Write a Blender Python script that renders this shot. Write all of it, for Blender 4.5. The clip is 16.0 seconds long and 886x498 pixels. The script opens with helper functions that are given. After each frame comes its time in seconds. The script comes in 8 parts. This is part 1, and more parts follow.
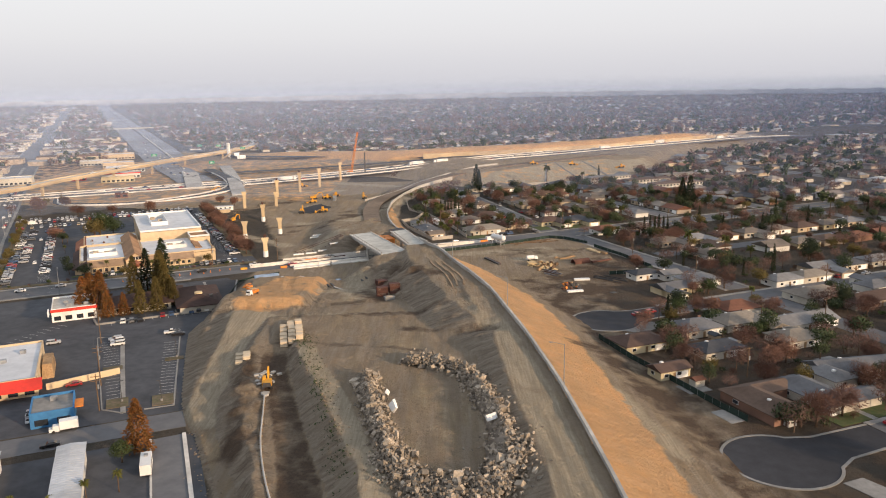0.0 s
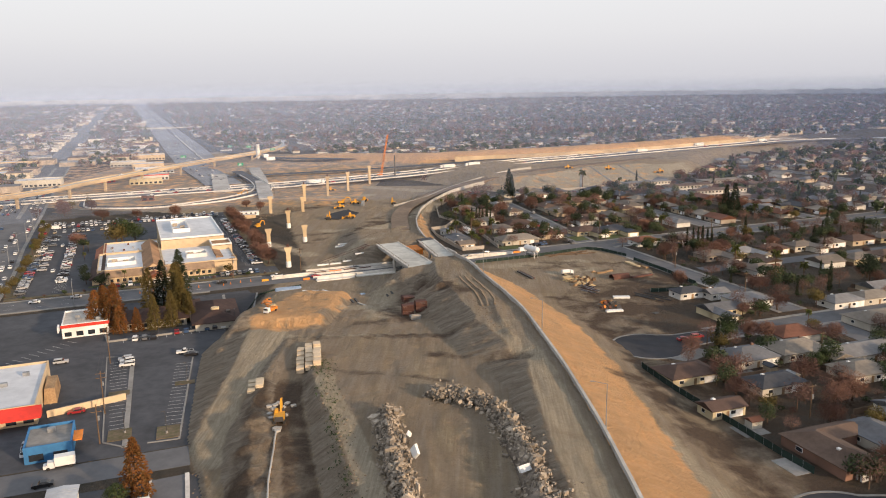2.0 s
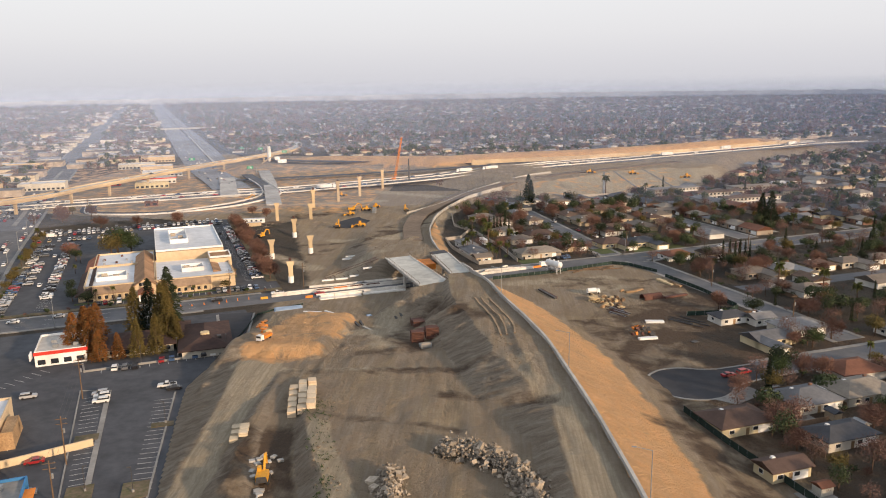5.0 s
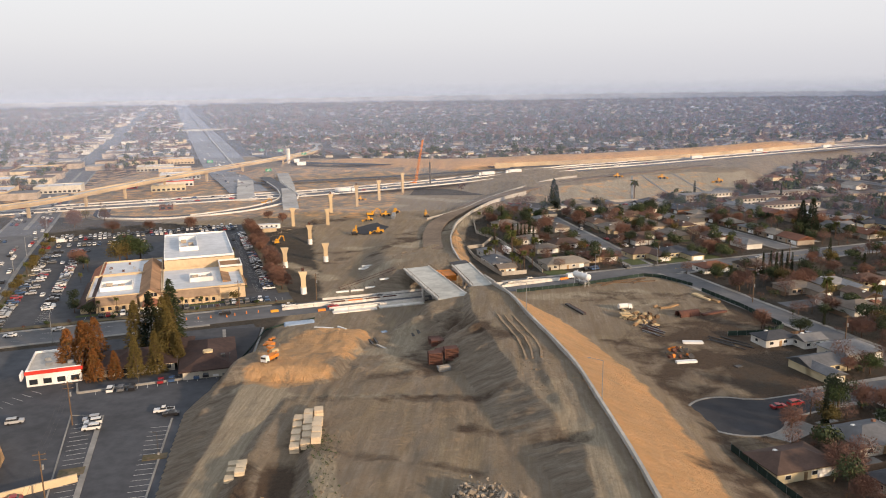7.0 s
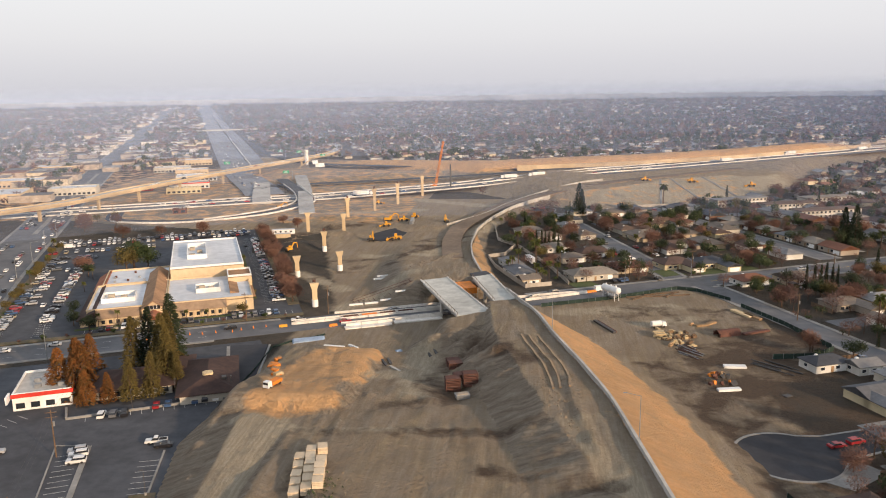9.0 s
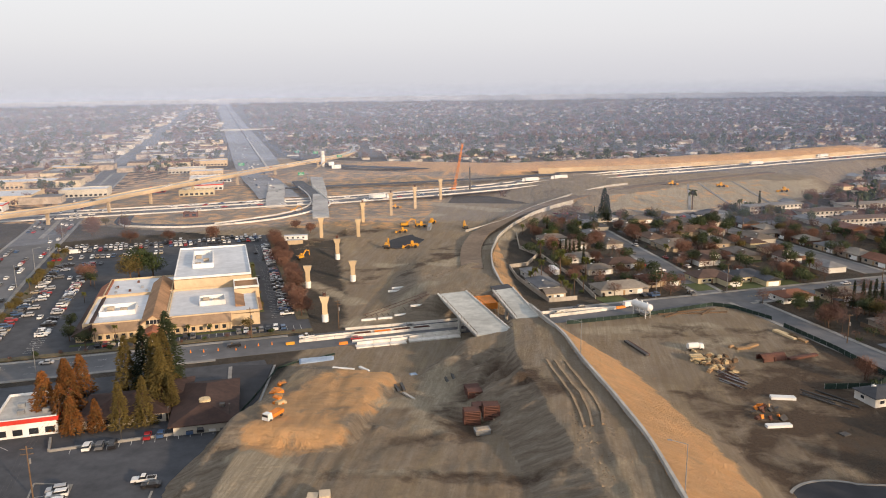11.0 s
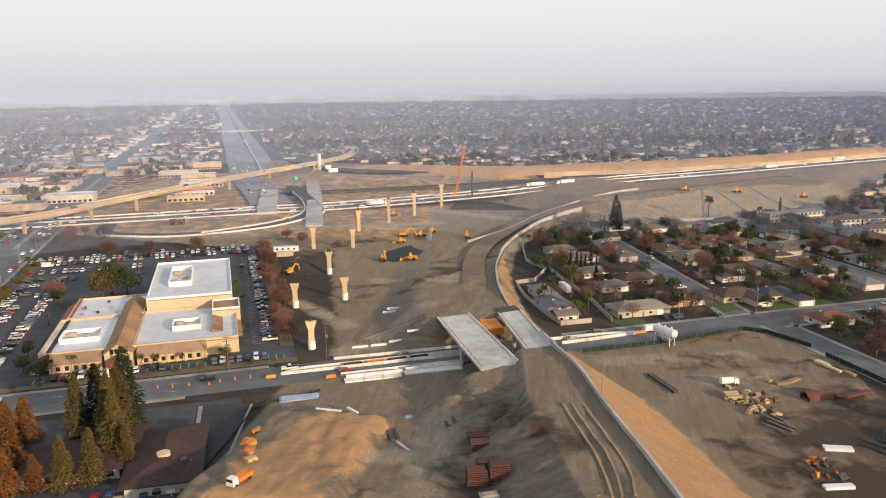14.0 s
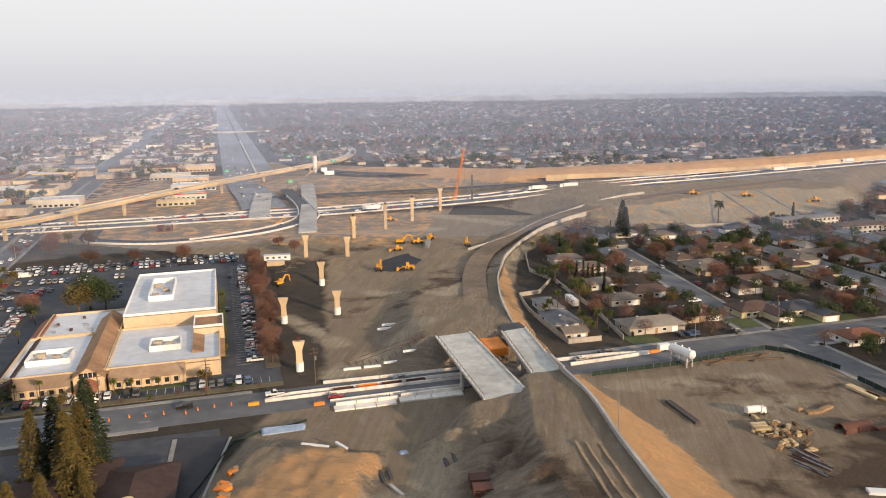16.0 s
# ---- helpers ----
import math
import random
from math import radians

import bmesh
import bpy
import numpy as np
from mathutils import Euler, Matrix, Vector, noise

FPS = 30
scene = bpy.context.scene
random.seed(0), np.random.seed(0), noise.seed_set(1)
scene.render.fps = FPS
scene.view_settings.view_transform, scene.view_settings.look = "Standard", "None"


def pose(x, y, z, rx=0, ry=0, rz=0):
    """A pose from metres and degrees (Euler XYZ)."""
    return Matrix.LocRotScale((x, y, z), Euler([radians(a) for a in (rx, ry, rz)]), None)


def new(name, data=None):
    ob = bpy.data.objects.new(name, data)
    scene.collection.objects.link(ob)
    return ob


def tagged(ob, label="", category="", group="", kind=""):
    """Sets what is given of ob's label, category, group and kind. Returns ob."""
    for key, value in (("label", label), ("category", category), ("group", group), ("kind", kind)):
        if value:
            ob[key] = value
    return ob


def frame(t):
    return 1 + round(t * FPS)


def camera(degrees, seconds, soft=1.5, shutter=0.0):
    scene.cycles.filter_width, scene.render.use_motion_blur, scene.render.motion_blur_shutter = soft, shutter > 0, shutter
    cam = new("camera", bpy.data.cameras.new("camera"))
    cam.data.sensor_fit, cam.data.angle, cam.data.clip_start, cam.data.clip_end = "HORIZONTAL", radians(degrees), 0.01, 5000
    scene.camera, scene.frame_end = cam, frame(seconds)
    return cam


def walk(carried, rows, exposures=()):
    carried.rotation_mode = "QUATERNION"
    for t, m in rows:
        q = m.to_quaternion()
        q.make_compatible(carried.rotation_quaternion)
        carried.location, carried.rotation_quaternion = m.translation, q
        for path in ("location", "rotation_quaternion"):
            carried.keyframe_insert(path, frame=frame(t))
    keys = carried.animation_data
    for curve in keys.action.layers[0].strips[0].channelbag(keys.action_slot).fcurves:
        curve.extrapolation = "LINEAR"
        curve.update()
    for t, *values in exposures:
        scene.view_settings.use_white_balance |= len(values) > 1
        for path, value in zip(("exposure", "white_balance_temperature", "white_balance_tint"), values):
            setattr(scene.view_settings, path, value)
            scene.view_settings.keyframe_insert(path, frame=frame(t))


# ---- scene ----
# The camera: seconds, x, y, z, yaw, pitch, roll
cam = camera(60.02, 16.0, soft=1.05)
FLIGHT = [
    (0.0, -0.00, -0.00, 88.90, 0.000, -12.137, -0.935),
    (0.5, 0.07, 5.42, 89.39, 0.589, -12.147, -0.919),
    (1.0, 0.27, 10.55, 89.92, 1.205, -12.154, -0.897),
    (1.5, 0.48, 15.51, 90.49, 1.811, -12.151, -0.879),
    (2.0, 0.55, 20.63, 91.05, 2.398, -12.160, -0.876),
    (2.5, 0.66, 25.89, 91.50, 2.727, -12.160, -0.878),
    (3.0, 0.93, 31.10, 91.64, 2.730, -12.181, -0.888),
    (3.5, 0.88, 36.40, 91.65, 2.698, -12.185, -0.898),
    (4.0, 0.65, 41.56, 91.68, 2.893, -12.190, -0.890),
    (6.5, -0.12, 67.60, 91.29, 5.007, -12.039, -0.840),
    (7.0, -0.46, 72.86, 91.34, 5.373, -12.025, -0.852),
    (7.5, -0.68, 78.23, 91.40, 5.791, -12.010, -0.856),
    (8.0, -1.05, 83.58, 91.45, 6.212, -12.010, -0.861),
    (8.5, -1.38, 88.88, 91.55, 6.605, -12.008, -0.869),
    (9.0, -1.76, 94.08, 91.63, 6.998, -12.021, -0.887),
    (11.5, -5.19, 121.05, 92.31, 8.549, -12.046, -0.776),
    (12.0, -5.77, 126.51, 92.29, 8.589, -12.050, -0.789),
    (12.5, -6.43, 131.90, 92.26, 8.588, -12.051, -0.807),
    (13.0, -7.13, 137.19, 92.26, 8.570, -12.033, -0.829),
    (13.5, -7.82, 142.50, 92.21, 8.553, -12.021, -0.839),
    (14.0, -8.62, 147.86, 92.19, 8.526, -12.018, -0.840),
    (14.5, -9.32, 153.23, 92.21, 8.518, -12.015, -0.835),
    (15.0, -10.09, 158.47, 92.21, 8.498, -12.009, -0.845),
    (15.5, -10.84, 163.77, 92.24, 8.469, -12.000, -0.856),
    (16.0, -11.57, 169.11, 92.29, 8.462, -12.005, -0.876),
]
walk(cam, [(t, pose(x, y, z, 90 + pitch, 0, yaw) @ pose(0, 0, 0, 0, 0, roll)) for t, x, y, z, yaw, pitch, roll in FLIGHT])

# ---- world, sun ----
SUN_FROM = Vector((0.80, -0.60, 0.0)).normalized()
SUN_HEIGHT = radians(13)
world = bpy.data.worlds.new("hazy_winter_sky")
scene.world = world
world.use_nodes = True
wn, wl = world.node_tree.nodes, world.node_tree.links
wn.clear()
w_out = wn.new("ShaderNodeOutputWorld")
w_bg = wn.new("ShaderNodeBackground")
w_sky = wn.new("ShaderNodeTexSky")
w_sky.sky_type = "NISHITA"
w_sky.sun_disc = False
w_sky.sun_elevation = SUN_HEIGHT
w_sky.sun_rotation = math.atan2(SUN_FROM.x, SUN_FROM.y)
w_sky.dust_density = 4.0
w_sky.air_density = 1.2
w_scale = wn.new("ShaderNodeMix")
w_scale.data_type = "RGBA"
w_scale.blend_type = "MULTIPLY"
w_scale.inputs[0].default_value = 1.0
w_scale.inputs[7].default_value = (0.10, 0.10, 0.10, 1)
wl.new(w_sky.outputs[0], w_scale.inputs[6])
w_coord = wn.new("ShaderNodeTexCoord")
w_sep = wn.new("ShaderNodeSeparateXYZ")
wl.new(w_coord.outputs["Generated"], w_sep.inputs[0])
w_ramp = wn.new("ShaderNodeValToRGB")
w_ramp.color_ramp.elements[0].position = 0.0
w_ramp.color_ramp.elements[0].color = (0.74, 0.73, 0.78, 1)
w_ramp.color_ramp.elements[1].position = 0.17
w_ramp.color_ramp.elements[1].color = (1.0, 1.0, 1.02, 1)
w_mid = w_ramp.color_ramp.elements.new(0.06)
w_mid.color = (0.87, 0.86, 0.89, 1)
for at_, c_ in ((0.45, (0.80, 0.82, 0.87, 1)), (1.0, (0.58, 0.63, 0.72, 1))):
    w_ramp.color_ramp.elements.new(at_).color = c_
wl.new(w_sep.outputs[2], w_ramp.inputs[0])
w_mix = wn.new("ShaderNodeMix")
w_mix.data_type = "RGBA"
w_mix.inputs[0].default_value = 0.86
wl.new(w_scale.outputs[2], w_mix.inputs[6])
wl.new(w_ramp.outputs[0], w_mix.inputs[7])
wl.new(w_mix.outputs[2], w_bg.inputs[0])
w_bg.inputs[1].default_value = 1.03
wl.new(w_bg.outputs[0], w_out.inputs[0])

sun_data = bpy.data.lights.new("sun", "SUN")
sun_data.energy = 5.0
sun_data.angle = radians(2.0)
sun_data.color = (1.0, 0.72, 0.47)
sun = new("sun", sun_data)
sun_way = -(SUN_FROM * math.cos(SUN_HEIGHT) + Vector((0, 0, math.sin(SUN_HEIGHT))))
sun.matrix_world = Matrix.Translation((0, 0, 300)) @ sun_way.to_track_quat("-Z", "Y").to_matrix().to_4x4()


# ---- materials ----
def rgba(c):
    return (c[0], c[1], c[2], 1.0)


def surface(name, c1, c2=None, size=2.0, rough=0.85, bump=0.0, metal=0.0, rand=0.0, world_space=False, coarse=0.25, island=0.0, spec=0.3):
    """A weathered opaque surface: fine grain from c1 to c2, coarse stains, optional change from piece to piece."""
    m = bpy.data.materials.new(name)
    m.use_nodes = True
    n, l = m.node_tree.nodes, m.node_tree.links
    b = n["Principled BSDF"]
    b.inputs["Roughness"].default_value = rough
    b.inputs["Metallic"].default_value = metal
    b.inputs["Specular IOR Level"].default_value = spec
    if world_space:
        pos = n.new("ShaderNodeNewGeometry").outputs["Position"]
    else:
        pos = n.new("ShaderNodeTexCoord").outputs["Object"]
    fine = n.new("ShaderNodeTexNoise")
    fine.inputs["Scale"].default_value = 1.0 / size
    fine.inputs["Detail"].default_value = 6
    fine.inputs["Roughness"].default_value = 0.65
    l.new(pos, fine.inputs["Vector"])
    mix = n.new("ShaderNodeMix")
    mix.data_type = "RGBA"
    mix.inputs[6].default_value = rgba(c1)
    mix.inputs[7].default_value = rgba(c2 or [v * 0.7 for v in c1])
    span = n.new("ShaderNodeMapRange")
    span.inputs["From Min"].default_value = 0.35
    span.inputs["From Max"].default_value = 0.68
    l.new(fine.outputs[0], span.inputs[0])
    l.new(span.outputs[0], mix.inputs[0])
    big = n.new("ShaderNodeTexNoise")
    big.inputs["Scale"].default_value = 0.13 / size
    big.inputs["Detail"].default_value = 4
    l.new(pos, big.inputs["Vector"])
    value = n.new("ShaderNodeMapRange")
    value.inputs["From Min"].default_value = 0.3
    value.inputs["From Max"].default_value = 0.7
    value.inputs["To Min"].default_value = 1.0 - coarse
    value.inputs["To Max"].default_value = 1.0 + coarse
    l.new(big.outputs[0], value.inputs[0])
    hsv = n.new("ShaderNodeHueSaturation")
    l.new(mix.outputs[2], hsv.inputs["Color"])
    last = value.outputs[0]
    source = None
    if rand:
        source = n.new("ShaderNodeObjectInfo").outputs["Random"]
    if island:
        source, rand = n.new("ShaderNodeNewGeometry").outputs["Random Per Island"], island
    if source:
        vary = n.new("ShaderNodeMapRange")
        vary.inputs["To Min"].default_value = 1.0 - rand
        vary.inputs["To Max"].default_value = 1.0 + rand
        l.new(source, vary.inputs[0])
        times = n.new("ShaderNodeMath")
        times.operation = "MULTIPLY"
        l.new(vary.outputs[0], times.inputs[0])
        l.new(last, times.inputs[1])
        last = times.outputs[0]
    l.new(last, hsv.inputs["Value"])
    l.new(hsv.outputs[0], b.inputs["Base Color"])
    if bump:
        bp = n.new("ShaderNodeBump")
        bp.inputs["Strength"].default_value = 0.8
        bp.inputs["Distance"].default_value = bump
        l.new(fine.outputs[0], bp.inputs["Height"])
        l.new(bp.outputs[0], b.inputs["Normal"])
    return m


def many(name, colours, rough=0.85, size=0.6):
    """One material whose islands each take one of the colours (far houses, crowns)."""
    m = surface(name, (0.5, 0.5, 0.5), (0.36, 0.36, 0.36), size=size, rough=rough)
    n, l = m.node_tree.nodes, m.node_tree.links
    ramp = n.new("ShaderNodeValToRGB")
    ramp.color_ramp.interpolation = "CONSTANT"
    els = ramp.color_ramp.elements
    while len(els) < len(colours):
        els.new(0.5)
    for i, c in enumerate(colours):
        els[i].position = i / len(colours)
        els[i].color = rgba(c)
    geo = n.new("ShaderNodeNewGeometry")
    l.new(geo.outputs["Random Per Island"], ramp.inputs[0])
    mul = n.new("ShaderNodeMix")
    mul.data_type = "RGBA"
    mul.blend_type = "MULTIPLY"
    mul.inputs[0].default_value = 1.0
    b = n["Principled BSDF"]
    grain = b.inputs["Base Color"].links[0].from_socket
    double = n.new("ShaderNodeMix")
    double.data_type = "RGBA"
    double.blend_type = "ADD"
    double.inputs[0].default_value = 1.0
    l.new(grain, double.inputs[6])
    l.new(grain, double.inputs[7])
    l.new(ramp.outputs[0], mul.inputs[6])
    l.new(double.outputs[2], mul.inputs[7])
    l.new(mul.outputs[2], b.inputs["Base Color"])
    return m


ASPHALT = surface("worn_asphalt", (0.078, 0.082, 0.093), (0.048, 0.051, 0.059), 5.0, 0.9, 0.01, world_space=True, coarse=0.22)
FRESH = surface("fresh_asphalt", (0.042, 0.043, 0.05), (0.03, 0.031, 0.036), 4.0, 0.85, 0.01, world_space=True, coarse=0.25)
STREET = surface("street_asphalt", (0.145, 0.147, 0.155), (0.10, 0.102, 0.11), 6.0, 0.9, 0.01, world_space=True)
KERB = surface("kerb_concrete", (0.28, 0.27, 0.255), (0.20, 0.195, 0.185), 2.0, 0.9, 0.01, world_space=True)
CONCRETE = surface("pale_concrete", (0.46, 0.44, 0.41), (0.34, 0.325, 0.30), 3.0, 0.85, 0.01, world_space=True, rand=0.06)
FREEWAY = surface("freeway_concrete", (0.25, 0.26, 0.285), (0.19, 0.20, 0.22), 6.0, 0.85, 0.01, world_space=True)
DECK = surface("deck_concrete", (0.54, 0.54, 0.50), (0.38, 0.38, 0.355), 3.0, 0.85, 0.01, world_space=True)
BARRIER = surface("barrier_concrete", (0.72, 0.69, 0.64), (0.55, 0.52, 0.48), 2.0, 0.85, rand=0.08)
TAN_CONCRETE = surface("tan_concrete", (0.56, 0.43, 0.27), (0.46, 0.36, 0.24), 4.0, 0.85, 0.01, world_space=True)
RUST = surface("rusty_steel", (0.13, 0.058, 0.042), (0.08, 0.04, 0.032), 0.7, 0.8, 0.01, rand=0.2)
STEEL = surface("dark_steel", (0.06, 0.06, 0.065), (0.10, 0.09, 0.08), 0.8, 0.6, metal=0.3)
GREY_STEEL = surface("grey_steel", (0.35, 0.36, 0.37), (0.25, 0.26, 0.27), 0.8, 0.5, metal=0.5)
TIMBER = surface("weathered_timber", (0.36, 0.24, 0.13), (0.22, 0.14, 0.08), 0.5, 0.9, 0.01, rand=0.3)
PALE_TIMBER = surface("pale_timber", (0.58, 0.46, 0.28), (0.42, 0.32, 0.19), 0.5, 0.9, 0.01, rand=0.2)
POLE_WOOD = surface("pole_wood", (0.17, 0.11, 0.07), (0.10, 0.07, 0.045), 0.5, 0.95, 0.01)
WHITE = surface("white_paint", (0.80, 0.80, 0.79), (0.70, 0.70, 0.69), 1.5, 0.6, rand=0.05)
ROOF_WHITE = surface("white_roof_coating", (0.62, 0.64, 0.67), (0.50, 0.52, 0.55), 4.0, 0.7, world_space=True, coarse=0.12)
STUCCO = surface("tan_stucco", (0.60, 0.47, 0.31), (0.50, 0.39, 0.26), 2.0, 0.9, 0.01, world_space=True, coarse=0.12)
ROOF_BROWN = surface("brown_roof", (0.072, 0.042, 0.035), (0.045, 0.029, 0.026), 1.5, 0.9, 0.02, world_space=True)
ROOF_TERRA = surface("terracotta_roof", (0.36, 0.14, 0.075), (0.25, 0.10, 0.06), 1.0, 0.9, 0.02, world_space=True)
ROOF_TAN = surface("tan_tile_roof", (0.34, 0.20, 0.11), (0.25, 0.15, 0.09), 1.0, 0.9, 0.02, world_space=True)
RED = surface("red_paint", (0.62, 0.045, 0.03), (0.50, 0.04, 0.03), 1.5, 0.6, world_space=True)
BLUE = surface("blue_paint", (0.05, 0.20, 0.42), (0.04, 0.15, 0.34), 1.5, 0.6, world_space=True)
GLASS = surface("dark_glass", (0.03, 0.035, 0.045), (0.02, 0.024, 0.03), 1.0, 0.1, spec=0.6)
YELLOW = surface("machine_yellow", (0.68, 0.34, 0.03), (0.52, 0.25, 0.03), 0.6, 0.55)
ORANGE = surface("safety_orange", (0.75, 0.24, 0.03), (0.60, 0.19, 0.03), 0.6, 0.6)
RUBBER = surface("black_rubber", (0.025, 0.025, 0.027), (0.04, 0.037, 0.035), 0.3, 0.9)
PAINT_LINE = surface("road_paint", (0.62, 0.62, 0.60), (0.36, 0.36, 0.35), 0.6, 0.8, world_space=True)
YELLOW_LINE = surface("yellow_road_paint", (0.55, 0.36, 0.08), (0.36, 0.25, 0.08), 0.6, 0.8, world_space=True)
SCREEN = surface("dark_green_screen", (0.022, 0.042, 0.035), (0.014, 0.026, 0.022), 1.0, 0.9, rand=0.1)
BLOCKWALL = surface("block_wall", (0.42, 0.38, 0.33), (0.32, 0.29, 0.25), 1.5, 0.9, 0.01, world_space=True)
FENCE_WOOD = surface("fence_boards", (0.19, 0.125, 0.085), (0.12, 0.085, 0.06), 0.8, 0.9, island=0.25)
LAWN = surface("winter_lawn", (0.055, 0.085, 0.028), (0.10, 0.10, 0.045), 1.6, 0.95, 0.03, world_space=True)
RUBBLE = surface("broken_concrete", (0.38, 0.325, 0.26), (0.22, 0.185, 0.145), 0.6, 0.9, 0.02, rand=0.35)
RUBBLE_FAR = surface("broken_concrete_small", (0.32, 0.275, 0.22), (0.18, 0.15, 0.12), 0.6, 0.9, 0.02, island=0.45, world_space=True)
BARK = surface("bark", (0.13, 0.085, 0.06), (0.08, 0.055, 0.04), 0.4, 0.95, 0.02)
LEAF_GREEN = surface("green_leaves", (0.060, 0.082, 0.026), (0.030, 0.046, 0.016), 0.8, 0.8, rand=0.2)
LEAF_DARK = surface("dark_green_needles", (0.034, 0.048, 0.022), (0.020, 0.028, 0.014), 0.6, 0.85, rand=0.2)
LEAF_RUST = surface("rust_brown_needles", (0.26, 0.095, 0.025), (0.10, 0.065, 0.02), 1.6, 0.85, rand=0.25)
LEAF_OLIVE = surface("olive_leaves", (0.15, 0.11, 0.032), (0.07, 0.06, 0.02), 0.8, 0.8, rand=0.2)
TWIG = surface("bare_reddish_twigs", (0.195, 0.105, 0.078), (0.115, 0.066, 0.052), 0.8, 0.9, rand=0.22)
PALM = surface("palm_fronds", (0.13, 0.13, 0.035), (0.06, 0.075, 0.02), 0.6, 0.75, rand=0.2)
TARP = surface("blue_grey_tarp", (0.33, 0.42, 0.55), (0.22, 0.29, 0.40), 1.0, 0.6)
LAMP_GLASS = surface("lens", (0.7, 0.68, 0.6), (0.6, 0.58, 0.5), 0.3, 0.2)
TAIL = surface("red_lens", (0.4, 0.02, 0.02), (0.3, 0.02, 0.02), 0.3, 0.3)


def ground_material():
    """Valley soil, graded fill and orange sand, told apart by where each was spread; banks carry painted shade and sun.
    """
    m = surface("valley_soil", (0.105, 0.085, 0.068), (0.06, 0.056, 0.045), 9.0, 0.95, 0.05, world_space=True, coarse=0.3)
    n, l = m.node_tree.nodes, m.node_tree.links
    b = n["Principled BSDF"]
    soil = b.inputs["Base Color"].links[0].from_socket
    pos = n.new("ShaderNodeNewGeometry").outputs["Position"]

    def noise_at(scale, detail=5, stretch=(1, 1, 1), turn=0.0, rough=0.6):
        mp = n.new("ShaderNodeMapping")
        mp.inputs["Scale"].default_value = stretch
        mp.inputs["Rotation"].default_value = (0, 0, turn)
        l.new(pos, mp.inputs[0])
        t = n.new("ShaderNodeTexNoise")
        t.inputs["Scale"].default_value = scale
        t.inputs["Detail"].default_value = detail
        t.inputs["Roughness"].default_value = rough
        t.inputs["Distortion"].default_value = 0.4
        l.new(mp.outputs[0], t.inputs["Vector"])
        return t.outputs[0]

    def ranged(s, a, c, lo=0.0, hi=1.0):
        r = n.new("ShaderNodeMapRange")
        for k, v in zip(("From Min", "From Max", "To Min", "To Max"), (a, c, lo, hi)):
            r.inputs[k].default_value = v
        l.new(s, r.inputs[0])
        return r.outputs[0]

    def mixed(fac, a, c, blend="MIX"):
        x = n.new("ShaderNodeMix")
        x.data_type = "RGBA"
        x.blend_type = blend
        for s, sock in ((fac, 0), (a, 6), (c, 7)):
            if isinstance(s, (tuple, float)):
                x.inputs[sock].default_value = s
            else:
                l.new(s, x.inputs[sock])
        return x.outputs[2]

    patches = ranged(noise_at(0.022, 5), 0.38, 0.62)
    blotch = ranged(noise_at(0.075, 6, rough=0.7), 0.40, 0.62)
    streaks = ranged(noise_at(0.42, 4, (1, 0.10, 1), 0.16), 0.38, 0.64)
    cross = ranged(noise_at(0.36, 4, (1, 0.10, 1), 1.15), 0.44, 0.64)
    grain = ranged(noise_at(0.9, 6, rough=0.75), 0.3, 0.7)
    lumps = ranged(noise_at(0.21, 6, rough=0.7), 0.3, 0.7)
    tracks = ranged(noise_at(0.16, 5, (1, 0.16, 1), 0.2), 0.42, 0.60)
    swirl = ranged(noise_at(0.15, 5, (1, 0.18, 1), 1.3), 0.44, 0.60)
    fill = mixed(patches, rgba((0.555, 0.452, 0.290)), rgba((0.425, 0.333, 0.212)))
    fill = mixed(ranged(tracks, 0, 1, 0, 0.75), fill, mixed(blotch, rgba((0.238, 0.179, 0.126)), rgba((0.571, 0.497, 0.394))))
    fill = mixed(ranged(swirl, 0, 1, 0, 0.6), fill, mixed(patches, rgba((0.265, 0.203, 0.142)), rgba((0.598, 0.525, 0.426))))
    fill = mixed(ranged(streaks, 0, 1, 0, 0.4), fill, rgba((0.272, 0.210, 0.150)))
    fill = mixed(ranged(cross, 0, 1, 0, 0.4), fill, rgba((0.571, 0.497, 0.403)))
    fill = mixed(ranged(blotch, 0, 1, 0, 0.5), fill, rgba((0.258, 0.203, 0.150)))
    fill = mixed(ranged(grain, 0, 1, 0, 0.4), fill, rgba((0.204, 0.161, 0.126)))
    drift = ranged(noise_at(0.05, 5, (1, 0.45, 1), -0.5, 0.62), 0.40, 0.62)
    furrow = ranged(noise_at(0.5, 4, (0.14, 1, 1), 0.45, 0.6), 0.44, 0.62)
    # the sand's own orange, brightened and warmed in the colour for low sun
    sand = mixed(drift, rgba((0.88, 0.50, 0.225)), rgba((0.66, 0.385, 0.18)))
    sand = mixed(ranged(streaks, 0, 1, 0, 0.5), sand, rgba((0.70, 0.43, 0.225)))
    sand = mixed(ranged(furrow, 0, 1, 0, 0.4), sand, rgba((0.92, 0.60, 0.33)))
    sand = mixed(ranged(blotch, 0, 1, 0, 0.4), sand, rgba((0.544, 0.354, 0.204)))
    sand = mixed(ranged(grain, 0, 1, 0, 0.3), sand, rgba((0.544, 0.340, 0.190)))
    dark_ground = mixed(grain, rgba((0.15, 0.104, 0.07)), rgba((0.09, 0.065, 0.047)))
    packed_and_sunlit = mixed(grain, rgba((0.62, 0.54, 0.41)), rgba((0.48, 0.41, 0.30)))
    packed_and_sunlit = mixed(ranged(streaks, 0, 1, 0, 0.5), packed_and_sunlit, rgba((0.394, 0.320, 0.224)))

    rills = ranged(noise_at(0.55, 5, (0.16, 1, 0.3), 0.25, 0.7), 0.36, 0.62)
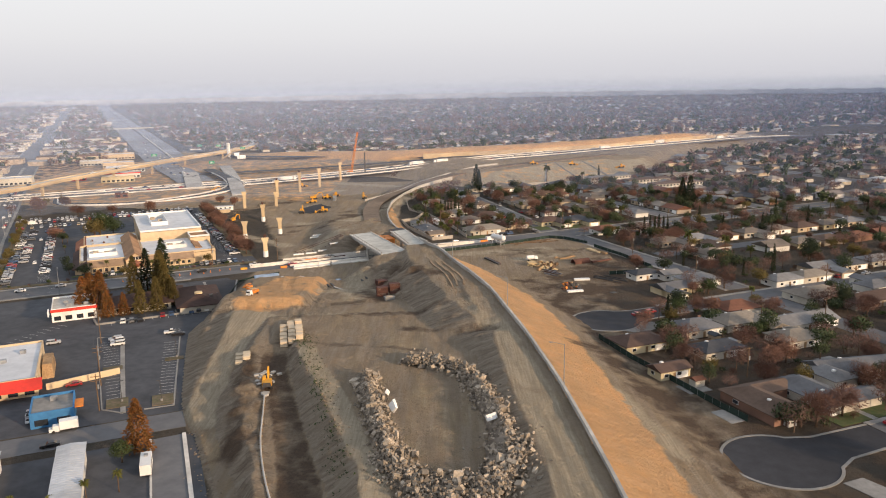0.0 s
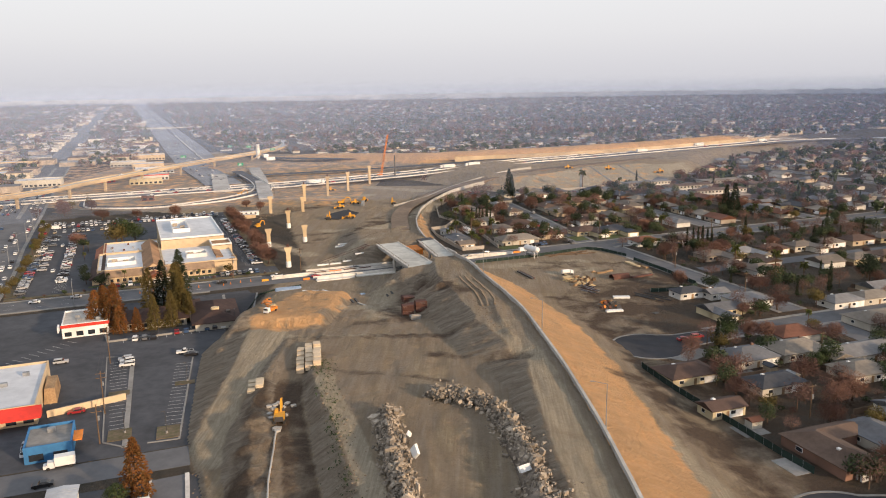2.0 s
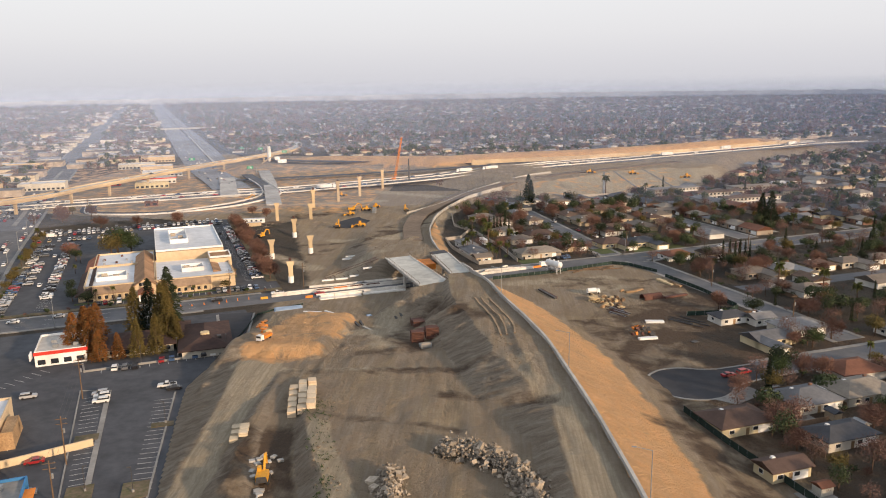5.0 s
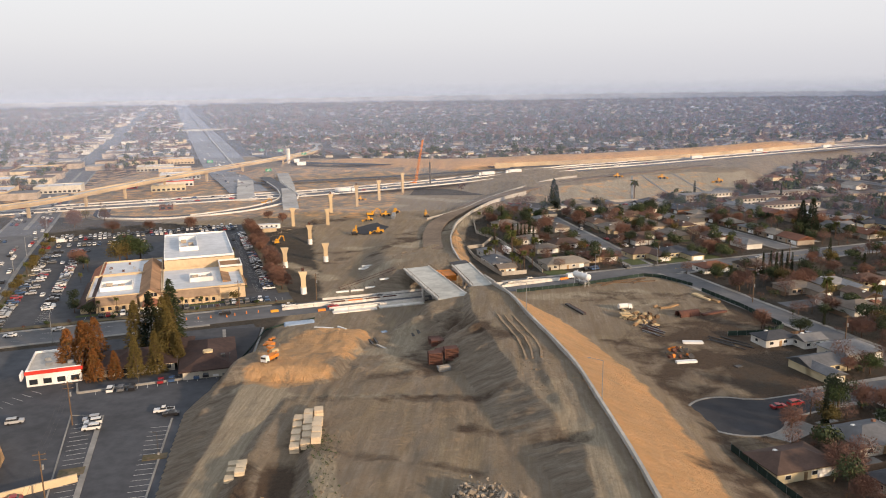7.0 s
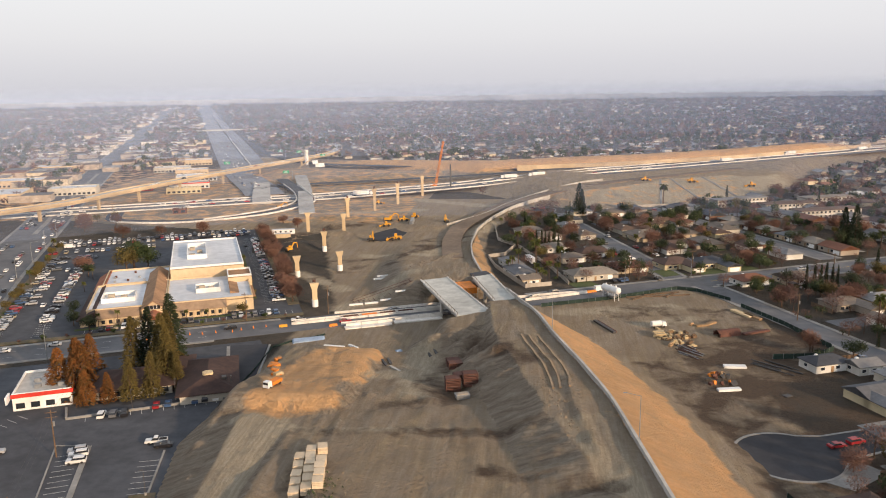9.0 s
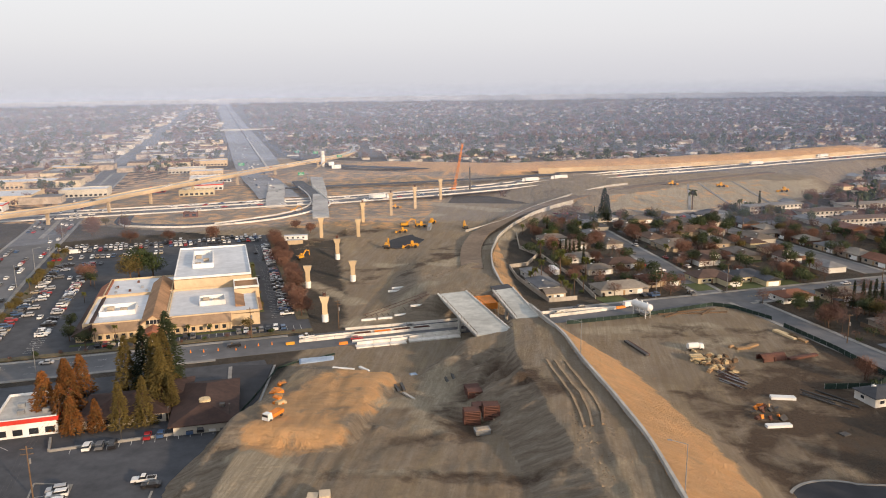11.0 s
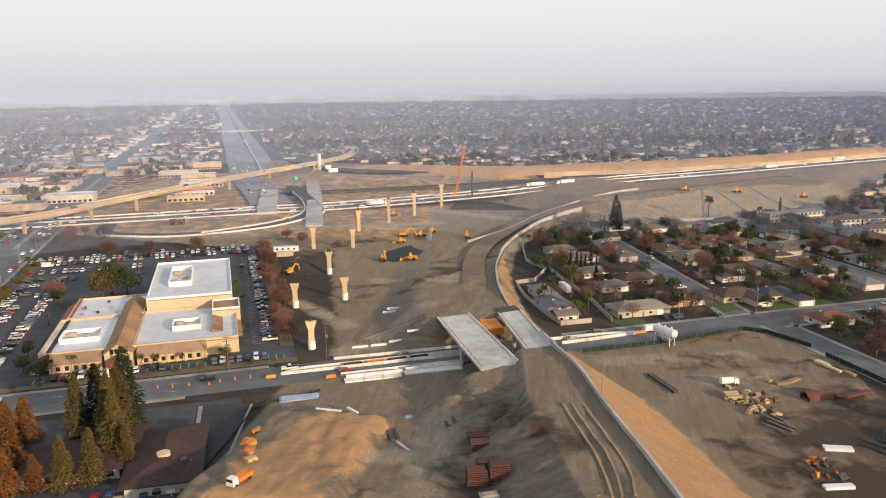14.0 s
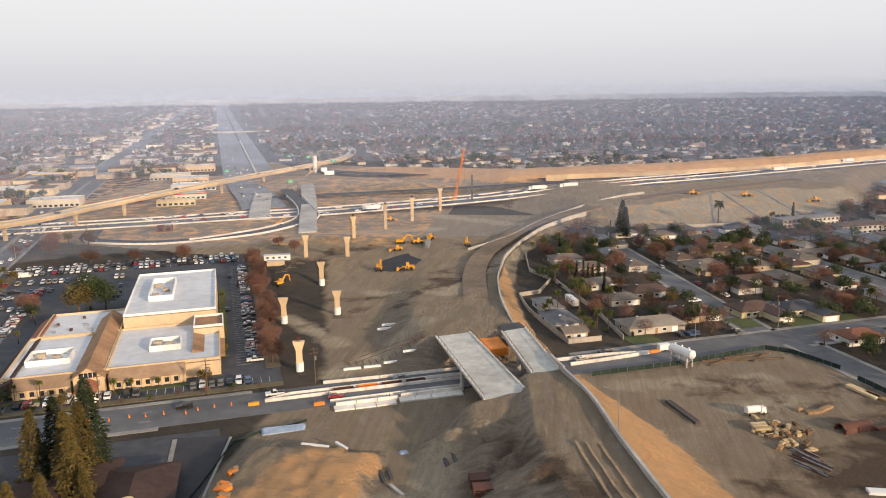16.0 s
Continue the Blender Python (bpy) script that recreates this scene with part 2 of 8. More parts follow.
    # streaked darker brown for steep faces, with their shade in the colour
    shaded_face = mixed(rills, rgba((0.25, 0.196, 0.145)), rgba((0.45, 0.385, 0.30)))
    shaded_face = mixed(ranged(grain, 0, 1, 0, 0.45), shaded_face, rgba((0.21, 0.165, 0.122)))
    ruts = ranged(noise_at(1.5, 3, (1, 0.035, 1), 0.12, 0.55), 0.42, 0.58)
    scrape = ranged(noise_at(1.2, 3, (1, 0.05, 1), 1.25, 0.55), 0.46, 0.60)
    worn = mixed(ranged(blotch, 0, 1, 0, 1), ruts, scrape)
    fill = mixed(ranged(worn, 0, 1, 0, 0.36), fill, rgba((0.27, 0.20, 0.125)))
    packed_and_sunlit = mixed(ranged(ruts, 0, 1, 0, 0.38), packed_and_sunlit, rgba((0.30, 0.245, 0.175)))

    def mask(name, wobble):
        a = n.new("ShaderNodeAttribute")
        a.attribute_name = name
        add = n.new("ShaderNodeMath")
        add.operation = "ADD"
        l.new(a.outputs["Fac"], add.inputs[0])
        l.new(ranged(noise_at(0.09, 6), 0.3, 0.7, -wobble, wobble), add.inputs[1])
        return ranged(add.outputs[0], 0.35, 0.65)

    c = mixed(mask("site", 0.18), soil, fill)
    c = mixed(mask("steep_shade", 0.12), c, shaded_face)
    c = mixed(mask("packed_and_sunlit", 0.2), c, packed_and_sunlit)
    c = mixed(mask("sand", 0.42), c, sand)
    c = mixed(mask("dark_ground", 0.3), c, dark_ground)
    l.new(c, b.inputs["Base Color"])
    bp = n.new("ShaderNodeBump")
    bp.inputs["Strength"].default_value = 0.9
    bp.inputs["Distance"].default_value = 1.5
    tot = n.new("ShaderNodeMath")
    tot.operation = "ADD"
    l.new(lumps, tot.inputs[0])
    l.new(grain, tot.inputs[1])
    l.new(tot.outputs[0], bp.inputs["Height"])
    l.new(bp.outputs[0], b.inputs["Normal"])
    return m


GROUND = ground_material()


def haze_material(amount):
    """Upright sheet standing in for haze: scatters a little of the daylight and lets the rest through."""
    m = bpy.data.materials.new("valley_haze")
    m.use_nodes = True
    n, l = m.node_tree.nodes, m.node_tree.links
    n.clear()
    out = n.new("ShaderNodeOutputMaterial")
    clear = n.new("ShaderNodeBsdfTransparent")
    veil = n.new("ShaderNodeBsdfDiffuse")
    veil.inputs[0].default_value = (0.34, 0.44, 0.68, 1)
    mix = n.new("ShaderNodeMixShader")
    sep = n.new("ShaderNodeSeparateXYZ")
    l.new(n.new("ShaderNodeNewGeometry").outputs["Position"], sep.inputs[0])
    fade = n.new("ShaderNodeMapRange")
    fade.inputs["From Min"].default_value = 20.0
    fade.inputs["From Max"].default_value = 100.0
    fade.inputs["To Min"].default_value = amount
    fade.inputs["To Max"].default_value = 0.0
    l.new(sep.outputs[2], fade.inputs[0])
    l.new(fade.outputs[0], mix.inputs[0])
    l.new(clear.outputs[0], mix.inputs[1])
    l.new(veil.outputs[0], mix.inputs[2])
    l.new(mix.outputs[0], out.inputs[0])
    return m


HAZE_SHEET, HAZE_SHEET_THIN = haze_material(0.20), haze_material(0.10)


# ---- mesh building ----
class Solid:
    """Collects simple closed forms into one mesh."""

    def __init__(self):
        self.v, self.f = [], []

    def add(self, verts, faces):
        k = len(self.v)
        self.v += [tuple(p) for p in verts]
        self.f += [tuple(i + k for i in f) for f in faces]
        return self

    def box(self, x, y, z, sx, sy, sz, turn=0.0, top=1.0, topy=None):
        """A box on z, centred on x, y; its top may be narrower."""
        c, s = math.cos(turn), math.sin(turn)
        ty = top if topy is None else topy
        pts = []
        for h, kx, ky in ((0, 1, 1), (sz, top, ty)):
            for dx, dy in ((-1, -1), (1, -1), (1, 1), (-1, 1)):
                a, b = dx * sx / 2 * kx, dy * sy / 2 * ky
                pts.append((x + a * c - b * s, y + a * s + b * c, z + h))
        return self.add(pts, [(3, 2, 1, 0), (4, 5, 6, 7), (0, 1, 5, 4), (1, 2, 6, 5), (2, 3, 7, 6), (3, 0, 4, 7)])

    def tube(self, a, b, r, r2=None, n=8):
        a, b = Vector(a), Vector(b)
        r2 = r if r2 is None else r2
        d = (b - a).normalized()
        e = d.orthogonal().normalized()
        g = d.cross(e)
        pts = [p + (e * math.cos(t) + g * math.sin(t)) * q for p, q in ((a, r), (b, r2)) for t in [2 * math.pi * i / n for i in range(n)]]
        faces = [(i, (i + 1) % n, n + (i + 1) % n, n + i) for i in range(n)]
        return self.add(pts, faces + [tuple(range(n))[::-1], tuple(range(n, 2 * n))])

    def beam(self, a, b, w, h):
        """A squared bar from a to b."""
        a, b = Vector(a), Vector(b)
        d = (b - a).normalized()
        side = d.cross(Vector((0, 0, 1)))
        side = side.normalized() if side.length > 1e-3 else Vector((1, 0, 0))
        up = side.cross(d)
        pts = [p + side * sx * w / 2 + up * sz * h / 2 for p in (a, b) for sx, sz in ((-1, -1), (1, -1), (1, 1), (-1, 1))]
        return self.add(pts, [(3, 2, 1, 0), (4, 5, 6, 7), (0, 1, 5, 4), (1, 2, 6, 5), (2, 3, 7, 6), (3, 0, 4, 7)])

    def prism(self, outline, z0, z1):
        n = len(outline)
        pts = [(x, y, z0) for x, y in outline] + [(x, y, z1) for x, y in outline]
        return self.add(pts, [tuple(range(n))[::-1], tuple(range(n, 2 * n))] + [(i, (i + 1) % n, n + (i + 1) % n, n + i) for i in range(n)])

    def ribbon(self, pts, left, right, z0, z1):
        """A slab along a line of (x, y) or (x, y, z), from left to right of it."""
        pts = [Vector((p[0], p[1], p[2] if len(p) > 2 else 0.0)) for p in pts]
        ring = []
        for i, p in enumerate(pts):
            d = pts[min(i + 1, len(pts) - 1)] - pts[max(i - 1, 0)]
            d.z = 0
            d.normalize()
            nrm = Vector((-d.y, d.x, 0))
            a, b = p + nrm * left, p - nrm * right
            ring.append([(a.x, a.y, p.z + z0), (b.x, b.y, p.z + z0), (b.x, b.y, p.z + z1), (a.x, a.y, p.z + z1)])
        verts = [q for r in ring for q in r]
        faces = []
        for i in range(len(ring) - 1):
            k = 4 * i
            faces += [(k + j, k + (j + 1) % 4, k + 4 + (j + 1) % 4, k + 4 + j) for j in range(4)]
        e = 4 * (len(ring) - 1)
        return self.add(verts, faces + [(3, 2, 1, 0), (e, e + 1, e + 2, e + 3)])

    def stone(self, x, y, z, r, rng, flat=0.6):
        q = Euler((rng.uniform(0, 6), rng.uniform(0, 6), rng.uniform(0, 6))).to_matrix()
        k = [rng.uniform(0.5, 1.2) for _ in range(3)]
        k[2] *= flat
        pts = [Vector((x, y, z)) + q @ Vector((sx * k[0] * rng.uniform(.7, 1.1), sy * k[1] * rng.uniform(.7, 1.1), sz * k[2] * rng.uniform(.7, 1.1))) * r
               for sz in (-1, 1) for sx, sy in ((-1, -1), (1, -1), (1, 1), (-1, 1))]
        return self.add(pts, [(3, 2, 1, 0), (4, 5, 6, 7), (0, 1, 5, 4), (1, 2, 6, 5), (2, 3, 7, 6), (3, 0, 4, 7)])

    def mesh(self, name, material, smooth=False):
        me = bpy.data.meshes.new(name)
        me.from_pydata(self.v, [], self.f)
        me.materials.append(material)
        if smooth:
            me.polygons.foreach_set("use_smooth", [True] * len(me.polygons))
        return me


def part(name, solid, material, parent, label="", smooth=False):
    ob = new(name, solid.mesh(name, material, smooth) if isinstance(solid, Solid) else solid)
    ob.parent = parent
    if label:
        ob["label"] = label
    return ob


def thing(name, label, category, group="", m=None, kind=""):
    """An Empty at the base of a thing that has parts."""
    ob = tagged(new(name), label, category, group, kind)
    ob.empty_display_size = 0.5
    if m is not None:
        ob.matrix_basis = m
    return ob


def single(name, solid, material, label, category, group="", kind="", m=None, smooth=False):
    ob = tagged(new(name, solid.mesh(name, material, smooth)), label, category, group, kind)
    if m is not None:
        ob.matrix_basis = m
    return ob


def structure(name, solid, material, label, category, smooth=False):
    return single(name, solid, material, label, category, kind="structure", smooth=smooth)


def smoothstep(a, b, x):
    t = np.clip((np.asarray(x, float) - a) / np.where(np.equal(b, a), 1e-6, np.subtract(b, a)), 0, 1)
    return t * t * (3 - 2 * t)


# ---- the plan ----
GRID = radians(22.0)        # the turn of the street grid
CU, SU = math.cos(GRID), math.sin(GRID)


def uv(u, v):
    """Street-grid metres to the world's x, y."""
    return (u * CU - v * SU, u * SU + v * CU)


def to_uv(x, y):
    return (x * CU + y * SU, -x * SU + y * CU)


def main_y(x):
    """The centre line of the crossing street."""
    return 419.0 + 0.455 * np.asarray(x, float)


MAIN_TURN = math.atan(0.455)


def main_off(x, y):
    return (np.asarray(y, float) - main_y(x)) * math.cos(MAIN_TURN)


# the long wall on the right of the new roadway: y -> x and height of its foot
WALL_Y = (60, 131, 158, 192, 230, 285, 340, 367, 393, 419, 437, 481, 520, 569, 605, 650, 683, 706)
WALL_X = (35, 33.5, 32.3, 30, 26, 18, 4, -1, -10, -18, -26, -34, -38, -38, -31.5, -19, -3, 13)
FOOT_Y = (60, 310, 352, 393, 437, 481, 520, 569, 700)
FOOT_Z = (11.5, 11.5, 10.2, 8.0, 5.5, 4.0, 2.5, 2.0, 4.0)


def wall_x(y):
    y = np.asarray(y, float)
    return (np.interp(y - 8, WALL_Y, WALL_X) + np.interp(y, WALL_Y, WALL_X) * 2 + np.interp(y + 8, WALL_Y, WALL_X)) / 4


def foot_z(y):
    return np.interp(y, FOOT_Y, FOOT_Z)


def lot_x(y):
    """Toe of the earthworks along the car parks."""
    return np.interp(y, (60, 155, 187, 207, 240, 272, 305, 347, 380), (-34, -52, -66, -76, -86, -95, -93, -92, -92))


def along(x, y, a, b):
    """Distance from the segment a-b and the share of the way along it."""
    ax, ay, bx, by = *a, *b
    t = np.clip(((x - ax) * (bx - ax) + (y - ay) * (by - ay)) / ((bx - ax) ** 2 + (by - ay) ** 2), 0, 1)
    return np.hypot(x - ax - t * (bx - ax), y - ay - t * (by - ay)), t


def relief(x, y):
    """Ruts and clods of graded dirt; the hummocks by the trench are rougher."""
    wild = np.exp(-((x + 58 - (y - 190) * -.25) / 11) ** 2) * smoothstep(235, 205, y)
    return 0.3 * bumps(x, y, 19, 1) + (.22 + .9 * wild) * bumps(x, y, 6.5, 2) + (.12 + .45 * wild) * bumps(x, y, 2.6, 3) + .16 * bumps(x + y * .12, y * .1, 1.7, 4)


def bumps(x, y, size, seed=0.0):
    """Smooth random lumps between -1 and 1, about size metres across."""
    u, v = np.asarray(x, float) / size + seed * 7.31, np.asarray(y, float) / size - seed * 3.77
    i, j = np.floor(u), np.floor(v)
    f, g = u - i, v - j
    f, g = f * f * (3 - 2 * f), g * g * (3 - 2 * g)

    def at(a, b):
        n = np.sin(a * 127.1 + b * 311.7) * 43758.5453
        return (n - np.floor(n)) * 2 - 1
    return (at(i, j) * (1 - f) + at(i + 1, j) * f) * (1 - g) + (at(i, j + 1) * (1 - f) + at(i + 1, j + 1) * f) * g


# the earthworks west of the wall as a row of edges, each (y, x) and (y, height)
EDGES = (
    (((60, -30), (150, -48), (185, -66), (200, -73), (237, -75), (256, -76.5), (275, -79), (385, -80)), ((60, .4), (185, .6), (200, .9), (211, 1.8), (237, 4.5), (256, 6.0), (275, 6.8), (300, 4.2), (332, 1.0), (350, .4))),
    (((60, -27), (150, -44), (185, -60), (199, -63.6), (218, -64.8), (243, -65.6), (264, -64.5), (385, -64)), ((60, 1.0), (185, 1.0), (200, 1.2), (211, 2.0), (237, 4.8), (256, 6.2), (275, 6.9), (300, 4.2), (332, 1.0), (350, .4))),
    (((60, -26), (150, -41), (185, -53), (217, -61), (243, -63.5), (264, -62.5), (385, -62)), ((60, 5.4), (185, 5.2), (205, 5.6), (225, 6.4), (250, 7.0), (275, 7.0), (300, 4.2), (332, 1.0), (350, .4))),
    (((60, -22), (150, -37), (160, -39.6), (185, -45.8), (217, -55.9), (240, -60), (385, -60)), ((60, 3.4), (185, 3.6), (215, 4.6), (240, 6.0), (258, 7.2), (275, 7.0), (300, 4.2), (332, 1.0), (350, .4))),
    (((60, -10), (150, -26), (160, -29.1), (185, -36.7), (221, -47.7), (240, -51), (255, -54), (385, -54)), ((60, 3.4), (185, 3.7), (215, 4.8), (240, 6.2), (258, 7.4), (275, 7.0), (300, 4.2), (332, 1.0), (350, .4))),
    (((60, -4), (152, -20), (171, -26.3), (190, -32.4), (208, -39.3), (223, -45.4), (240, -48.5), (255, -51), (385, -51)), ((60, 8.6), (245, 8.3), (268, 7.5), (285, 5.7), (300, 4.2), (320, 2.4), (332, 1.0), (350, .4))),
    (((60, 14), (150, 12.8), (174, 10.6), (196, 10), (220, 9.3), (230, 5), (240, -1.4), (255, -5.8), (277, -11.2), (299, -16.8), (321, -21.2), (340, -26), (385, -30)), ((60, 8.6), (222, 8.4), (232, 7.4), (255, 6.9), (268, 6.8), (285, 5.6), (300, 4.2), (320, 2.4), (332, 1.0), (350, .4))),
)
CREST = ((60, 22), (152, 20), (162, 19.5), (173, 18.2), (188, 17), (211, 16), (237, 15.4), (241, 13), (246, 10.6), (251, 10.3), (268, 4.4), (289, -1.8), (315, -8.5), (330, -13), (345, -16), (385, -20))


def works(x, y, fz):
    """Height of the earthworks: straight falls from edge to edge, with rills down their faces."""
    x, y = np.asarray(x, float), np.asarray(y, float)
    wob = .55 * bumps(x, y, 9, 1) + .35 * bumps(x, y, 3.2, 3)
    notch = 2.6 * np.exp(-((y - 243) / 4.5) ** 2)
    toe = lot_x(y)
    xs = [toe] + [np.maximum(np.interp(y, *zip(*e)) + wob * (1 if k else .5), toe + .5 * k + .5) for k, (e, h) in enumerate(EDGES)] + [np.interp(y, *zip(*CREST)) + wob * .8]
    zs = [np.zeros_like(y)] + [np.interp(y, *zip(*h)) for e, h in EDGES] + [fz - notch]
    out = np.where(x >= xs[-1], fz - notch * smoothstep(9, 0, x - xs[-1]), 0.0)
    for k in range(len(xs) - 1):
        a, b = xs[k], np.maximum(xs[k + 1], xs[k] + .2)
        f = np.clip((x - a) / (b - a), 0, 1)
        z = zs[k] + (zs[k + 1] - zs[k]) * f
        steep = np.clip(np.abs(zs[k + 1] - zs[k]) / 4, 0, 1) * 4 * f * (1 - f)
        z = z + steep * (.5 * bumps(x * .25, y, 2.6, 5) + .32 * bumps(x * .3, y, 1.3, 6))
        out = np.where((x >= a) & (x < b), z, out)
    return out


def slope_foot(x):
    """Foot of the highway bank beyond the houses."""
    return np.interp(x, (-60, 0, 14, 48, 95, 138, 183, 221, 260, 350, 600), (760, 694, 676, 669, 680, 706, 740, 782, 880, 990, 1185))


def slope_wide(x):
    """How far the highway bank runs back from its foot to its top."""
    return np.interp(x, (0, 53, 85, 115, 166, 199, 260), (46, 52, 80, 100, 90, 55, 46))


def bank_foot(x):
    """Foot of the long orange bank behind the highway."""
    return np.interp(x, (-500, -240, -121, -53, -3, 98, 220, 367, 700), (1060, 960, 890, 862, 866, 902, 968, 1080, 1330))


def terrain(x, y):
    x, y = np.asarray(x, float), np.asarray(y, float)
    s = wall_x(y) - x
    fz = foot_z(y)
    south = smoothstep(9.5, 24, -main_off(x, y))
    north = smoothstep(9.5, 22, main_off(x, y))
    # right of the wall: the sand slope
    reach = np.interp(y, (60, 250, 320, 352, 380, 400, 440, 520), (37, 36, 30, 24, 17, 13, 12, 10))
    right = fz * np.clip(1 + s / reach, 0, 1) ** 1.15
    # left of it: the roadway, its bank, the graded floor, the pipe trench and the haul road
    left = works(x, y, fz)
    # the embankment behind the new bridge
    d, t = along(x, y, (-27, 360), (-8, 371))
    left = np.maximum(left, 8.0 * (1 - smoothstep(6, 15, d)))
    # the sandy mound above the car park, steep in front
    front = smoothstep(270, 287, y + 2.0 * bumps(x, y, 7, 4)) * smoothstep(352, 338, y)
    side = smoothstep(-49, -57, x + 1.5 * bumps(x, y, 6, 8)) * smoothstep(1, 9, x - lot_x(y) + bumps(x, y, 8, 2))
    left = np.maximum(left, np.interp(y, (285, 300, 320, 338, 350), (9.6, 8.2, 5.4, 4.4, 1.5)) * front * side + (4 * front * (1 - front) * 1.1 * bumps(x, y * .22, 2.3, 9) + .35 * bumps(x, y * .4, 3.1, 6)) * side)
    # berms pushed up by the blades
    for a, b, hh, w in (((-62, 246), (-55, 205), .9, 1.8), ((-68, 232), (-60, 190), .8, 2.0), ((-42, 300), (-20, 290), .8, 2.0), ((-58, 300), (-46, 296), 1.0, 2.4), ((-86, 262), (-92, 300), 1.2, 2.0), ((7.5, 296), (12.5, 254), .8, 1.6), ((2, 314), (7.5, 296), .6, 1.4)):
        d, t = along(x, y, a, b)
        left = left + hh * np.exp(-(d / w) ** 2) * (0.75 + 0.35 * np.sin(t * 19 + hh * 5))
    # heaps tipped by the trucks, lying at their angle of rest
    for cx, cy, top, fall in ((-13, 323, 12.2, .62), (-8, 316, 11.9, .5), (-20, 347, 9.4, .62), (-25, 343, 7.9, .66), (-31, 350, 7.2, .66), (-36, 352, 6.2, .62), (-27, 335, 5.2, .6), (-17, 337, 8.6, .66), (-41, 346, 3.6, .55), (-33, 339, 4.2, .6), (-9, 306, 11.4, .6), (-22, 357, 8.6, .6), (-13, 350, 9.6, .55), (-21, 329, 6.6, .66)):
        d = np.hypot(x - cx, y - cy) + 1.1 * bumps(x, y, 4.5, cx) + .5 * bumps(x, y, 1.9, cy)
        left = np.maximum(left, top - fall * np.sqrt(d * d + 1.2))
    left = np.maximum(left, 0)
    # beyond the street
    lift = np.interp(y, (380, 430, 470, 520, 560, 640), (8.2, 7.6, 4.6, 2.0, 0.8, 0.3))
    beyond = lift * smoothstep(54, 34, s)
    d, t = along(x, y, (-60, 455), (-45, 490))
    beyond = np.maximum(beyond, 4.5 * np.exp(-(d / 10) ** 2))
    for cx, cy, h, w in ((-72, 470, 1.8, 5), (-64, 478, 2.2, 5), (-58, 466, 2.6, 6), (-50, 500, 2.0, 7), (-84, 452, 1.2, 4), (-146, 545, 2.6, 7), (-136, 588, 2.2, 7), (-140, 520, 3.5, 13), (-128, 560, 2.6, 11), (-62, 520, 2.2, 12), (-30, 655, 3.0, 18), (-70, 590, 1.5, 20), (-150, 620, 2.0, 20)):
        beyond = np.maximum(beyond, h * np.exp(-((x - cx) ** 2 + (y - cy) ** 2) / w ** 2))
    inner = np.where(y < main_y(x), left * south, beyond * north)
    h = np.where(s >= 0, inner, right * np.where(y < main_y(x), smoothstep(9, 20, -main_off(x, y)), smoothstep(9, 18, main_off(x, y))))
    h = np.where((y > 720), 0, h * smoothstep(720, 690, y))
    # highway bank and the orange bank behind it
    base = 8.5 * np.clip((y - slope_foot(x)) / slope_wide(x), 0, 1) * smoothstep(-110, 25, x)
    base = np.where(y > bank_foot(x) + 40, 0, base)
    bank = (8.0 + 7.0 * smoothstep(-240, 50, x)) * smoothstep(0, 26, y - bank_foot(x)) * smoothstep(95, 50, y - bank_foot(x)) * smoothstep(-330, -150, x) * smoothstep(480, 330, x)
    h = np.maximum(np.maximum(h, base), bank)
    # the old bank under the far carriageways
    d, t = along(x, y, (-150, 880), (-260, 905))
    h = np.maximum(h, 5 * np.exp(-(d / 40) ** 2))
    return h


def site_mask(x, y):
    """1 on graded ground."""
    s = wall_x(y) - x
    reach = np.interp(y, (60, 250, 330, 360, 400, 445, 520, 700), (44, 46, 60, 92, 92, 9, 7, 8))
    a = smoothstep(-6, 4, x - lot_x(y)) * smoothstep(-6, 4, s + reach) * (y < 385)
    b = smoothstep(-166, -150, x - (y - 640) * -.3) * smoothstep(-4, 3, s + np.minimum(reach, 8)) * ((y >= 370) & (y < 720))
    a = np.maximum(a, np.where((main_off(x, y) < 0) & (x > -20) & (x < 88) & (y > 330), smoothstep(95, 82, x + (y - 420) * .35), 0))
    c = smoothstep(-6, 6, y - slope_foot(x)) * smoothstep(110, 90, y - bank_foot(x)) * smoothstep(-420, -330, x) * smoothstep(520, 420, x)
    e = np.where((x < -90) & (x > -420) & (y > 560) & (y < 960) & (y > 520 - x * 0.25), smoothstep(-420, -380, x - (y - 640) * -.1), 0)
    return np.clip(np.maximum.reduce([a, b, c, e]), 0, 1)


# sand on slope, mound and banks, with sunlit warmth in its colour
def sunlit_sand_mask(x, y):
    s = wall_x(y) - x
    reach = np.interp(y, (60, 190, 250, 330, 360, 400, 430, 520, 560), (21, 21, 25, 27, 23, 14, 11, 8, 0))
    a = np.where((s < 0) & (y < 565), smoothstep(-reach, -reach * 0.72, s), 0)
    a = np.where(main_off(x, y) > 0, a * 0.75, a)
    d, t = along(x, y, (-68, 288), (-64, 332))
    b = (1 - smoothstep(8, 18, d)) * smoothstep(266, 278, y)
    c = smoothstep(4, 16, y - bank_foot(x)) * smoothstep(60, 45, y - bank_foot(x)) * smoothstep(-330, -150, x) * smoothstep(480, 330, x)
    e = 0.3 * smoothstep(4, 14, y - slope_foot(x)) * smoothstep(2, -6, y - slope_foot(x) - slope_wide(x)) * smoothstep(-10, 30, x) * smoothstep(200, 170, x)
    g = np.where((x < -95) & (y > 600) & (y < 960), 0.44, 0)
    return np.clip(np.maximum.reduce([a, b * 0.8, c, e, g]), 0, 1)


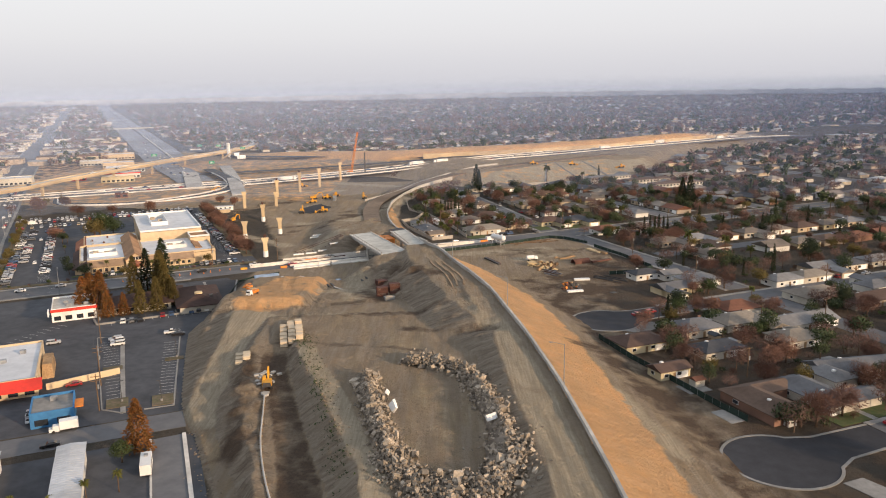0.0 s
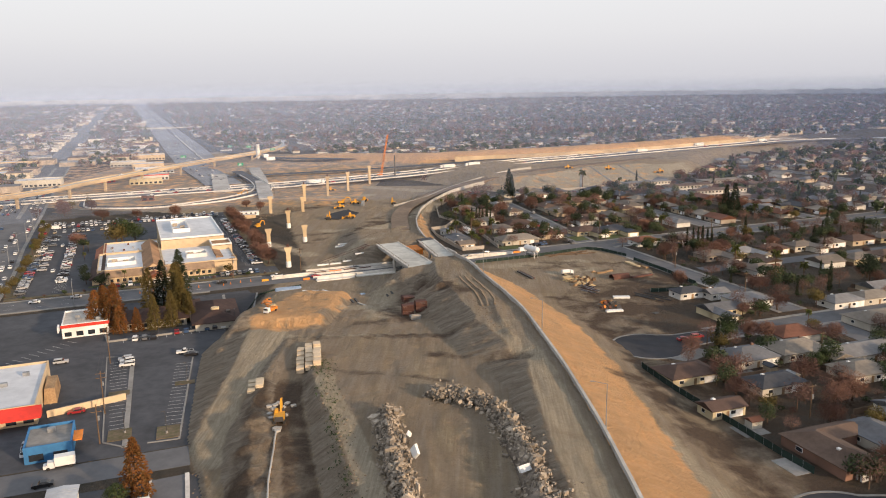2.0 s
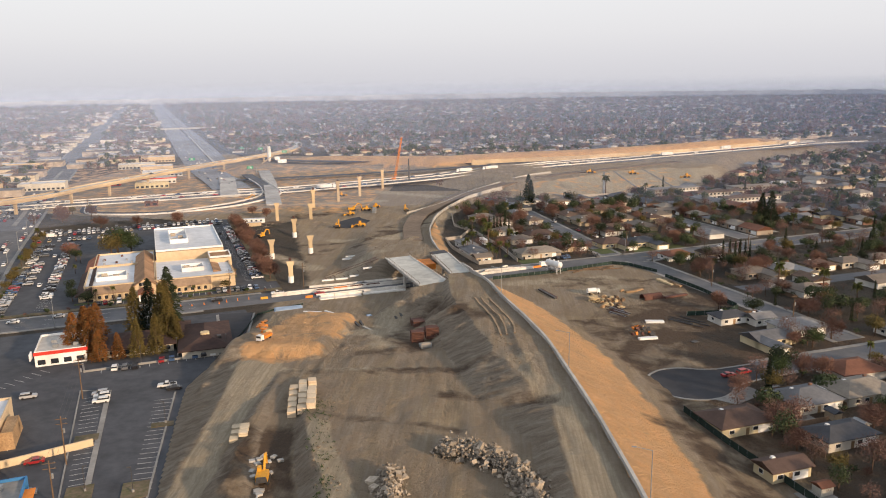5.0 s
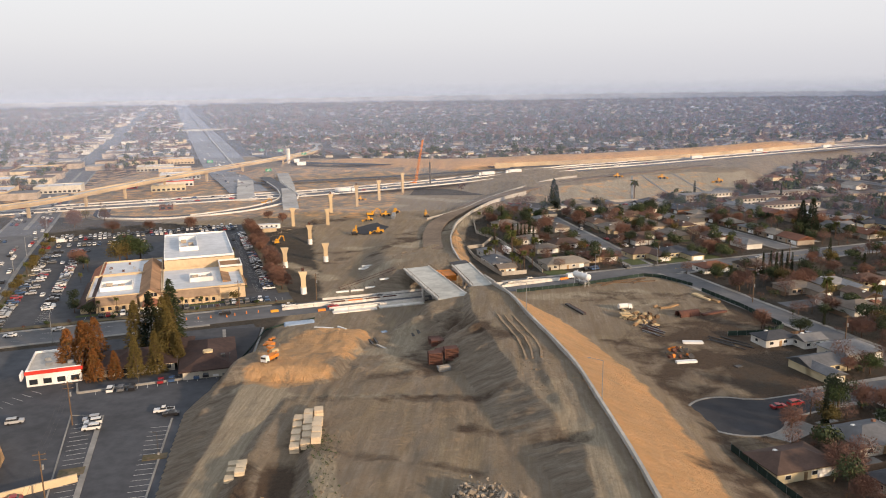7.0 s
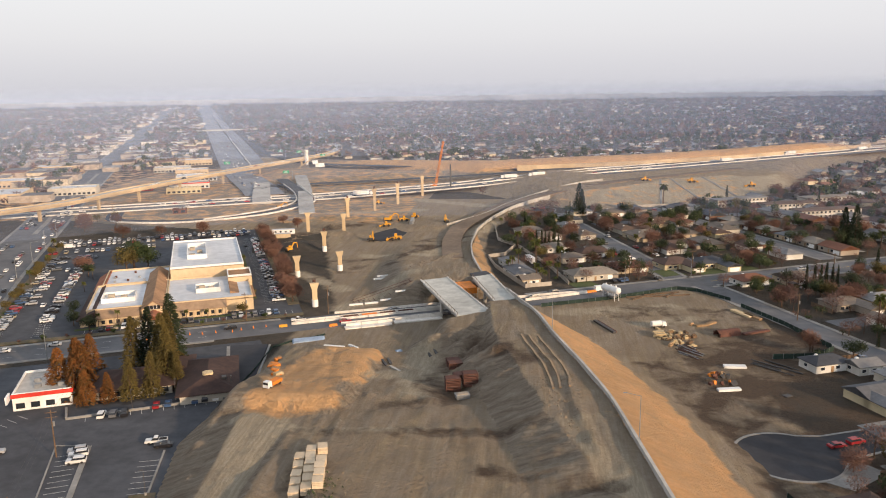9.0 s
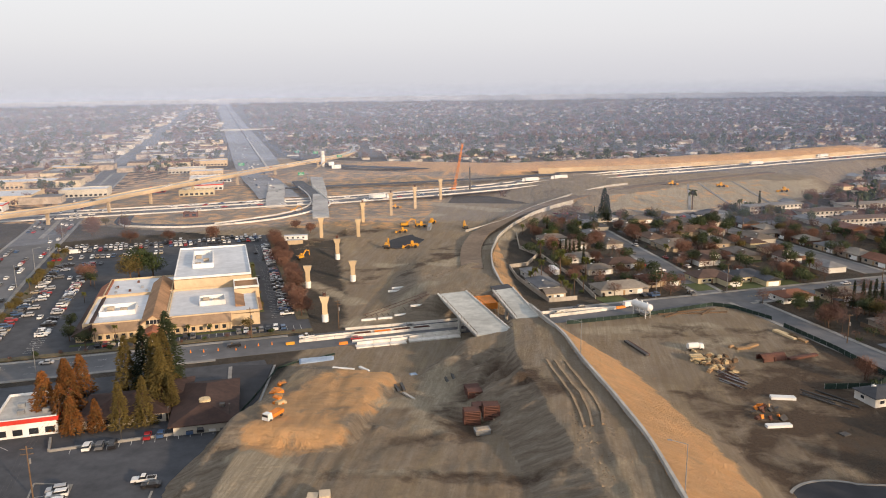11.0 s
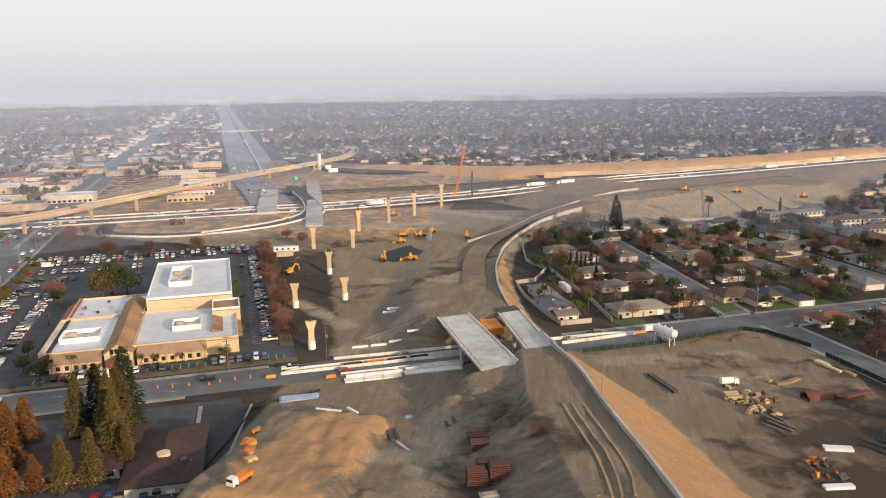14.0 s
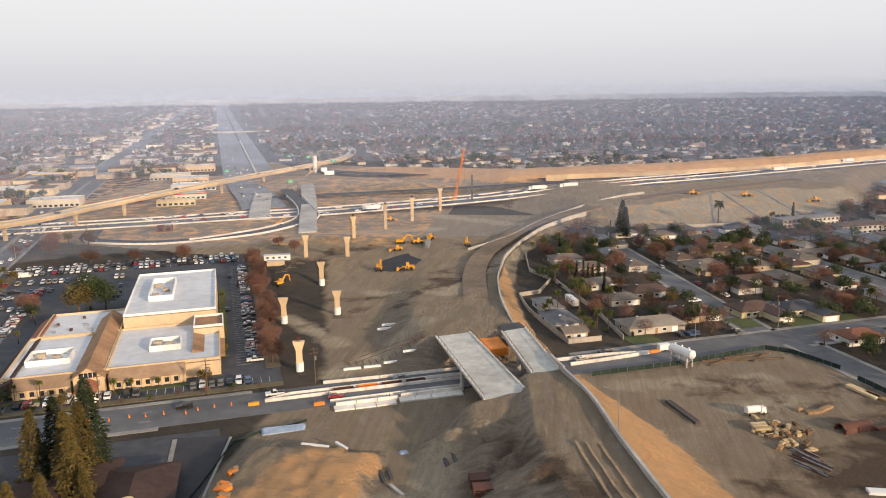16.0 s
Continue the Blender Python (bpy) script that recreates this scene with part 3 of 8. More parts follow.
def dark_ground_mask(x, y):
    d1, t = along(x, y, (-75, 470), (-62, 545))
    d2, t = along(x, y, (-118, 440), (-80, 488))
    d4, t = along(x, y, (-46, 150), (-52, 250))
    d5, t = along(x, y, (-58, 268), (0, 272))
    d6, t = along(x, y, (66, 322), (80, 372))
    d7, t = along(x, y, (50, 240), (68, 178))
    d8 = np.maximum.reduce([k * np.exp(-(along(x, y, a, b)[0] / w) ** 2) for a, b, w, k in (((-24, 346), (-4, 312), 7, .62), ((-34, 318), (-26, 330), 8, .55), ((-48, 290), (-26, 292), 9, .5), ((60, 345), (84, 372), 22, .7), ((48, 402), (88, 396), 20, .44), ((64, 318), (84, 340), 16, .66), ((-12, 252), (14, 241), 5, .62), ((-46, 236), (-8, 228), 4, .5), ((-60, 268), (-20, 272), 4, .55), ((-26, 300), (-34, 318), 8, .6), ((-14, 330), (-22, 345), 6, .55), ((30, 400), (44, 410), 9, .5), ((-112, 486), (-64, 500), 6, .58), ((-64, 500), (-44, 560), 7, .56), ((-62, 230), (-52, 170), 5, .55), ((-150, 560), (-120, 600), 14, .5))])
    # darker brown along the trench floor, between its two edges
    bed = .66 * smoothstep(-1, 1.5, x - np.interp(y, *zip(*EDGES[3][0]))) * smoothstep(1, -1.5, x - np.interp(y, *zip(*EDGES[4][0]))) * smoothstep(250, 228, y)
    # darker brown on the ground right of the sand slope
    apron = np.where((y < 345) & (wall_x(y) - x < 0), smoothstep(-22, -32, wall_x(y) - x) * 0.52, 0)
    return np.clip(np.maximum.reduce([0.44 * np.exp(-(d1 / 13) ** 2), 0.44 * np.exp(-(d2 / 6) ** 2), 0.42 * np.exp(-(d4 / 6) ** 2),
                                      0.55 * np.exp(-(d5 / 5) ** 2), 0.7 * np.exp(-(d6 / 22) ** 2), 0.66 * np.exp(-(d7 / 9) ** 2), apron, bed, d8]), 0, 1)


def packed_and_sunlit_mask(x, y):
    """Pale haul roads, pressed hard by the trucks, and the highway bank painted paler for sunlight."""
    edge = [np.interp(y, *zip(*e)) for e, h in EDGES] + [np.interp(y, *zip(*CREST))]
    haul = smoothstep(-1.5, 1, x - edge[0]) * smoothstep(1.5, -1, x - edge[1]) * smoothstep(180, 195, y) * smoothstep(290, 275, y)
    shelf = smoothstep(0, 1, x - edge[5]) * smoothstep(8, 5.5, x - edge[5]) * smoothstep(245, 225, y)
    road = .95 * smoothstep(-.5, 1, x - edge[7]) * smoothstep(1.5, 4, wall_x(y) - x) * smoothstep(310, 240, y)
    # sunlight on the far highway bank, put in as the paler soil colour
    bank = 1.1 * smoothstep(3, 12, y - slope_foot(x)) * smoothstep(2, -6, y - slope_foot(x) - slope_wide(x)) * smoothstep(10, 45, x) * smoothstep(240, 205, x)
    out = np.maximum.reduce([haul, shelf, road, bank])
    for a, b, w in (((-79, 275), (-58, 268), 3.5), ((-58, 268), (-30, 272), 3), ((-36, 300), (-40, 345), 9), ((-55, 318), (-30, 322), 8), ((-94, 500), (-60, 490), 7), ((-60, 490), (-30, 600), 9),
                    ((-120, 460), (-90, 430), 7), ((-80, 400), (-60, 440), 9), ((-150, 640), (-90, 660), 12), ((46, 200), (54, 165), 5), ((10, 400), (55, 410), 8), ((40, 385), (60, 395), 7), ((-20, 670), (-110, 720), 12)):
        d, t = along(x, y, a, b)
        out = np.maximum(out, np.exp(-(d / w) ** 2))
    return out * 0.72


def spaced(stops):
    out = []
    for a, b, step in stops:
        out += list(np.arange(a, b, step))
    return np.array(out + [stops[-1][1]])


def build_ground():
    xs = spaced([(-6000, -1000, 500), (-1000, -440, 40), (-440, -132, 6), (-132, -102, 1.5), (-102, 40, .8), (40, 100, 1.6), (100, 480, 6), (480, 1000, 40), (1000, 6000, 500)])
    ys = spaced([(-600, 60, 60), (60, 130, 1.5), (130, 375, .8), (375, 462, 1.5), (462, 740, 3), (740, 1160, 5), (1160, 1600, 40), (1600, 6000, 400)])
    X, Y = np.meshgrid(xs, ys)
    Z = terrain(X, Y)
    site = site_mask(X, Y)
    rough = site * np.minimum(1.0, np.maximum(Z, 0.0) / 2.0)
    Z = Z + rough * relief(X, Y)
    Z = Z + np.where(site > 0.5, 0.02, 0) - 0.03
    # steep faces west of the wall get a darker soil colour, painted in for shade
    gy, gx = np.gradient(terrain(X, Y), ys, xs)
    steep_shade = smoothstep(.16, .38, np.hypot(gx, gy)) * np.where((Y > 120) & (Y < 700) & (X < wall_x(Y)), 1.0, 0.0)
    nx, ny = len(xs), len(ys)
    verts = np.stack([X.ravel(), Y.ravel(), Z.ravel()], 1)
    i = np.arange(nx * ny).reshape(ny, nx)
    quads = np.stack([i[:-1, :-1].ravel(), i[:-1, 1:].ravel(), i[1:, 1:].ravel(), i[1:, :-1].ravel()], 1)
    me = bpy.data.meshes.new("ground")
    me.from_pydata(verts.tolist(), [], quads.tolist())
    me.materials.append(GROUND)
    me.polygons.foreach_set("use_smooth", [True] * len(me.polygons))
    for name, values in (("site", site), ("sand", sunlit_sand_mask(X, Y)), ("dark_ground", dark_ground_mask(X, Y)), ("packed_and_sunlit", packed_and_sunlit_mask(X, Y)), ("steep_shade", steep_shade)):
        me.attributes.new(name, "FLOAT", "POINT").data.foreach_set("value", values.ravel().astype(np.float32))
    return tagged(new("ground", me), "valley ground with graded tan fill and orange sand banks", "ground", kind="structure")


ground = build_ground()


def land(x, y):
    """Height of the ground under a thing."""
    z = float(terrain(x, y))
    site = float(site_mask(x, y))
    r = site * min(1.0, max(z, 0) / 2.0)
    return z + r * float(relief(x, y)) - (0.01 if site > 0.5 else 0.03)


def line(a, b, step=20.0):
    n = max(1, int(math.dist(a, b) / step))
    return [(a[0] + (b[0] - a[0]) * i / n, a[1] + (b[1] - a[1]) * i / n) for i in range(n + 1)]


def spline(pts, per=8):
    """A smooth line through points of any number of coordinates."""
    out = []
    p = [np.array(q, float) for q in pts]
    p = [2 * p[0] - p[1]] + p + [2 * p[-1] - p[-2]]
    for i in range(1, len(p) - 2):
        for k in range(per):
            t = k / per
            out.append(tuple(0.5 * (2 * p[i] + (p[i + 1] - p[i - 1]) * t + (2 * p[i - 1] - 5 * p[i] + 4 * p[i + 1] - p[i + 2]) * t * t + (3 * p[i] - p[i - 1] - 3 * p[i + 1] + p[i + 2]) * t ** 3)))
    return out + [tuple(p[-2])]


# ---- streets ----
def street(name, pts, width, label, material=None, walks=True, top=0.05):
    structure(name, Solid().ribbon(pts, width / 2, width / 2, -0.25, top), material or STREET, label, "road")
    if walks:
        k = Solid().ribbon(pts, width / 2 + 1.9, -width / 2, -0.25, 0.16).ribbon(pts, -width / 2, width / 2 + 1.9, -0.25, 0.16)
        structure("pavement", k, KERB, "pale concrete kerb and pavement along the street", "pavement")


def dashes(pts, offsets, material, length=3.0, gap=9.0, wide=0.14, z=0.056, label="worn white lane dashes on the road"):
    k = Solid()
    for off in offsets:
        run = 0.0
        for a, b in zip(pts[:-1], pts[1:]):
            d = math.dist(a[:2], b[:2])
            ux, uy = (b[0] - a[0]) / d, (b[1] - a[1]) / d
            za = a[2] if len(a) > 2 else 0.0
            zb = b[2] if len(b) > 2 else 0.0
            q = 0.0
            while q < d:
                x, y = a[0] + ux * q - uy * off, a[1] + uy * q + ux * off
                zz = za + (zb - za) * q / d
                e = min(length, d - q)
                k.ribbon([(x, y, zz), (x + ux * e, y + uy * e, zz + (zb - za) * e / d)], wide / 2, wide / 2, z - 0.004, z)
                q += length + gap
    structure("road_marking", k, material, label, "road marking")


main_line = [(x, float(main_y(x))) for x in np.arange(-700, 640, 20)]
street("main_street", main_line, 17.0, "wide grey asphalt street crossing under the new bridge", walks=False)
for side, a, b in ((-1, -700, -116), (1, -700, -100), (-1, 75, 620), (1, -2, 620)):
    seg = [(x, float(main_y(x))) for x in np.arange(a, b + 1, 12)]
    k = Solid().ribbon(seg, 8.5 + 2.0 if side > 0 else -8.5, -8.5 if side > 0 else 8.5 + 2.0, -0.2, 0.16)
    structure("pavement", k, KERB, "pale concrete kerb and pavement beside the street", "pavement")
dashes([(x, float(main_y(x))) for x in np.arange(-600, -100, 20)], (-3.4, 3.4), PAINT_LINE)
dashes([(x, float(main_y(x))) for x in np.arange(80, 500, 20)], (0.15, -0.15), YELLOW_LINE, 20, 0, label="yellow centre line on the street")

EAST_V = (20, 125, 240)      # streets along u in the eastern houses, south of the main street
street("street_1", line(uv(172, 125.5), uv(900, 125)), 10.5, "quiet grey residential street with kerbs")
street("street_2", line(uv(191, 238), uv(900, 244)), 10.5, "quiet grey residential street with kerbs", top=0.07)
street("street_3", line(uv(236, 131), uv(239, 232)), 11, "grey residential street between two others", walks=False, top=0.045)
street("street_16", line(uv(239, 250), uv(238, 386)), 11, "grey residential street joining the main street", top=0.06)
street("street_4", line((65, 459), (12, 648)), 10.5, "grey residential street with parked cars")
street("street_5", line(uv(330, 412), uv(328, 640)), 10.5, "grey residential street between houses")
for k, u in enumerate((410, 500, 590, 690, 800, 920)):
    street("street_%d" % (6 + k), line(uv(u, 412), uv(u + 4, 690)), 10, "grey residential street between houses")
street("street_12", line(uv(260, 545), uv(900, 560)), 10, "grey residential street between houses", walks=False, top=0.04)
street("street_13", line(uv(150, 20), uv(900, 20)), 10.5, "grey residential street between houses")
street("street_14", line(uv(430, 31), uv(430, 386)), 10, "grey residential street between houses", walks=False, top=0.045)
street("street_15", line(uv(250, 320), uv(900, 322)), 10, "grey residential street between houses", walks=False, top=0.04)


def turning_circle(name, cx, cy, r, to, wide, label):
    """A bulb of fresh asphalt at a street's end, with its pale kerb."""
    a0 = math.atan2(to[1] - cy, to[0] - cx)
    gap = math.asin(min(0.95, (wide / 2 + 3.0) / r))
    arc = [(cx + r * math.cos(a0 + gap + (2 * math.pi - 2 * gap) * i / 40), cy + r * math.sin(a0 + gap + (2 * math.pi - 2 * gap) * i / 40)) for i in range(41)]
    ux, uy = math.cos(a0), math.sin(a0)
    d = math.dist((cx, cy), to)
    right = [(cx + ux * (r * 1.25) - uy * -wide / 2 * 1.12, cy + uy * (r * 1.25) + ux * -wide / 2 * 1.12), (to[0] + uy * wide / 2, to[1] - ux * wide / 2)]
    left = [(to[0] - uy * wide / 2, to[1] + ux * wide / 2), (cx + ux * (r * 1.25) - uy * wide / 2 * 1.12, cy + uy * (r * 1.25) + ux * wide / 2 * 1.12)]
    outline = arc + right + left
    structure(name, Solid().prism(outline, -0.25, 0.065), FRESH, label, "road")
    rim = left + arc + right
    structure("kerb", Solid().ribbon(rim, 0.0, 0.75, -0.2, 0.17), KERB, "pale concrete kerb round the turning circle", "kerb")


turning_circle("turning_circle_1", 79.5, 167.5, 13.0, (112, 181), 10.5, "fresh black asphalt turning circle with a pale kerb")
turning_circle("turning_circle_2", 61.5, 279.0, 12.5, (88, 291), 10.5, "fresh black asphalt turning circle beside the sand slope")
turning_circle("turning_circle_3", 0.0, 664.0, 13.0, (12, 640), 10.0, "dark asphalt turning circle below the new ramp")

# the wide avenue with shops at the left, running to the horizon
avenue_line = spline([(-160, 190), (-205, 290), (-241, 372), (-279, 448), (-340, 578), (-378, 657), (-475, 868), (-711, 1378), (-1007, 2034), (-1900, 4000)], 10)
street("avenue", avenue_line, 28.0, "wide grey avenue with many lanes and shops along it", top=0.07)
dashes(avenue_line[:64], (-9, -5.5, 5.5, 9), PAINT_LINE)
structure("median", Solid().ribbon(avenue_line[38:62], 1.6, 1.6, -0.1, 0.22), KERB, "narrow raised median with dry soil", "median")
# lane between the car parks
street("lane", line((-240, 126), (-72, 197)), 11.0, "grey service lane between the car parks and sheds", walks=False)

# ---- the new roadway: wall, bridges, columns ----
def long_wall():
    ys = list(np.arange(64, 392, 6.0)) + list(np.arange(392, 706, 6.0))
    t = thing("retaining_wall", "long curved pale concrete wall along the new roadway", "wall", kind="structure")
    for i, (a, b) in enumerate(zip(ys[:-1], ys[1:])):
        if -11 < main_off(wall_x((a + b) / 2), (a + b) / 2) < 9.5:
            continue
        p = [(float(wall_x(y)), y, float(foot_z(y))) for y in (a, b)]
        part("panel", Solid().ribbon(p, 0.22, 0.22, -1.5, 1.15 if b < 390 else 1.6), CONCRETE, t)
        part("coping", Solid().ribbon(p, 0.36, 0.36, 1.154 if b < 390 else 1.604, 1.32 if b < 390 else 1.8), CONCRETE, t)


long_wall()


def bridge(name, corners, z, label, deep=1.5):
    """A new deck on its girders, with edge beams and end walls. corners: far left, far right, near right, near left."""
    t = thing(name, label, "bridge", kind="structure")
    fl, fr, nr, nl = [Vector((*c, 0)) for c in corners]
    part("deck", Solid().prism([(p.x, p.y) for p in (nl, nr, fr, fl)], z - 0.35, z), DECK, t)
    for i in range(6):
        k = (i + 0.5) / 6
        a, b = nl.lerp(nr, k), fl.lerp(fr, k)
        part("girder", Solid().beam((a.x, a.y, z - 0.35 - deep / 2), (b.x, b.y, z - 0.35 - deep / 2), 0.7, deep), CONCRETE, t)
    for a, b in ((nl, fl), (nr, fr)):
        part("edge_beam", Solid().beam((a.x, a.y, z + 0.15), (b.x, b.y, z + 0.15), 0.4, 0.5), BARRIER, t)
        n = 14
        for i in range(n + 1):
            p = a.lerp(b, i / n)
            part("post", Solid().box(p.x, p.y, z + 0.4, 0.1, 0.1, 1.0), POLE_WOOD, t)
        part("rail", Solid().beam((a.x, a.y, z + 1.35), (b.x, b.y, z + 1.35), 0.08, 0.12), POLE_WOOD, t)
    for a, b in ((nl, nr), (fl, fr)):
        part("abutment", Solid().beam((a.x, a.y, (z - 1.5) / 2), (b.x, b.y, (z - 1.5) / 2), 1.6, z - 1.5), CONCRETE, t)
    m1, m2 = nl.lerp(fl, 0.5), nr.lerp(fr, 0.5)
    for k in (0.12, 0.5, 0.88):
        p = m1.lerp(m2, k)
        part("pier", Solid().tube((p.x, p.y, 0), (p.x, p.y, z - 0.35 - deep), 0.7), CONCRETE, t)
    return t


bridge("main_bridge", ((-51.5, 417.5), (-40.5, 423.5), (-18.5, 372.5), (-30.0, 365.5)), 8.1, "new pale concrete bridge deck over the crossing street")
bridge("ramp_bridge", ((-29.5, 425.5), (-21.5, 431), (-9.5, 391), (-17.5, 386)), 8.0, "narrow new concrete ramp bridge with wooden railings")
structure("approach_slab", Solid().prism([(-31, 432), (-24, 437), (-21.5, 431.3), (-29.5, 425.8)], 7.6, 8.06), ASPHALT, "dark asphalt approach of the ramp bridge", "road")
structure("approach_slab", Solid().prism([(-16.5, 384.2), (-7.5, 388.6), (-4.5, 381), (-13.5, 377)], 7.4, 8.0), ASPHALT, "dark asphalt approach of the ramp bridge", "road")
single("formwork", Solid().prism([(-44.0, 430.0), (-34.0, 434.5), (-26.5, 414), (-36.0, 410.0)], 3.6, 6.2), ORANGE, "orange plywood formwork between the two bridges", "formwork")
k = Solid()
for i in range(9):
    a = Vector((-43.5 + i * 1.2, 429 + i * 0.55))
    k.tube((a.x, a.y - 0.3, 0), (a.x, a.y - 0.3, 3.59), 0.1, n=6).tube((a.x + 7.4, a.y - 16.5, 0), (a.x + 7.4, a.y - 16.5, 3.59), 0.1, n=6)
single("shoring", k, GREY_STEEL, "steel shoring posts under the orange formwork", "shoring", kind="stuff")


def column(x, y, top, sleeve=False, cage=False):
    """A flared bridge column without its deck."""
    z = land(x, y)
    t = thing("bridge_column", "flared tan concrete bridge column" + (" with a pale sleeve at its foot" if sleeve else " standing without its deck"), "column", "flyover columns", pose(x, y, z, 0, 0, 20))
    part("shaft", Solid().box(0, 0, -0.5, 2.1, 1.7, top - 2.5, top=1.0), TAN_CONCRETE, t)
    part("capital", Solid().box(0, 0, top - 3.0, 2.1, 1.7, 3.0, top=1.9, topy=1.05), TAN_CONCRETE, t)
    if sleeve:
        part("sleeve", Solid().tube((0, 0, -0.4), (0, 0, 3.1), 1.35, n=12), WHITE, t, "white plastic sleeve")
    if cage:
        c = Solid()
        for i in range(8):
            c.tube((0.6 * math.cos(i * .785), 0.6 * math.sin(i * .785), top), (0.6 * math.cos(i * .785), 0.6 * math.sin(i * .785), top + 1.9), 0.07, n=4)
        c.tube((0, 0, top + 0.4), (0, 0, top + 1.3), 0.62, n=8)
        part("rebar_cage", c, RUST, t, "rusty bars sticking out of its head")
    return t


for x, y, top, sl, cg in ((-95, 401.5, 10.4, True, True), (-118.5, 452, 10.6, True, False), (-100.5, 466, 10.2, True, False), (-121, 511, 11.5, True, True), (-148.5, 571, 12.5, False, False),
                          (-124.5, 570, 11.2, False, False), (-134.5, 622, 13.5, False, True), (-122.5, 658, 16.5, False, True), (-110.5, 690, 16.5, False, True), (-97.5, 736, 17, False, False)):
    column(x, y, top, sl, cg)


# ---- street works: barriers, retaining slabs, truck ----
def barrier_run(pts, label, tall=0.95, step=6.0, wide=0.7):
    """Precast barriers end to end; each block is a part."""
    t = thing("concrete_barrier", label, "barrier")
    for a, b in zip(pts[:-1], pts[1:]):
        d = math.dist(a[:2], b[:2])
        n = max(1, int(round(d / step)))
        for i in range(n):
            p, q = [tuple(np.array(a) + (np.array(b) - np.array(a)) * (j / n)) for j in (i + 0.01, i + 0.99)]
            zz = [land(*w[:2]) if len(w) < 3 else w[2] for w in (p, q)]
            s = Solid().beam((p[0], p[1], zz[0] + 0.15), (q[0], q[1], zz[1] + 0.15), wide, 0.3)
            s.beam((p[0], p[1], zz[0] + 0.3 + (tall - 0.3) / 2), (q[0], q[1], zz[1] + 0.3 + (tall - 0.3) / 2), wide * 0.45, tall - 0.3)
            part("block", s, BARRIER, t)
    return t


def off_main(x, o, z=0.06):
    """A place o metres north of the main street's centre line."""
    return (x - o * math.sin(MAIN_TURN), float(main_y(x)) + o * math.cos(MAIN_TURN), z)


barrier_run([off_main(-80, 9.3), off_main(-58, 8.2), off_main(-34, 7.6)], "white concrete barriers along the far side of the street")
barrier_run([off_main(-97, 0.5), off_main(-90, 3.4), off_main(-62, 3.2), off_main(-32, 2.8)], "white concrete barriers beside the street works")
barrier_run([off_main(-97, 0.2), off_main(-85, 0.2), off_main(-58, 0), off_main(-28, -0.4)], "white concrete barriers beside the street works")
barrier_run([off_main(-80, -6.2), off_main(-58, -6.4), off_main(-40, -6.8)], "white concrete barriers along the near lane")
barrier_run([off_main(-9, 4.6), off_main(8, 4.2), off_main(22, 1.6)], "white concrete barriers east of the ramp bridge", 1.1, wide=0.9)
barrier_run([off_main(-6, -0.6), off_main(8, 0.0), off_main(22, 1.2)], "white concrete barriers east of the ramp bridge", 1.1, wide=0.9)


def slab_wall(a, b, n, label):
    t = thing("retaining_slab", label, "retaining wall", kind="structure")
    a, b = Vector(a), Vector(b)
    for i in range(n):
        p, q = a.lerp(b, (i + 0.02) / n), a.lerp(b, (i + 0.98) / n)
        part("panel", Solid().beam((p.x, p.y, .75), (q.x, q.y, .75), 0.5, 1.5), BARRIER, t)
        part("footing", Solid().beam((p.x, p.y - 1.9, 0.28), (q.x, q.y - 1.9, 0.28), 3.3, 0.5), BARRIER, t)
        part("brace", Solid().box(q.x, q.y + 0.6, 0.05, 0.3, 0.9, 1.2, MAIN_TURN), CONCRETE, t)


slab_wall(off_main(-79, -10.2), off_main(-62, -10.6), 3, "pale new concrete retaining wall panels on footings")
slab_wall(off_main(-61, -9.6), off_main(-43, -10.2), 4, "pale new concrete retaining wall panels on footings")

for i, (x, c) in enumerate(((-75, RUST), (-68, ORANGE), (-61, RUST), (-54, RUST))):
    p = off_main(x, 1.65)
    t = thing("steel_bin", "long rusty steel bin standing between the barriers", "steel bin", "steel bins", pose(p[0], p[1], 0.05, 0, 0, math.degrees(MAIN_TURN)))
    part("floor", Solid().box(0, 0, 0, 6.2, 1.6, 0.15), c, t)
    for sy in (-0.8, 0.8):
        part("side", Solid().box(0, sy, 0.151, 6.2, 0.08, 0.75), c, t)
    for sx in (-3.05, 3.05):
        part("end", Solid().box(sx, 0, 0.151, 0.08, 1.5, 0.7), c, t)
    for k in range(5):
        part("rib", Solid().box(-2.4 + k * 1.2, -0.88, 0.1, 0.12, 0.08, 0.8), c, t)


# loose beams and pipes on the fill
def lying_beam(x, y, length, w, h, turn, material, label, name="beam", z=None):
    return single(name, Solid().box(0, 0, 0, length, w, h), material, label, name.replace("_", " "), m=pose(x, y, land(x, y) + 0.02 if z is None else z, 0, 0, turn))


lying_beam(-74, 447, 6.5, 0.9, 0.8, 22, WHITE, "pale concrete girder lying on the fill")
lying_beam(-75, 443.5, 6.5, 0.9, 0.8, 22, WHITE, "pale concrete girder lying on the fill")
for i in range(4):
    p = off_main(-70 + i * 6.2, 19)
    lying_beam(p[0], p[1], 5.8, 0.8, 0.7, 22, WHITE, "white concrete block lying above the street")
k = Solid()
for i in range(12):
    p = off_main(-70 + i * 2.1, 24)
    k.box(p[0], p[1], land(p[0], p[1]) + 0.1, 0.14, 4.2, 0.14, MAIN_TURN)
for o in (22.2, 25.8):
    a, b = off_main(-71, o), off_main(-46, o)
    k.beam((a[0], a[1], land(a[0], a[1]) + 0.32), (b[0], b[1], land(b[0], b[1]) + 0.32), 0.12, 0.16)
single("rebar_mat", k, RUST, "rusty steel mat of bars laid beside the bridge", "steel mat")
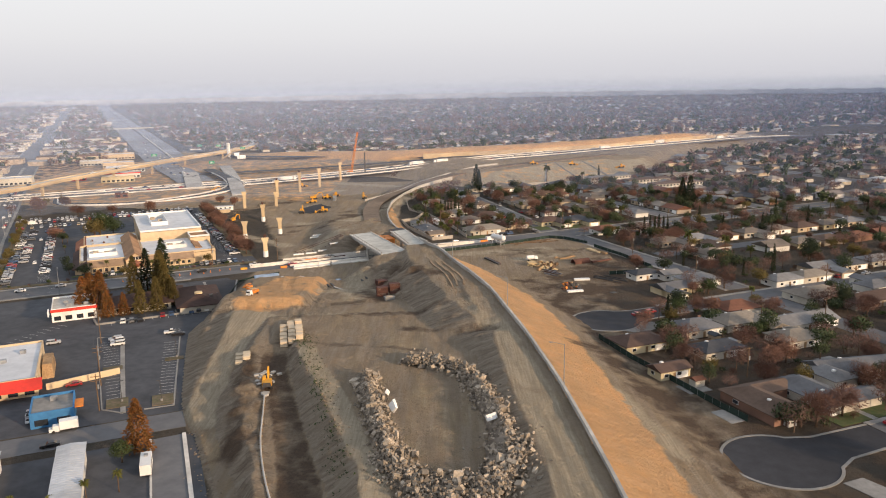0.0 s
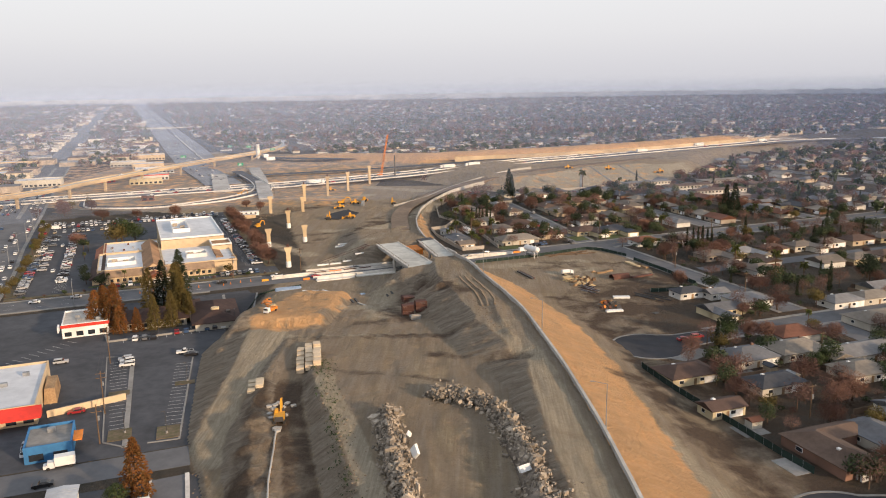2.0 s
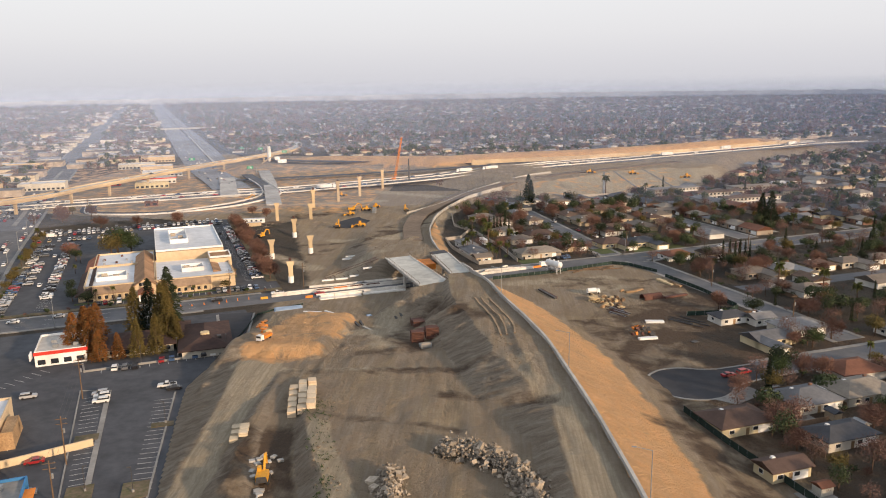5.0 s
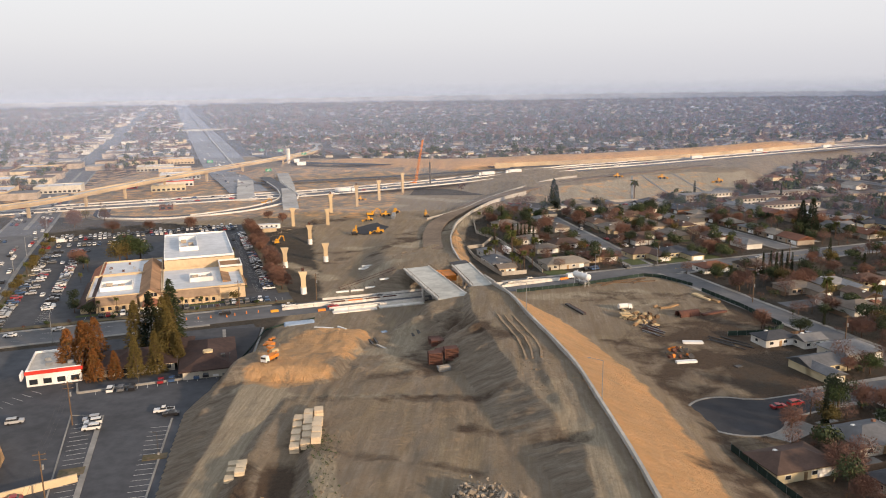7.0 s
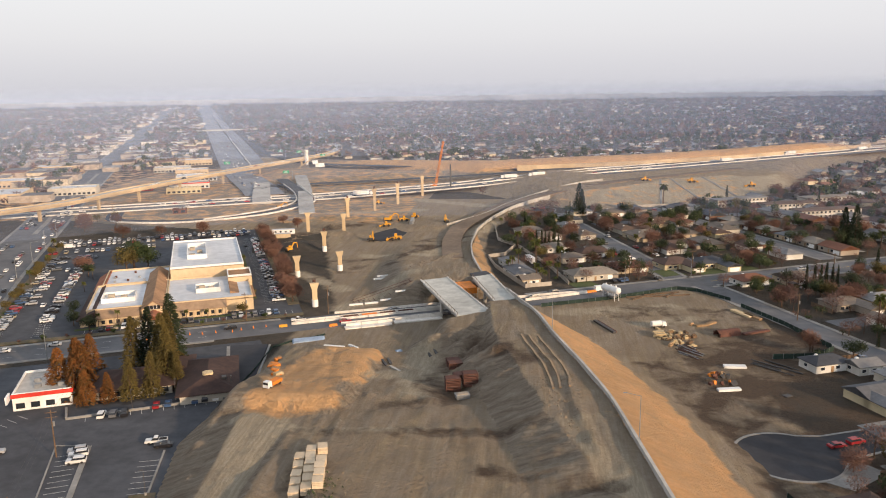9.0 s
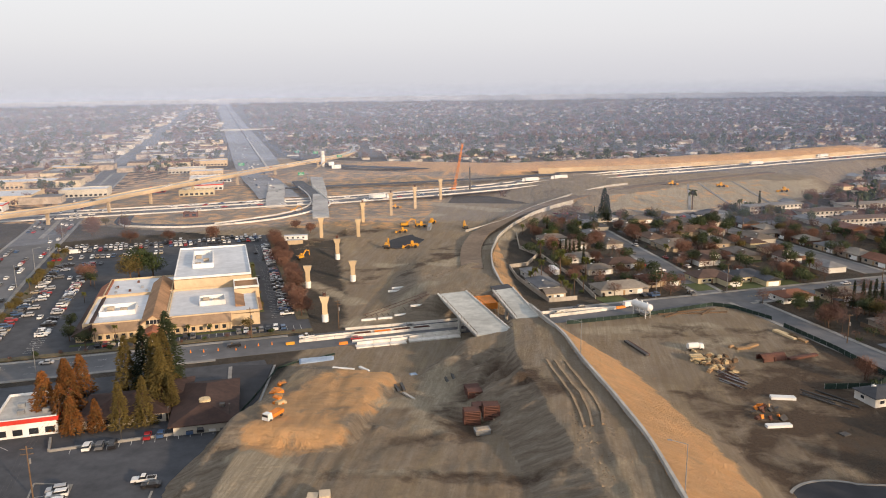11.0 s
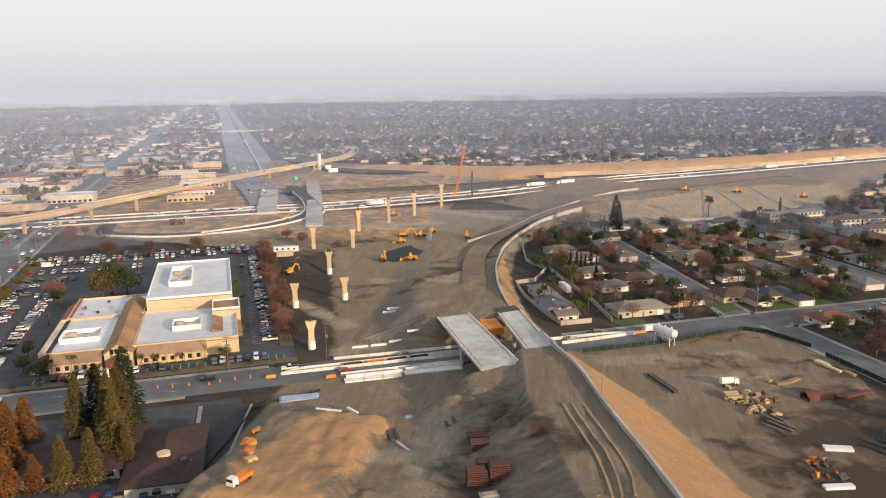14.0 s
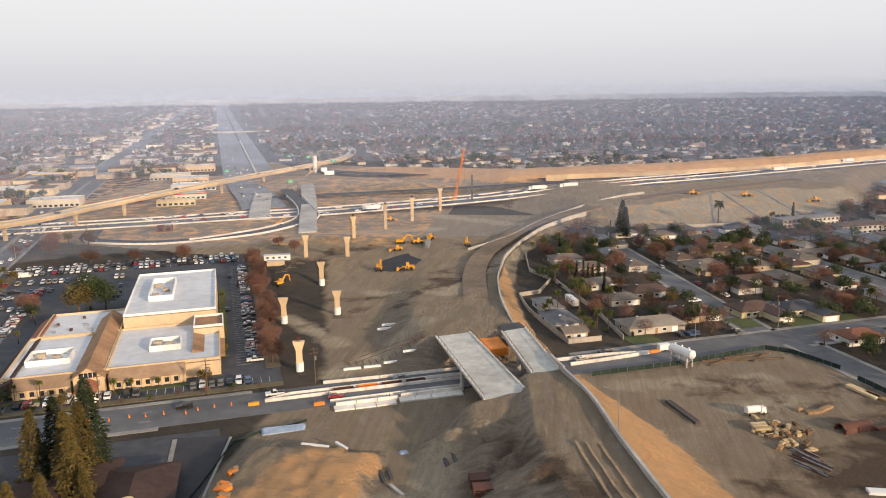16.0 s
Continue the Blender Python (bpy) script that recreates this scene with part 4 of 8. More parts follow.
for x, y, l_, tn, mt, lb in ((-71.5, 344, 7.5, -6, WHITE, "white concrete pile lying on the sand"), (-65, 345.5, 5, -40, WHITE, "white concrete pile lying on the sand"),
                             (-46.5, 326, 6, -48, CONCRETE, "grey concrete beam lying on the fill"), (-51.5, 333, 6, 115, STEEL, "bundle of dark steel pipes on the fill"),
                             (-50, 334.5, 6, 112, STEEL, "bundle of dark steel pipes on the fill"), (-37, 341, 8, 112, STEEL, "dark steel beams on the fill"), (-35.5, 343, 8, 108, STEEL, "dark steel beams on the fill")):
    lying_beam(x, y, l_, 0.8, 0.55, tn, mt, lb)
single("tarpaulin", Solid().box(0, 0, 0, 12, 3.2, 0.5, top=0.9), TARP, "blue-grey plastic sheet over the trench edge", "tarpaulin", m=pose(-84.5, 356.5, land(-84.5, 356.5) + 0.1, 12, 0, 22))
single("plastic_sheet", Solid().box(0, 0, 0, 2.4, 1.8, 0.35, top=0.7), TARP, "crumpled blue plastic sheet on the fill", "plastic sheet", m=pose(-49, 347, land(-49, 347), 0, 0, 30))

# silt fence with stakes round the corner lot
edge = [(-92.5, 300), (-94, 325), (-95.5, 348), (-91, 354.5), (-84, 359), (-80, 363)]
t = thing("silt_fence", "low dark silt fence along the kerb", "fence")
for a, b in zip(edge[:-1], edge[1:]):
    part("screen", Solid().beam((*a, land(*a) + 0.35), (*b, land(*b) + 0.35), 0.08, 0.7), SCREEN, t)
    part("post", Solid().box(a[0], a[1], land(*a), 0.12, 0.12, 1.0), POLE_WOOD, t)


# ---- the flyover ----
FLY = spline([(-520, 390, 11), (-440, 480, 11), (-357, 602, 11), (-340, 672, 11.5), (-323, 755, 11.5), (-303, 866, 10.5), (-283, 975, 9.0), (-272, 1090, 7.0), (-300, 1240, 3.0), (-340, 1360, 0.3)], 8)
t = thing("flyover", "long curved tan concrete flyover on single columns", "bridge", kind="structure")
part("deck", Solid().ribbon(FLY, 5.4, 5.4, -0.3, 0.0), DECK, t)
part("girder", Solid().ribbon(FLY, 3.6, 3.6, -2.3, -0.3), TAN_CONCRETE, t)
part("parapet", Solid().ribbon(FLY, 5.6, -5.1, -0.7, 1.0), TAN_CONCRETE, t)
part("parapet", Solid().ribbon(FLY, -5.1, 5.6, -0.7, 1.0), TAN_CONCRETE, t)
fa = np.array(FLY)
for yy in (470, 540, 600, 655, 697, 757, 820, 897, 985):
    i = int(np.argmin(abs(fa[:, 1] - yy)))
    x, y, z = FLY[i]
    g = float(terrain(x, y))
    part("pier", Solid().box(x, y, g - 0.5, 1.9, 1.9, z - 2.3 - g + 0.5 - 1.6), TAN_CONCRETE, t)
    part("pier_cap", Solid().box(x, y, z - 2.3 - 1.6, 1.9, 1.9, 1.6, 0.2, top=2.2), TAN_CONCRETE, t)


# ---- freeways ----
def carriage(name, pts, wide, label, material=None, marks=()):
    structure(name, Solid().ribbon(pts, wide / 2, wide / 2, -0.6, 0.08), material or CONCRETE, label, "road")
    if marks:
        dashes(pts, marks, PAINT_LINE, 4, 9, 0.2, 0.09, "white lane dashes on the freeway")


def drape(pts, lift=0.25):
    return [(x, y, max(0.0, float(terrain(x, y))) + lift) for x, y in pts]


fw = [(-236, 735), (-264, 790), (-312, 880), (-370, 1000), (-508, 1300), (-898, 2150), (-1398, 3250), (-2010, 4600)]
carriage("freeway_west", [(x, y, 1.2 if y < 900 else 0.3) for x, y in spline(fw, 8)], 34, "pale concrete freeway running straight to the horizon", FREEWAY, marks=(-12, -8, -4, 0, 4, 8, 12))
fe = [(-340, 985), (-474, 1285), (-866, 2140), (-1366, 3240), (-1978, 4590)]
carriage("freeway_east", spline([(x + 6, y, 0.3) for x, y in fe], 8), 20, "pale concrete freeway carriageway", FREEWAY, marks=(-5, 0, 5))
barrier_run([(x, y, 0.3) for x, y in spline([(-331, 960), (-386, 1080), (-459, 1240), (-578, 1500)], 6)], "white concrete barriers down the middle of the freeway", 1.4, 14, 2.4)
# street bridge across the freeway, far off
t = thing("overpass", "low concrete overpass carrying a street across the freeway", "bridge", kind="structure")
OA, OB = Vector((-752, 1640, 5.6)), Vector((-600, 1712, 5.6))
part("deck", Solid().beam(OA, OB, 13, 1.3), DECK, t)
for off in (-6.6, 6.6):
    part("parapet", Solid().beam(OA + Vector((-.43 * off, .9 * off, 1.1)), OB + Vector((-.43 * off, .9 * off, 1.1)), .4, 1.0), CONCRETE, t)
for k in (.12, .38, .5, .62, .88):
    p = OA.lerp(OB, k)
    part("pier", Solid().box(p.x, p.y, -.3, 1.6, 9, 5.25, .44), CONCRETE, t)
# unfinished elevated ramps of bare concrete
structure("ramp_west", Solid().ribbon(spline([(-222, 688, 1.2), (-234, 720, 2.2), (-248, 760, 2.4), (-268, 815, 1.6)], 6), 7.5, 7.5, -1.6, 0.0), CONCRETE, "unfinished pale concrete ramp ending in the dirt", "ramp")
structure("ramp_east", Solid().ribbon(spline([(-170, 640, 1.2), (-186, 690, 3.0), (-208, 760, 3.6), (-244, 865, 3)], 6), 6.0, 6.0, -2.0, 0.0), CONCRETE, "unfinished bare concrete ramp on a dirt bank", "ramp")
structure("detour_road", Solid().ribbon(spline([(-320, 640, .1), (-306, 612, .1), (-286, 604, .1), (-250, 606, .1), (-215, 630, .1), (-196, 655, .3), (-186, 690, 1.2), (-200, 725, 3), (-226, 775, 4), (-252, 830, 3)], 8), 5.5, 5.5, -0.5, 0.12), ASPHALT, "temporary asphalt detour loop with white barriers", "road")
barrier_run(spline([(-318, 630, .2), (-304, 604, .2), (-286, 596, .2), (-248, 598, .2), (-209, 624, .2), (-190, 652, .4), (-179, 690, 1.3), (-193, 725, 3.1), (-219, 778, 4.1)], 5), "white barriers along the curved detour road", 1.2, 9, 1.0)
barrier_run(spline([(-238, 612, .2), (-218, 634, .3), (-202, 660, .5), (-195, 690, 1.4), (-208, 730, 3.1), (-234, 780, 4.1)], 5), "white barriers along the curved detour road", 1.0, 9, 0.8)
hw = [(-470, 590), (-400, 625), (-300, 672), (-240, 700), (-180, 724), (-88, 766), (-4, 816), (94, 872), (213, 956), (329, 1038), (480, 1145), (700, 1300), (1200, 1650), (2400, 2500)]
HW = [(x, y, float(np.interp(x, (-300, -180, -60, 60, 420, 620), (0.2, 0.8, 4.0, 8.6, 8.6, 2.0)))) for x, y in spline(hw, 6)]
structure("highway_shoulder", Solid().ribbon([p for p in HW if -30 < p[0] < 700], -17.004, 28, -0.6, 0.07), STREET, "grey outer lanes and shoulder of the highway", "road")
carriage("highway_south", HW, 34, "broad grey highway with several lanes and works", STREET, marks=(-12, -8, -4, 4, 8, 12))
for off, lab in ((17.5, 0), (2.5, 1), (-17.5, 3)):
    pts = []
    for i, p in enumerate(HW[2:62]):
        q = HW[min(i + 3, len(HW) - 1)]
        o = HW[max(i + 1, 0)]
        d = Vector((q[0] - o[0], q[1] - o[1]))
        d.normalize()
        pts.append((p[0] - d.y * off, p[1] + d.x * off, p[2] + 0.05))
    structure("highway_barrier", Solid().ribbon(pts, .3, .3, 0, 1.0), BARRIER, "long white concrete barrier along the highway works", "barrier")
# older carriageway curving behind, and a temporary road
hb = spline([(-500, 1390, .3), (-380, 1160, .6), (-300, 1030, 2), (-230, 955, 5), (-150, 925, 6.5), (-60, 905, 7), (10, 868, 8.6), (90, 893, 8.6), (210, 965, 8.6), (330, 1052, 8.6), (470, 1150, 6)], 6)
carriage("highway_north", hb, 13, "dark asphalt carriageway below the orange bank", ASPHALT, marks=(0,))
carriage("connector", spline([(-250, 790, 2.2), (-170, 815, 3.0), (-90, 838, 4.5), (0, 852, 8.6)], 6), 9, "grey connector road through the works", ASPHALT)

# retaining wall under the orange bank
t = thing("bank_wall", "long tan concrete retaining wall below the orange bank", "wall", kind="structure")
bw = [(x, float(bank_foot(x)) - 1.0) for x in np.arange(-20, 420, 9.0)]
for a, b in zip(bw[:-1], bw[1:]):
    part("panel", Solid().ribbon([(*a, 8.2), (*b, 8.2)], 0.3, 0.3, -1, 4.6), TAN_CONCRETE, t)
    part("pilaster", Solid().box(a[0], a[1] - 0.4, 8, 0.6, 0.5, 5.0), TAN_CONCRETE, t)
# low highway overpass and second low wall beside the ramp
t = thing("ramp_wall", "low pale wall along the upper side of the new ramp", "wall", kind="structure")
rw = spline([(-60, 590, 1.2), (-39, 628, 1.5), (-20, 678, 3), (12, 728, 6.5), (38, 756, 8.8), (56, 772, 9)], 6)
for a, b in zip(rw[:-1], rw[1:]):
    part("panel", Solid().ribbon([a, b], 0.3, 0.3, -3, 1.4), CONCRETE, t)
structure("ramp_road", Solid().ribbon(spline([(-44, 480, 4.2), (-50, 530, 2.7), (-50, 575, 2.3), (-42, 612, 2.5), (-29, 655, 3.3), (-8, 690, 5), (30, 730, 8), (75, 772, 8.9), (130, 815, 8.9), (195, 868, 8.9)], 8), 5.5, 5.5, -2.5, 0.1), surface("compacted_base", (0.20, 0.15, 0.11), (0.13, 0.10, 0.075), 3, 0.95, 0.04, world_space=True), "compacted brown base of the new curving ramp", "road")

# drains down the highway bank
for x0, dx in ((92, 14), (128, -12), (160, -14)):
    pts = []
    for i in range(13):
        x = x0 + dx * i / 12
        y = float(slope_foot(x)) + 2 + float(slope_wide(x)) * i / 12.5
        pts.append((x, y, land(x, y) + .05))
    structure("bank_drain", Solid().ribbon(pts, .9, .9, -.6, .25), KERB, "concrete drain running down the tan bank", "drain")

# ---- kinds of things ----
rng = random.Random(7)
PROTOS = {}


def place(key, maker, m):
    """The first of a kind is built, the others are copies of it."""
    if key not in PROTOS:
        ob = maker()
        ob.matrix_basis = m
        PROTOS[key] = (ob, list(ob.children_recursive))
        return ob
    first, parts = PROTOS[key]
    made = {}
    for o in (first, *parts):
        made[o] = o.copy()
        scene.collection.objects.link(made[o])
        made[o].parent = made.get(o.parent, o.parent)
    made[first].matrix_basis = m
    return made[first]


CAR_COLOURS = {
    "white": ((0.78, 0.78, 0.77), "white"), "silver": ((0.42, 0.43, 0.45), "silver"), "grey": ((0.14, 0.145, 0.155), "dark grey"),
    "black": ((0.02, 0.02, 0.024), "black"), "blue": ((0.05, 0.10, 0.21), "dark blue"), "red": ((0.32, 0.025, 0.03), "red"), "tan": ((0.40, 0.34, 0.25), "beige"),
}
CAR_PAINT = {k: surface("car_paint_" + k, c, [v * 0.85 for v in c], 1.5, 0.3, spec=0.5) for k, (c, w) in CAR_COLOURS.items()}


def vehicle(kind, colour, far=False):
    paint = CAR_PAINT[colour]
    word = CAR_COLOURS[colour][1]
    L, W, H = {"sedan": (4.7, 1.8, 1.45), "suv": (4.8, 1.9, 1.75), "pickup": (5.7, 2.0, 1.85), "van": (5.8, 2.1, 2.5)}[kind]
    t = thing({"sedan": "car", "suv": "car", "pickup": "pickup_truck", "van": "van"}[kind], word + {"sedan": " sedan car with dark windows standing on asphalt", "suv": " tall estate car with dark windows on asphalt", "pickup": " pickup truck with an open bed on asphalt", "van": " delivery van with a tall body on asphalt"}[kind], {"sedan": "car", "suv": "car", "pickup": "pickup truck", "van": "van"}[kind], "vehicles")
    b = Solid()
    side = {"sedan": [(-.5, .22), (.5, .22), (.5, .5), (.44, .62), (.2, .66), (-.36, .68), (-.5, .62)],
            "suv": [(-.5, .22), (.5, .22), (.5, .52), (.45, .6), (.22, .64), (-.5, .66)],
            "pickup": [(-.5, .25), (.5, .25), (.5, .52), (.46, .6), (.2, .62), (-.5, .6)],
            "van": [(-.5, .18), (.5, .18), (.5, .42), (.46, .52), (.36, .58), (-.5, .58)]}[kind]
    n = len(side)
    for_y = [(x * L, s * W / 2, z * H) for s in (-1, 1) for x, z in side]
    b.add(for_y, [tuple(range(n))[::-1], tuple(range(n, 2 * n))] + [(i, (i + 1) % n, n + (i + 1) % n, n + i) for i in range(n)])
    part("body", b, paint, t)
    x0, x1, tx0, tx1 = {"sedan": (-.36, .2, -.22, .06), "suv": (-.49, .22, -.42, .08), "pickup": (-.12, .2, -.08, .08), "van": (-.5, .36, -.49, .2)}[kind]
    zl = .66 if kind in ("sedan", "suv") else .6 if kind == "pickup" else .57
    def cab(z0, z1, grow):
        w0, w1 = W * 0.95 + grow, W * 0.8 + grow
        k0, k1 = (z0 - zl) / (1 - zl), (z1 - zl) / (1 - zl)
        pts = []
        for k, z in ((k0, z0), (k1, z1)):
            a, c = x0 + (tx0 - x0) * k, x1 + (tx1 - x1) * k
            w = w0 + (w1 - w0) * k
            pts += [(a * L - grow / 2, -w / 2, z * H), (c * L + grow / 2, -w / 2, z * H), (c * L + grow / 2, w / 2, z * H), (a * L - grow / 2, w / 2, z * H)]
        return Solid().add(pts, [(3, 2, 1, 0), (4, 5, 6, 7), (0, 1, 5, 4), (1, 2, 6, 5), (2, 3, 7, 6), (3, 0, 4, 7)])
    if kind == "van":
        part("cargo_body", Solid().box(-.08 * L, 0, .58 * H, .82 * L, W * .97, .42 * H, topy=.9), paint, t)
        part("windscreen", Solid().box(.345 * L, 0, .60 * H, .06 * L, W * .84, .26 * H, top=.6), GLASS, t)
    else:
        part("glazing", cab(zl + 0.004, .93, 0.0), GLASS, t, "dark glass")
        part("roof", cab(.932, 1.0, 0.02), paint, t)
    if kind == "pickup":
        part("bed", Solid().box(-.31 * L, 0, .602 * H, .34 * L, W * .8, 0.02), RUBBER, t, "dark bed liner")
    for sx in (-.31, .32):
        if far:
            part("axle", Solid().tube((sx * L, -W / 2 - .02, .34), (sx * L, W / 2 + .02, .34), .34, n=8), RUBBER, t)
            continue
        for sy in (-1, 1):
            part("wheel", Solid().tube((sx * L, sy * (W / 2 - .2), .34), (sx * L, sy * (W / 2 + .02), .34), .34, n=10), RUBBER, t)
    return t


def park(kind, colour, x, y, turn, z=0.06):
    far = y > 395 and not (-20 < x < 70 and y < 520)
    return place((kind, colour, far), lambda: vehicle(kind, colour, far), pose(x, y, z, 0, 0, turn))


def any_car(x, y, turn, z=0.06, r=None):
    r = r or rng
    kind = r.choice(("sedan", "sedan", "suv", "suv", "pickup"))
    colour = r.choice(("white", "white", "white", "silver", "silver", "grey", "grey", "black", "black", "blue", "red", "tan"))
    return park(kind, colour, x, y, turn, z)


# ---- trees ----
def trunk_mesh(height, r, limbs, r_):
    s = Solid()
    bend = [Vector((0, 0, -0.3)), Vector((r_.uniform(-.2, .2), r_.uniform(-.2, .2), height * .45)), Vector((r_.uniform(-.4, .4), r_.uniform(-.4, .4), height))]
    s.tube(bend[0], bend[1], r, r * .75, 7).tube(bend[1], bend[2], r * .75, r * .3, 6)
    tips = []
    for i in range(limbs):
        a = i * 2.4 + r_.uniform(-.4, .4)
        z = height * r_.uniform(.4, .85)
        q = Vector((math.cos(a), math.sin(a), r_.uniform(.4, 1.0))) * height * r_.uniform(.28, .5)
        base = bend[1].lerp(bend[2], (z / height - .45) / .55 if z > height * .45 else 0)
        base.z = z
        s.tube(base, base + q, r * .4, r * .1, 5)
        tips.append(base + q)
    return s, tips


def leaf_cloud(s, centre, radius, count, size, r_, squash=1.0, thin=False):
    """Many small leaf sprays over a lobed, uneven form."""
    for _ in range(count):
        d = Vector((r_.gauss(0, 1), r_.gauss(0, 1), r_.gauss(0, 1))).normalized()
        p = centre + Vector((d.x, d.y, d.z * squash)) * radius * r_.uniform(.45, 1.0) ** .6
        if thin:
            w = (d + Vector((r_.uniform(-.8, .8), r_.uniform(-.8, .8), r_.uniform(-.2, .9)))).normalized()
            e = w.orthogonal().normalized() * size * .16
            s.add([p - e, p + e, p + w * size * 2.2], [(0, 1, 2)])
        else:
            a = Vector((r_.uniform(-1, 1), r_.uniform(-1, 1), r_.uniform(-1, 1))).normalized()
            c = a.cross(d if abs(a.dot(d)) < .95 else d.orthogonal()).normalized()
            k = size * r_.uniform(.6, 1.3)
            s.add([p - a * k, p + c * k * .7, p + a * k, p - c * k * .7], [(0, 1, 2, 3)])


def broadleaf(name, label, leaf, height, spread, seed, count=760, thin=False, size=.34):
    r_ = random.Random(seed)
    t = thing(name, label, "tree", "trees")
    s, tips = trunk_mesh(height * .62, height * .028 + .08, 7, r_)
    part("trunk", s, BARK, t, smooth=True)
    c = Solid()
    lobes = [(Vector((0, 0, height * .66)), spread * .42)] + [(p * .92 + Vector((0, 0, height * .06)), spread * r_.uniform(.24, .36)) for p in tips]
    lobes += [(Vector((r_.uniform(-.3, .3) * spread, r_.uniform(-.3, .3) * spread, height * r_.uniform(.5, .85))), spread * r_.uniform(.18, .3)) for _ in range(5)]
    for p, q in lobes:
        leaf_cloud(c, p, q, int(count / len(lobes)), size * (1.0 if not thin else .8), r_, .8, thin)
    if thin:
        for p in tips:
            for _ in range(7):
                w = Vector((r_.gauss(0, 1), r_.gauss(0, 1), abs(r_.gauss(.6, .6)))).normalized() * spread * .3
                c.tube(p * .8, p * .8 + w, .045, .015, 3)
    part("crown", c, leaf, t)
    return t


def conifer(name, label, leaf, height, spread, seed, count=900):
    r_ = random.Random(seed)
    t = thing(name, label, "tree", "trees")
    part("trunk", Solid().tube((0, 0, -.3), (0, 0, height * .95), height * .017 + .1, .04, 7), BARK, t, smooth=True)
    c = Solid()
    phase = [r_.uniform(0, 6.28) for _ in range(5)]
    for i in range(count):
        k = r_.random() ** .75
        z = height * (.06 + .94 * (1 - k))
        a = r_.uniform(0, 6.28)
        wide = spread * .5 * (k ** .8) * (1 + .22 * math.sin(3 * a + phase[0] + z * .7) + .16 * math.sin(5 * a + phase[1] - z * 1.4))
        rad = wide * r_.uniform(.5, 1.0)
        p = Vector((rad * math.cos(a), rad * math.sin(a), z))
        out = Vector((math.cos(a), math.sin(a), r_.uniform(-.55, .1)))
        e = Vector((-math.sin(a), math.cos(a), r_.uniform(-.3, .3))) * r_.uniform(.2, .38)
        lng = r_.uniform(.5, 1.0) * (.5 + spread * .07)
        c.add([p - e, p + out * lng * .4 - Vector((0, 0, .15)), p + e, p + out * lng], [(0, 1, 3), (1, 2, 3), (0, 2, 1)])
    part("crown", c, leaf, t)
    return t


def palm(height, seed):
    r_ = random.Random(seed)
    t = thing("palm_tree", "tall palm tree with a shaggy head of fronds", "palm tree", "trees")
    top = Vector((r_.uniform(-.4, .4), r_.uniform(-.4, .4), height))
    part("trunk", Solid().tube((0, 0, -.3), top, .3, .2, 8), BARK, t, smooth=True)
    c = Solid()
    for i in range(34):
        a = i * 2.4 + r_.uniform(-.2, .2)
        lift = r_.uniform(-.9, .9)
        d = Vector((math.cos(a), math.sin(a), lift))
        side = Vector((-math.sin(a), math.cos(a), 0)) * .42
        m = top + d * 1.2
        e = m + Vector((math.cos(a), math.sin(a), lift - 1.0)) * 1.3
        c.add([top, m - side, e, m + side], [(0, 1, 2), (0, 2, 3)])
    part("crown", c, PALM, t)
    s = Solid()
    leaf_cloud(s, top - Vector((0, 0, 1.0)), .75, 60, .3, r_, 1.3)
    part("dead_fronds", s, TWIG, t, "dry brown skirt of old fronds")
    return t


TREE_MAKERS = {
    "redwood_rust": lambda i: conifer("conifer", "tall conifer with rust-brown winter foliage", LEAF_RUST, 13, 7.0, 10 + i, 1300),
    "redwood_dark": lambda i: conifer("conifer", "tall slender dark green conifer by buildings", LEAF_DARK, 18, 7.2, 20 + i, 1700),
    "redwood_olive": lambda i: conifer("conifer", "tall olive-brown conifer beside low roofs", LEAF_OLIVE, 17, 7.0, 25 + i, 1700),
    "cypress": lambda i: conifer("cypress", "thin dark columnar cypress", LEAF_DARK, 12, 1.7, 30 + i, 500),
    "green": lambda i: broadleaf("broadleaf_tree", "round dark green evergreen tree", LEAF_GREEN, 8, 8, 40 + i, 1900, False, .23),
    "dark": lambda i: broadleaf("broadleaf_tree", "dense very dark green tree", LEAF_DARK, 8.5, 7, 50 + i, 1700, False, .23),
    "olive": lambda i: broadleaf("broadleaf_tree", "olive-green tree with a loose crown", LEAF_OLIVE, 7.5, 7, 60 + i, 1600, False, .23),
    "bare": lambda i: broadleaf("bare_tree", "leafless tree with a haze of reddish-brown twigs", TWIG, 8.5, 9, 70 + i, 1900, True, .62),
    "palm": lambda i: palm(9 + 2 * i, 80 + i),
    "bush": lambda i: broadleaf("bush", "rounded dark green bush by a wall", LEAF_GREEN, 2.4, 3.0, 90 + i, 260, False, .26),
    "dry_bush": lambda i: broadleaf("bush", "dry brown leafless bush on bare soil", TWIG, 2.2, 2.8, 95 + i, 300, True, .3),
}


def tree(kind, x, y, scale=1.0, r=None, z=None):
    r = r or rng
    i = r.randrange(3)
    m = pose(x, y, land(x, y) if z is None else z, 0, 0, r.uniform(0, 360)) @ Matrix.Diagonal((scale * r.uniform(.9, 1.1), scale * r.uniform(.9, 1.1), scale, 1))
    return place((kind, i), lambda: TREE_MAKERS[kind](i), m)


